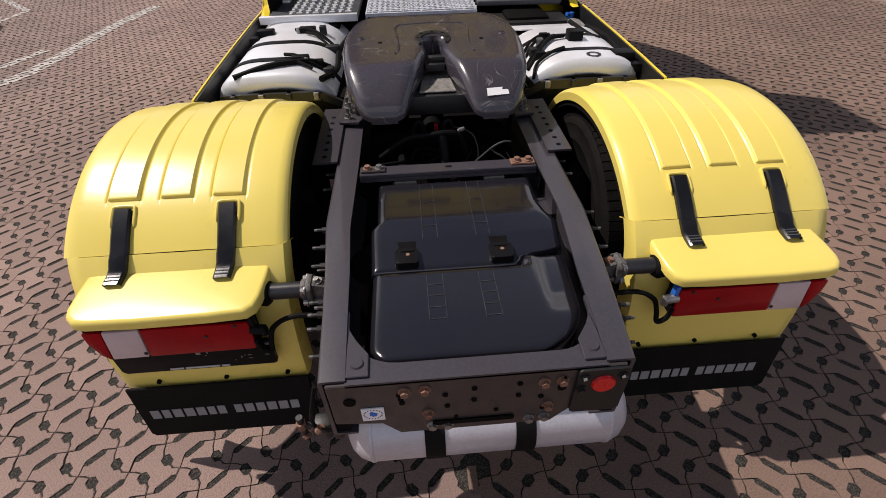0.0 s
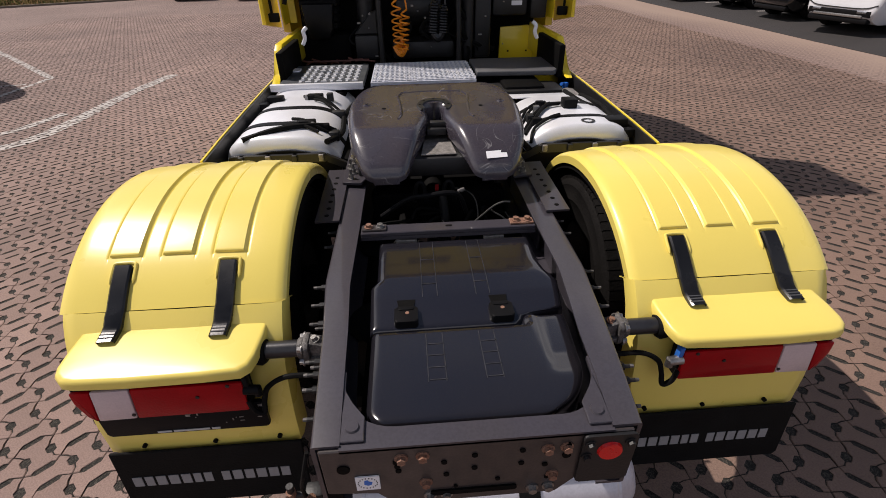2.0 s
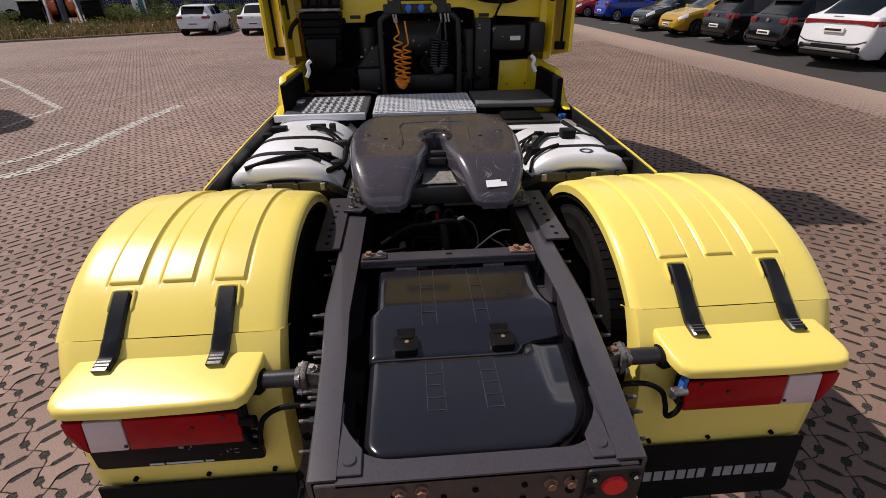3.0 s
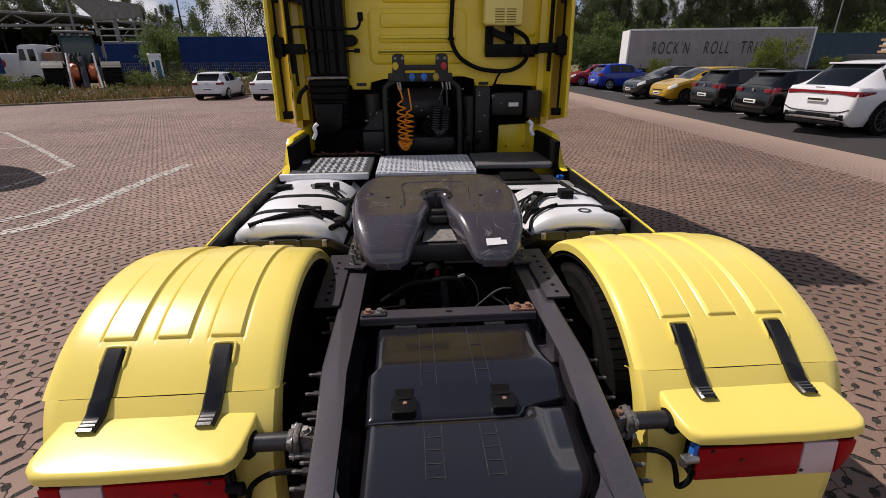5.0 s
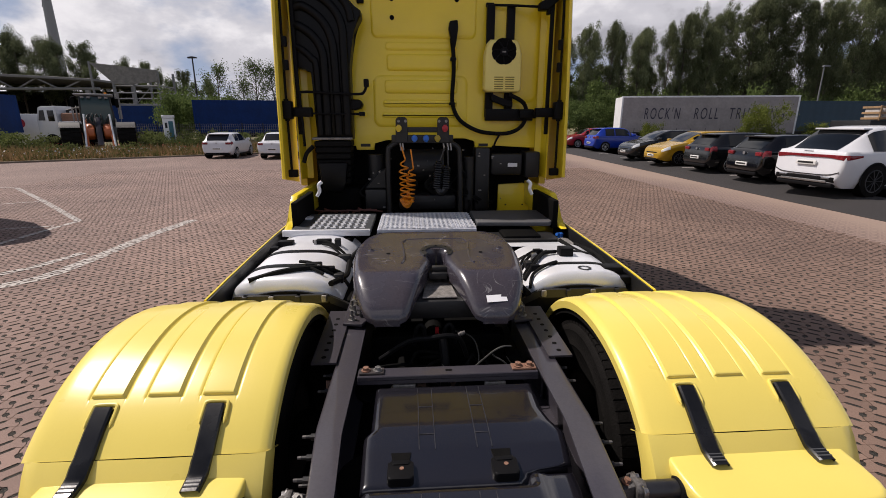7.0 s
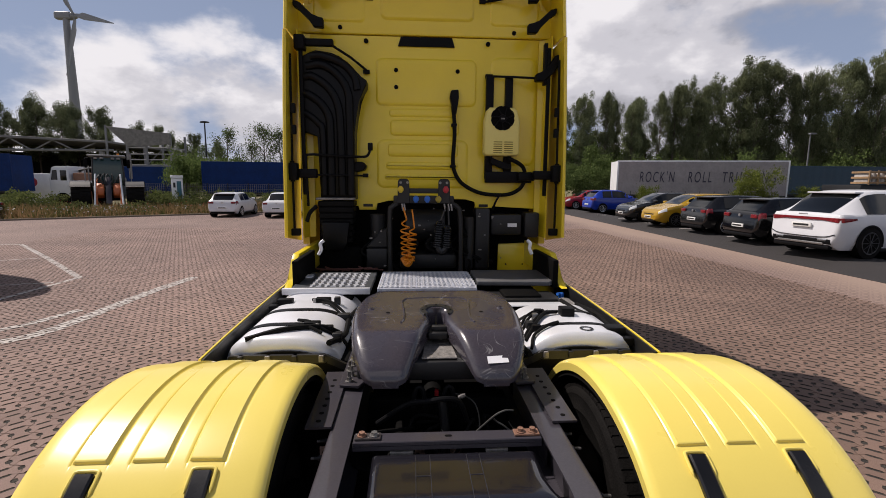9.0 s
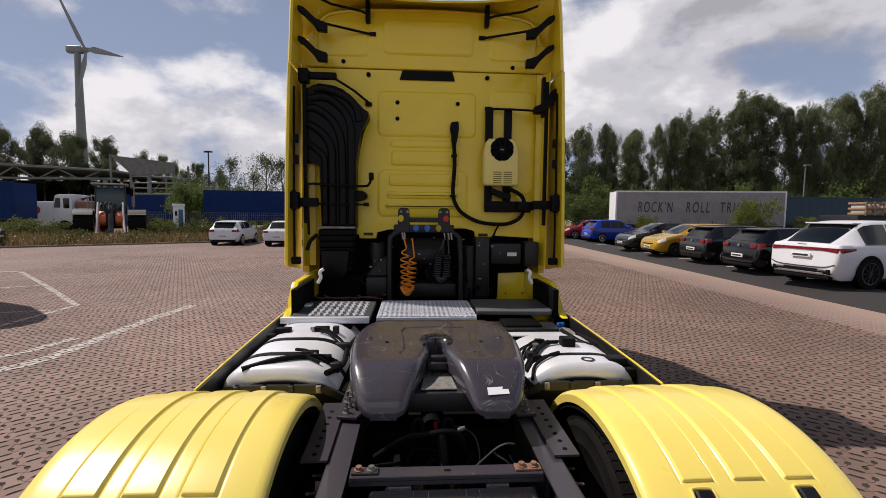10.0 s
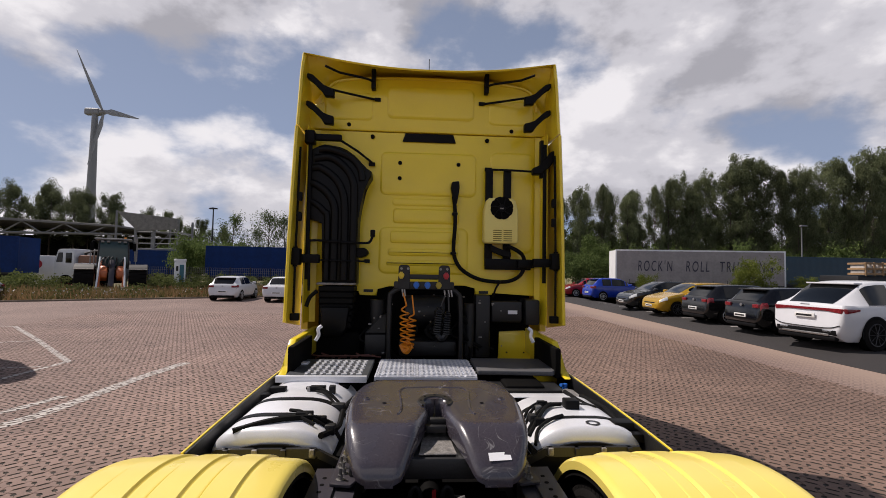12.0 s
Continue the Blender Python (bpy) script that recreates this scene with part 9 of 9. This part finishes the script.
def stone_outline(kind):
    """One interlocking stone: corners at joint crossings, notched by two slots and two drain holes."""
    def cut_slot(c, side):
        d, q, half, w = Vector((0.7071, 0.7071)), Vector((-0.7071, 0.7071)) * side, 0.049, 0.0115
        c = Vector(c)
        return [c - d * half, c - d * (half - 0.014) + q * w, c + d * (half - 0.014) + q * w, c + d * half]

    def cut_hex(c, side):
        d, q, w = Vector((0.7071, -0.7071)), Vector((0.7071, 0.7071)) * side, 0.0285
        c = Vector(c)
        return [c - d * w, c - d * w * 0.6 + q * w * 0.60, c + d * w * 0.6 + q * w * 0.60, c + d * w]
    v = Vector
    if kind == 0:
        o = [v(C1)] + cut_slot(S1, 1) + [v(C2), v((C2[0] - 0.03, C2[1] + 0.003))] + cut_hex(H2, -1)[::-1] + [v((C1[0] + 0.003, C1[1] + LB - 0.03)), v((C1[0], C1[1] + LB))] + cut_slot(S2, -1)[::-1] + [v((C2[0] - LA, C2[1])), v((C2[0] - LA + 0.03, C2[1] - 0.003))] + cut_hex((0, 0), 1) + [v((C1[0] - 0.003, C1[1] + 0.03))]
    else:
        o = [v(C2)] + cut_slot((S2[0] + LA, S2[1]), 1) + [v((C1[0] + LA, C1[1] + LB)), v((C1[0] + LA - 0.003, C1[1] + LB + 0.03))] + cut_hex((LA, LB), -1)[::-1] + [v((C2[0] + 0.03, C2[1] + LB - 0.003)), v((C2[0], C2[1] + LB))] + cut_slot((S1[0], S1[1] + LB), -1)[::-1] + [v((C1[0], C1[1] + LB)), v((C1[0] + 0.003, C1[1] + LB - 0.03))] + cut_hex(H2, 1) + [v((C2[0] - 0.03, C2[1] + 0.003))]
    mid = sum(o, v((0, 0))) / len(o)
    out = []
    m = len(o)
    for i in range(m):  # draw in by half a joint
        a, b, c = o[i - 1], o[i], o[(i + 1) % m]
        n1, n2 = v((-(b - a).y, (b - a).x)).normalized(), v((-(c - b).y, (c - b).x)).normalized()
        k = (n1 + n2)
        k = k.normalized() if k.length > 0.2 else n1
        out.append(b + k * 0.0032 - mid)
    return mid, out


OUT = [stone_outline(0), stone_outline(1)]
for mid, o in OUT[:2]:  # the mirrored pair
    OUT.append((Vector((-mid.x * RS[0], mid.y * RS[1])), [Vector((-p.x * RS[0], p.y * RS[1])) for p in reversed(o)]))
LIMITS = (-13.0, 8.0, -0.2, 21.0)
near, far = [], []
for i in range(int((LIMITS[0] - LO[0]) / LA) - 1, int((LIMITS[1] - LO[0]) / LA) + 1):
    for j in range(int((LIMITS[2] - LO[1]) / LB) - 1, int((LIMITS[3] - LO[1]) / LB) + 1):
        for k in (0, 1):
            x, y = LO[0] + LA * i + OUT[k][0].x, LO[1] + LB * j + OUT[k][0].y
            if x < 0 and -x < 3.6 + 0.95 * y:
                (near if -2.55 < x < -1.15 and 0.55 < y < 3.1 else far).append((k, x, y))
for i in range(-20, 24):
    for j in range(-12, 84):
        for k in (2, 3):
            x, y = RO[0] + LA * RS[0] * i + OUT[k][0].x, RO[1] + LB * RS[1] * j + OUT[k][0].y
            if 0 < x < LIMITS[1] and x < 3.6 + 0.95 * y and LIMITS[2] < y < LIMITS[3]:
                (near if 1.2 < x < 2.3 and 0.7 < y < 2.0 else far).append((k, x, y))
paving = tagged(new("pavement"), "interlocking pinkish concrete grass pavers with drain holes", "paving", kind="structure")
bm = prism(B(), [(-3.2, -0.1), (3.2, -0.1), (7.8, 4.55), (7.8, 20.8), (-12.8, 20.8), (-12.8, 9.8)], "z", -0.02, -0.0045)
part("edge_stone", prism(B(), [(0.004, -0.1), (0.044, -0.1), (0.044, 0.9), (0.004, 0.9)], "z", -0.0125, -0.002), STONE_R, paving)
part("bedding", bm, JOINT_SOIL, paving, "dark grit in the joints and drain holes")
stone_mesh = []
for k in range(4):
    bm = B()
    o = OUT[k][1]
    a = [bm.verts.new((p.x, p.y, -0.0125)) for p in o]
    b = [bm.verts.new((p.x, p.y, -0.003)) for p in o]
    c = [bm.verts.new((p.x * 0.965, p.y * 0.965, 0.0)) for p in o]
    for p, q in ((a, b), (b, c)):
        for t in range(len(o)):
            fc = bm.faces.new((p[t], p[(t + 1) % len(o)], q[(t + 1) % len(o)], q[t]))
            fc.material_index = 1 if t in CUTS and p is a else 0
    bm.faces.new(c)
    me = bpy.data.meshes.new("paving_stone")
    bm.to_mesh(me)
    bm.free()
    me.materials.append(STONE if k < 2 else STONE_R)
    me.materials.append(JOINT_SOIL)
    stone_mesh.append(me)
rs = random.Random(11)
near.sort(key=lambda e: (e[1] + 0.2) ** 2 + e[2] ** 2)
for k, x, y in near[:300]:
    ob = new("paving_stone", stone_mesh[k])
    ob.parent = paving
    ob.matrix_basis = pose(x, y, rs.uniform(-0.0015, 0.0015), rs.uniform(-.6, .6), rs.uniform(-.6, .6), rs.uniform(-.5, .5))
vs, fs, mi = [], [], []
base = [np.array([(p.x, p.y) for p in OUT[k][1]]) for k in range(4)]
for k, x, y in far + near[300:]:
    o = base[k] + (x, y)
    s0, m = len(vs), len(o)
    dz = rs.uniform(-0.0015, 0.0015)
    vs.extend((px, py, -0.0125) for px, py in o)
    vs.extend((px, py, dz) for px, py in o)
    fs.append(tuple(range(s0 + m, s0 + 2 * m)))
    fs.extend((s0 + t, s0 + (t + 1) % m, s0 + m + (t + 1) % m, s0 + m + t) for t in range(m))
    tone = 0 if k < 2 else 2
    mi.append(tone)
    mi.extend(1 if t in CUTS else tone for t in range(m))
me = bpy.data.meshes.new("paving_stones_rest")
me.from_pydata(vs, [], fs)
STONE_FIELD, STONE_FIELD_R = STONE.copy(), STONE_R.copy()
for nt, nd in [(m.node_tree, nd) for m in (STONE_FIELD, STONE_FIELD_R) for nd in list(m.node_tree.nodes)]:
    if nd.bl_idname == "ShaderNodeMapRange" and nd.inputs[0].is_linked and nd.inputs[0].links[0].from_node.bl_idname == "ShaderNodeObjectInfo":
        gi = nt.nodes.new("ShaderNodeNewGeometry")
        nt.links.new(gi.outputs["Random Per Island"], nd.inputs[0])
me.materials.append(STONE_FIELD)
me.materials.append(JOINT_SOIL)
me.materials.append(STONE_FIELD_R)
me.polygons.foreach_set("material_index", mi)
rest = new("paving_stones", me)
rest.parent = paving
tagged(rest, kind="stuff")
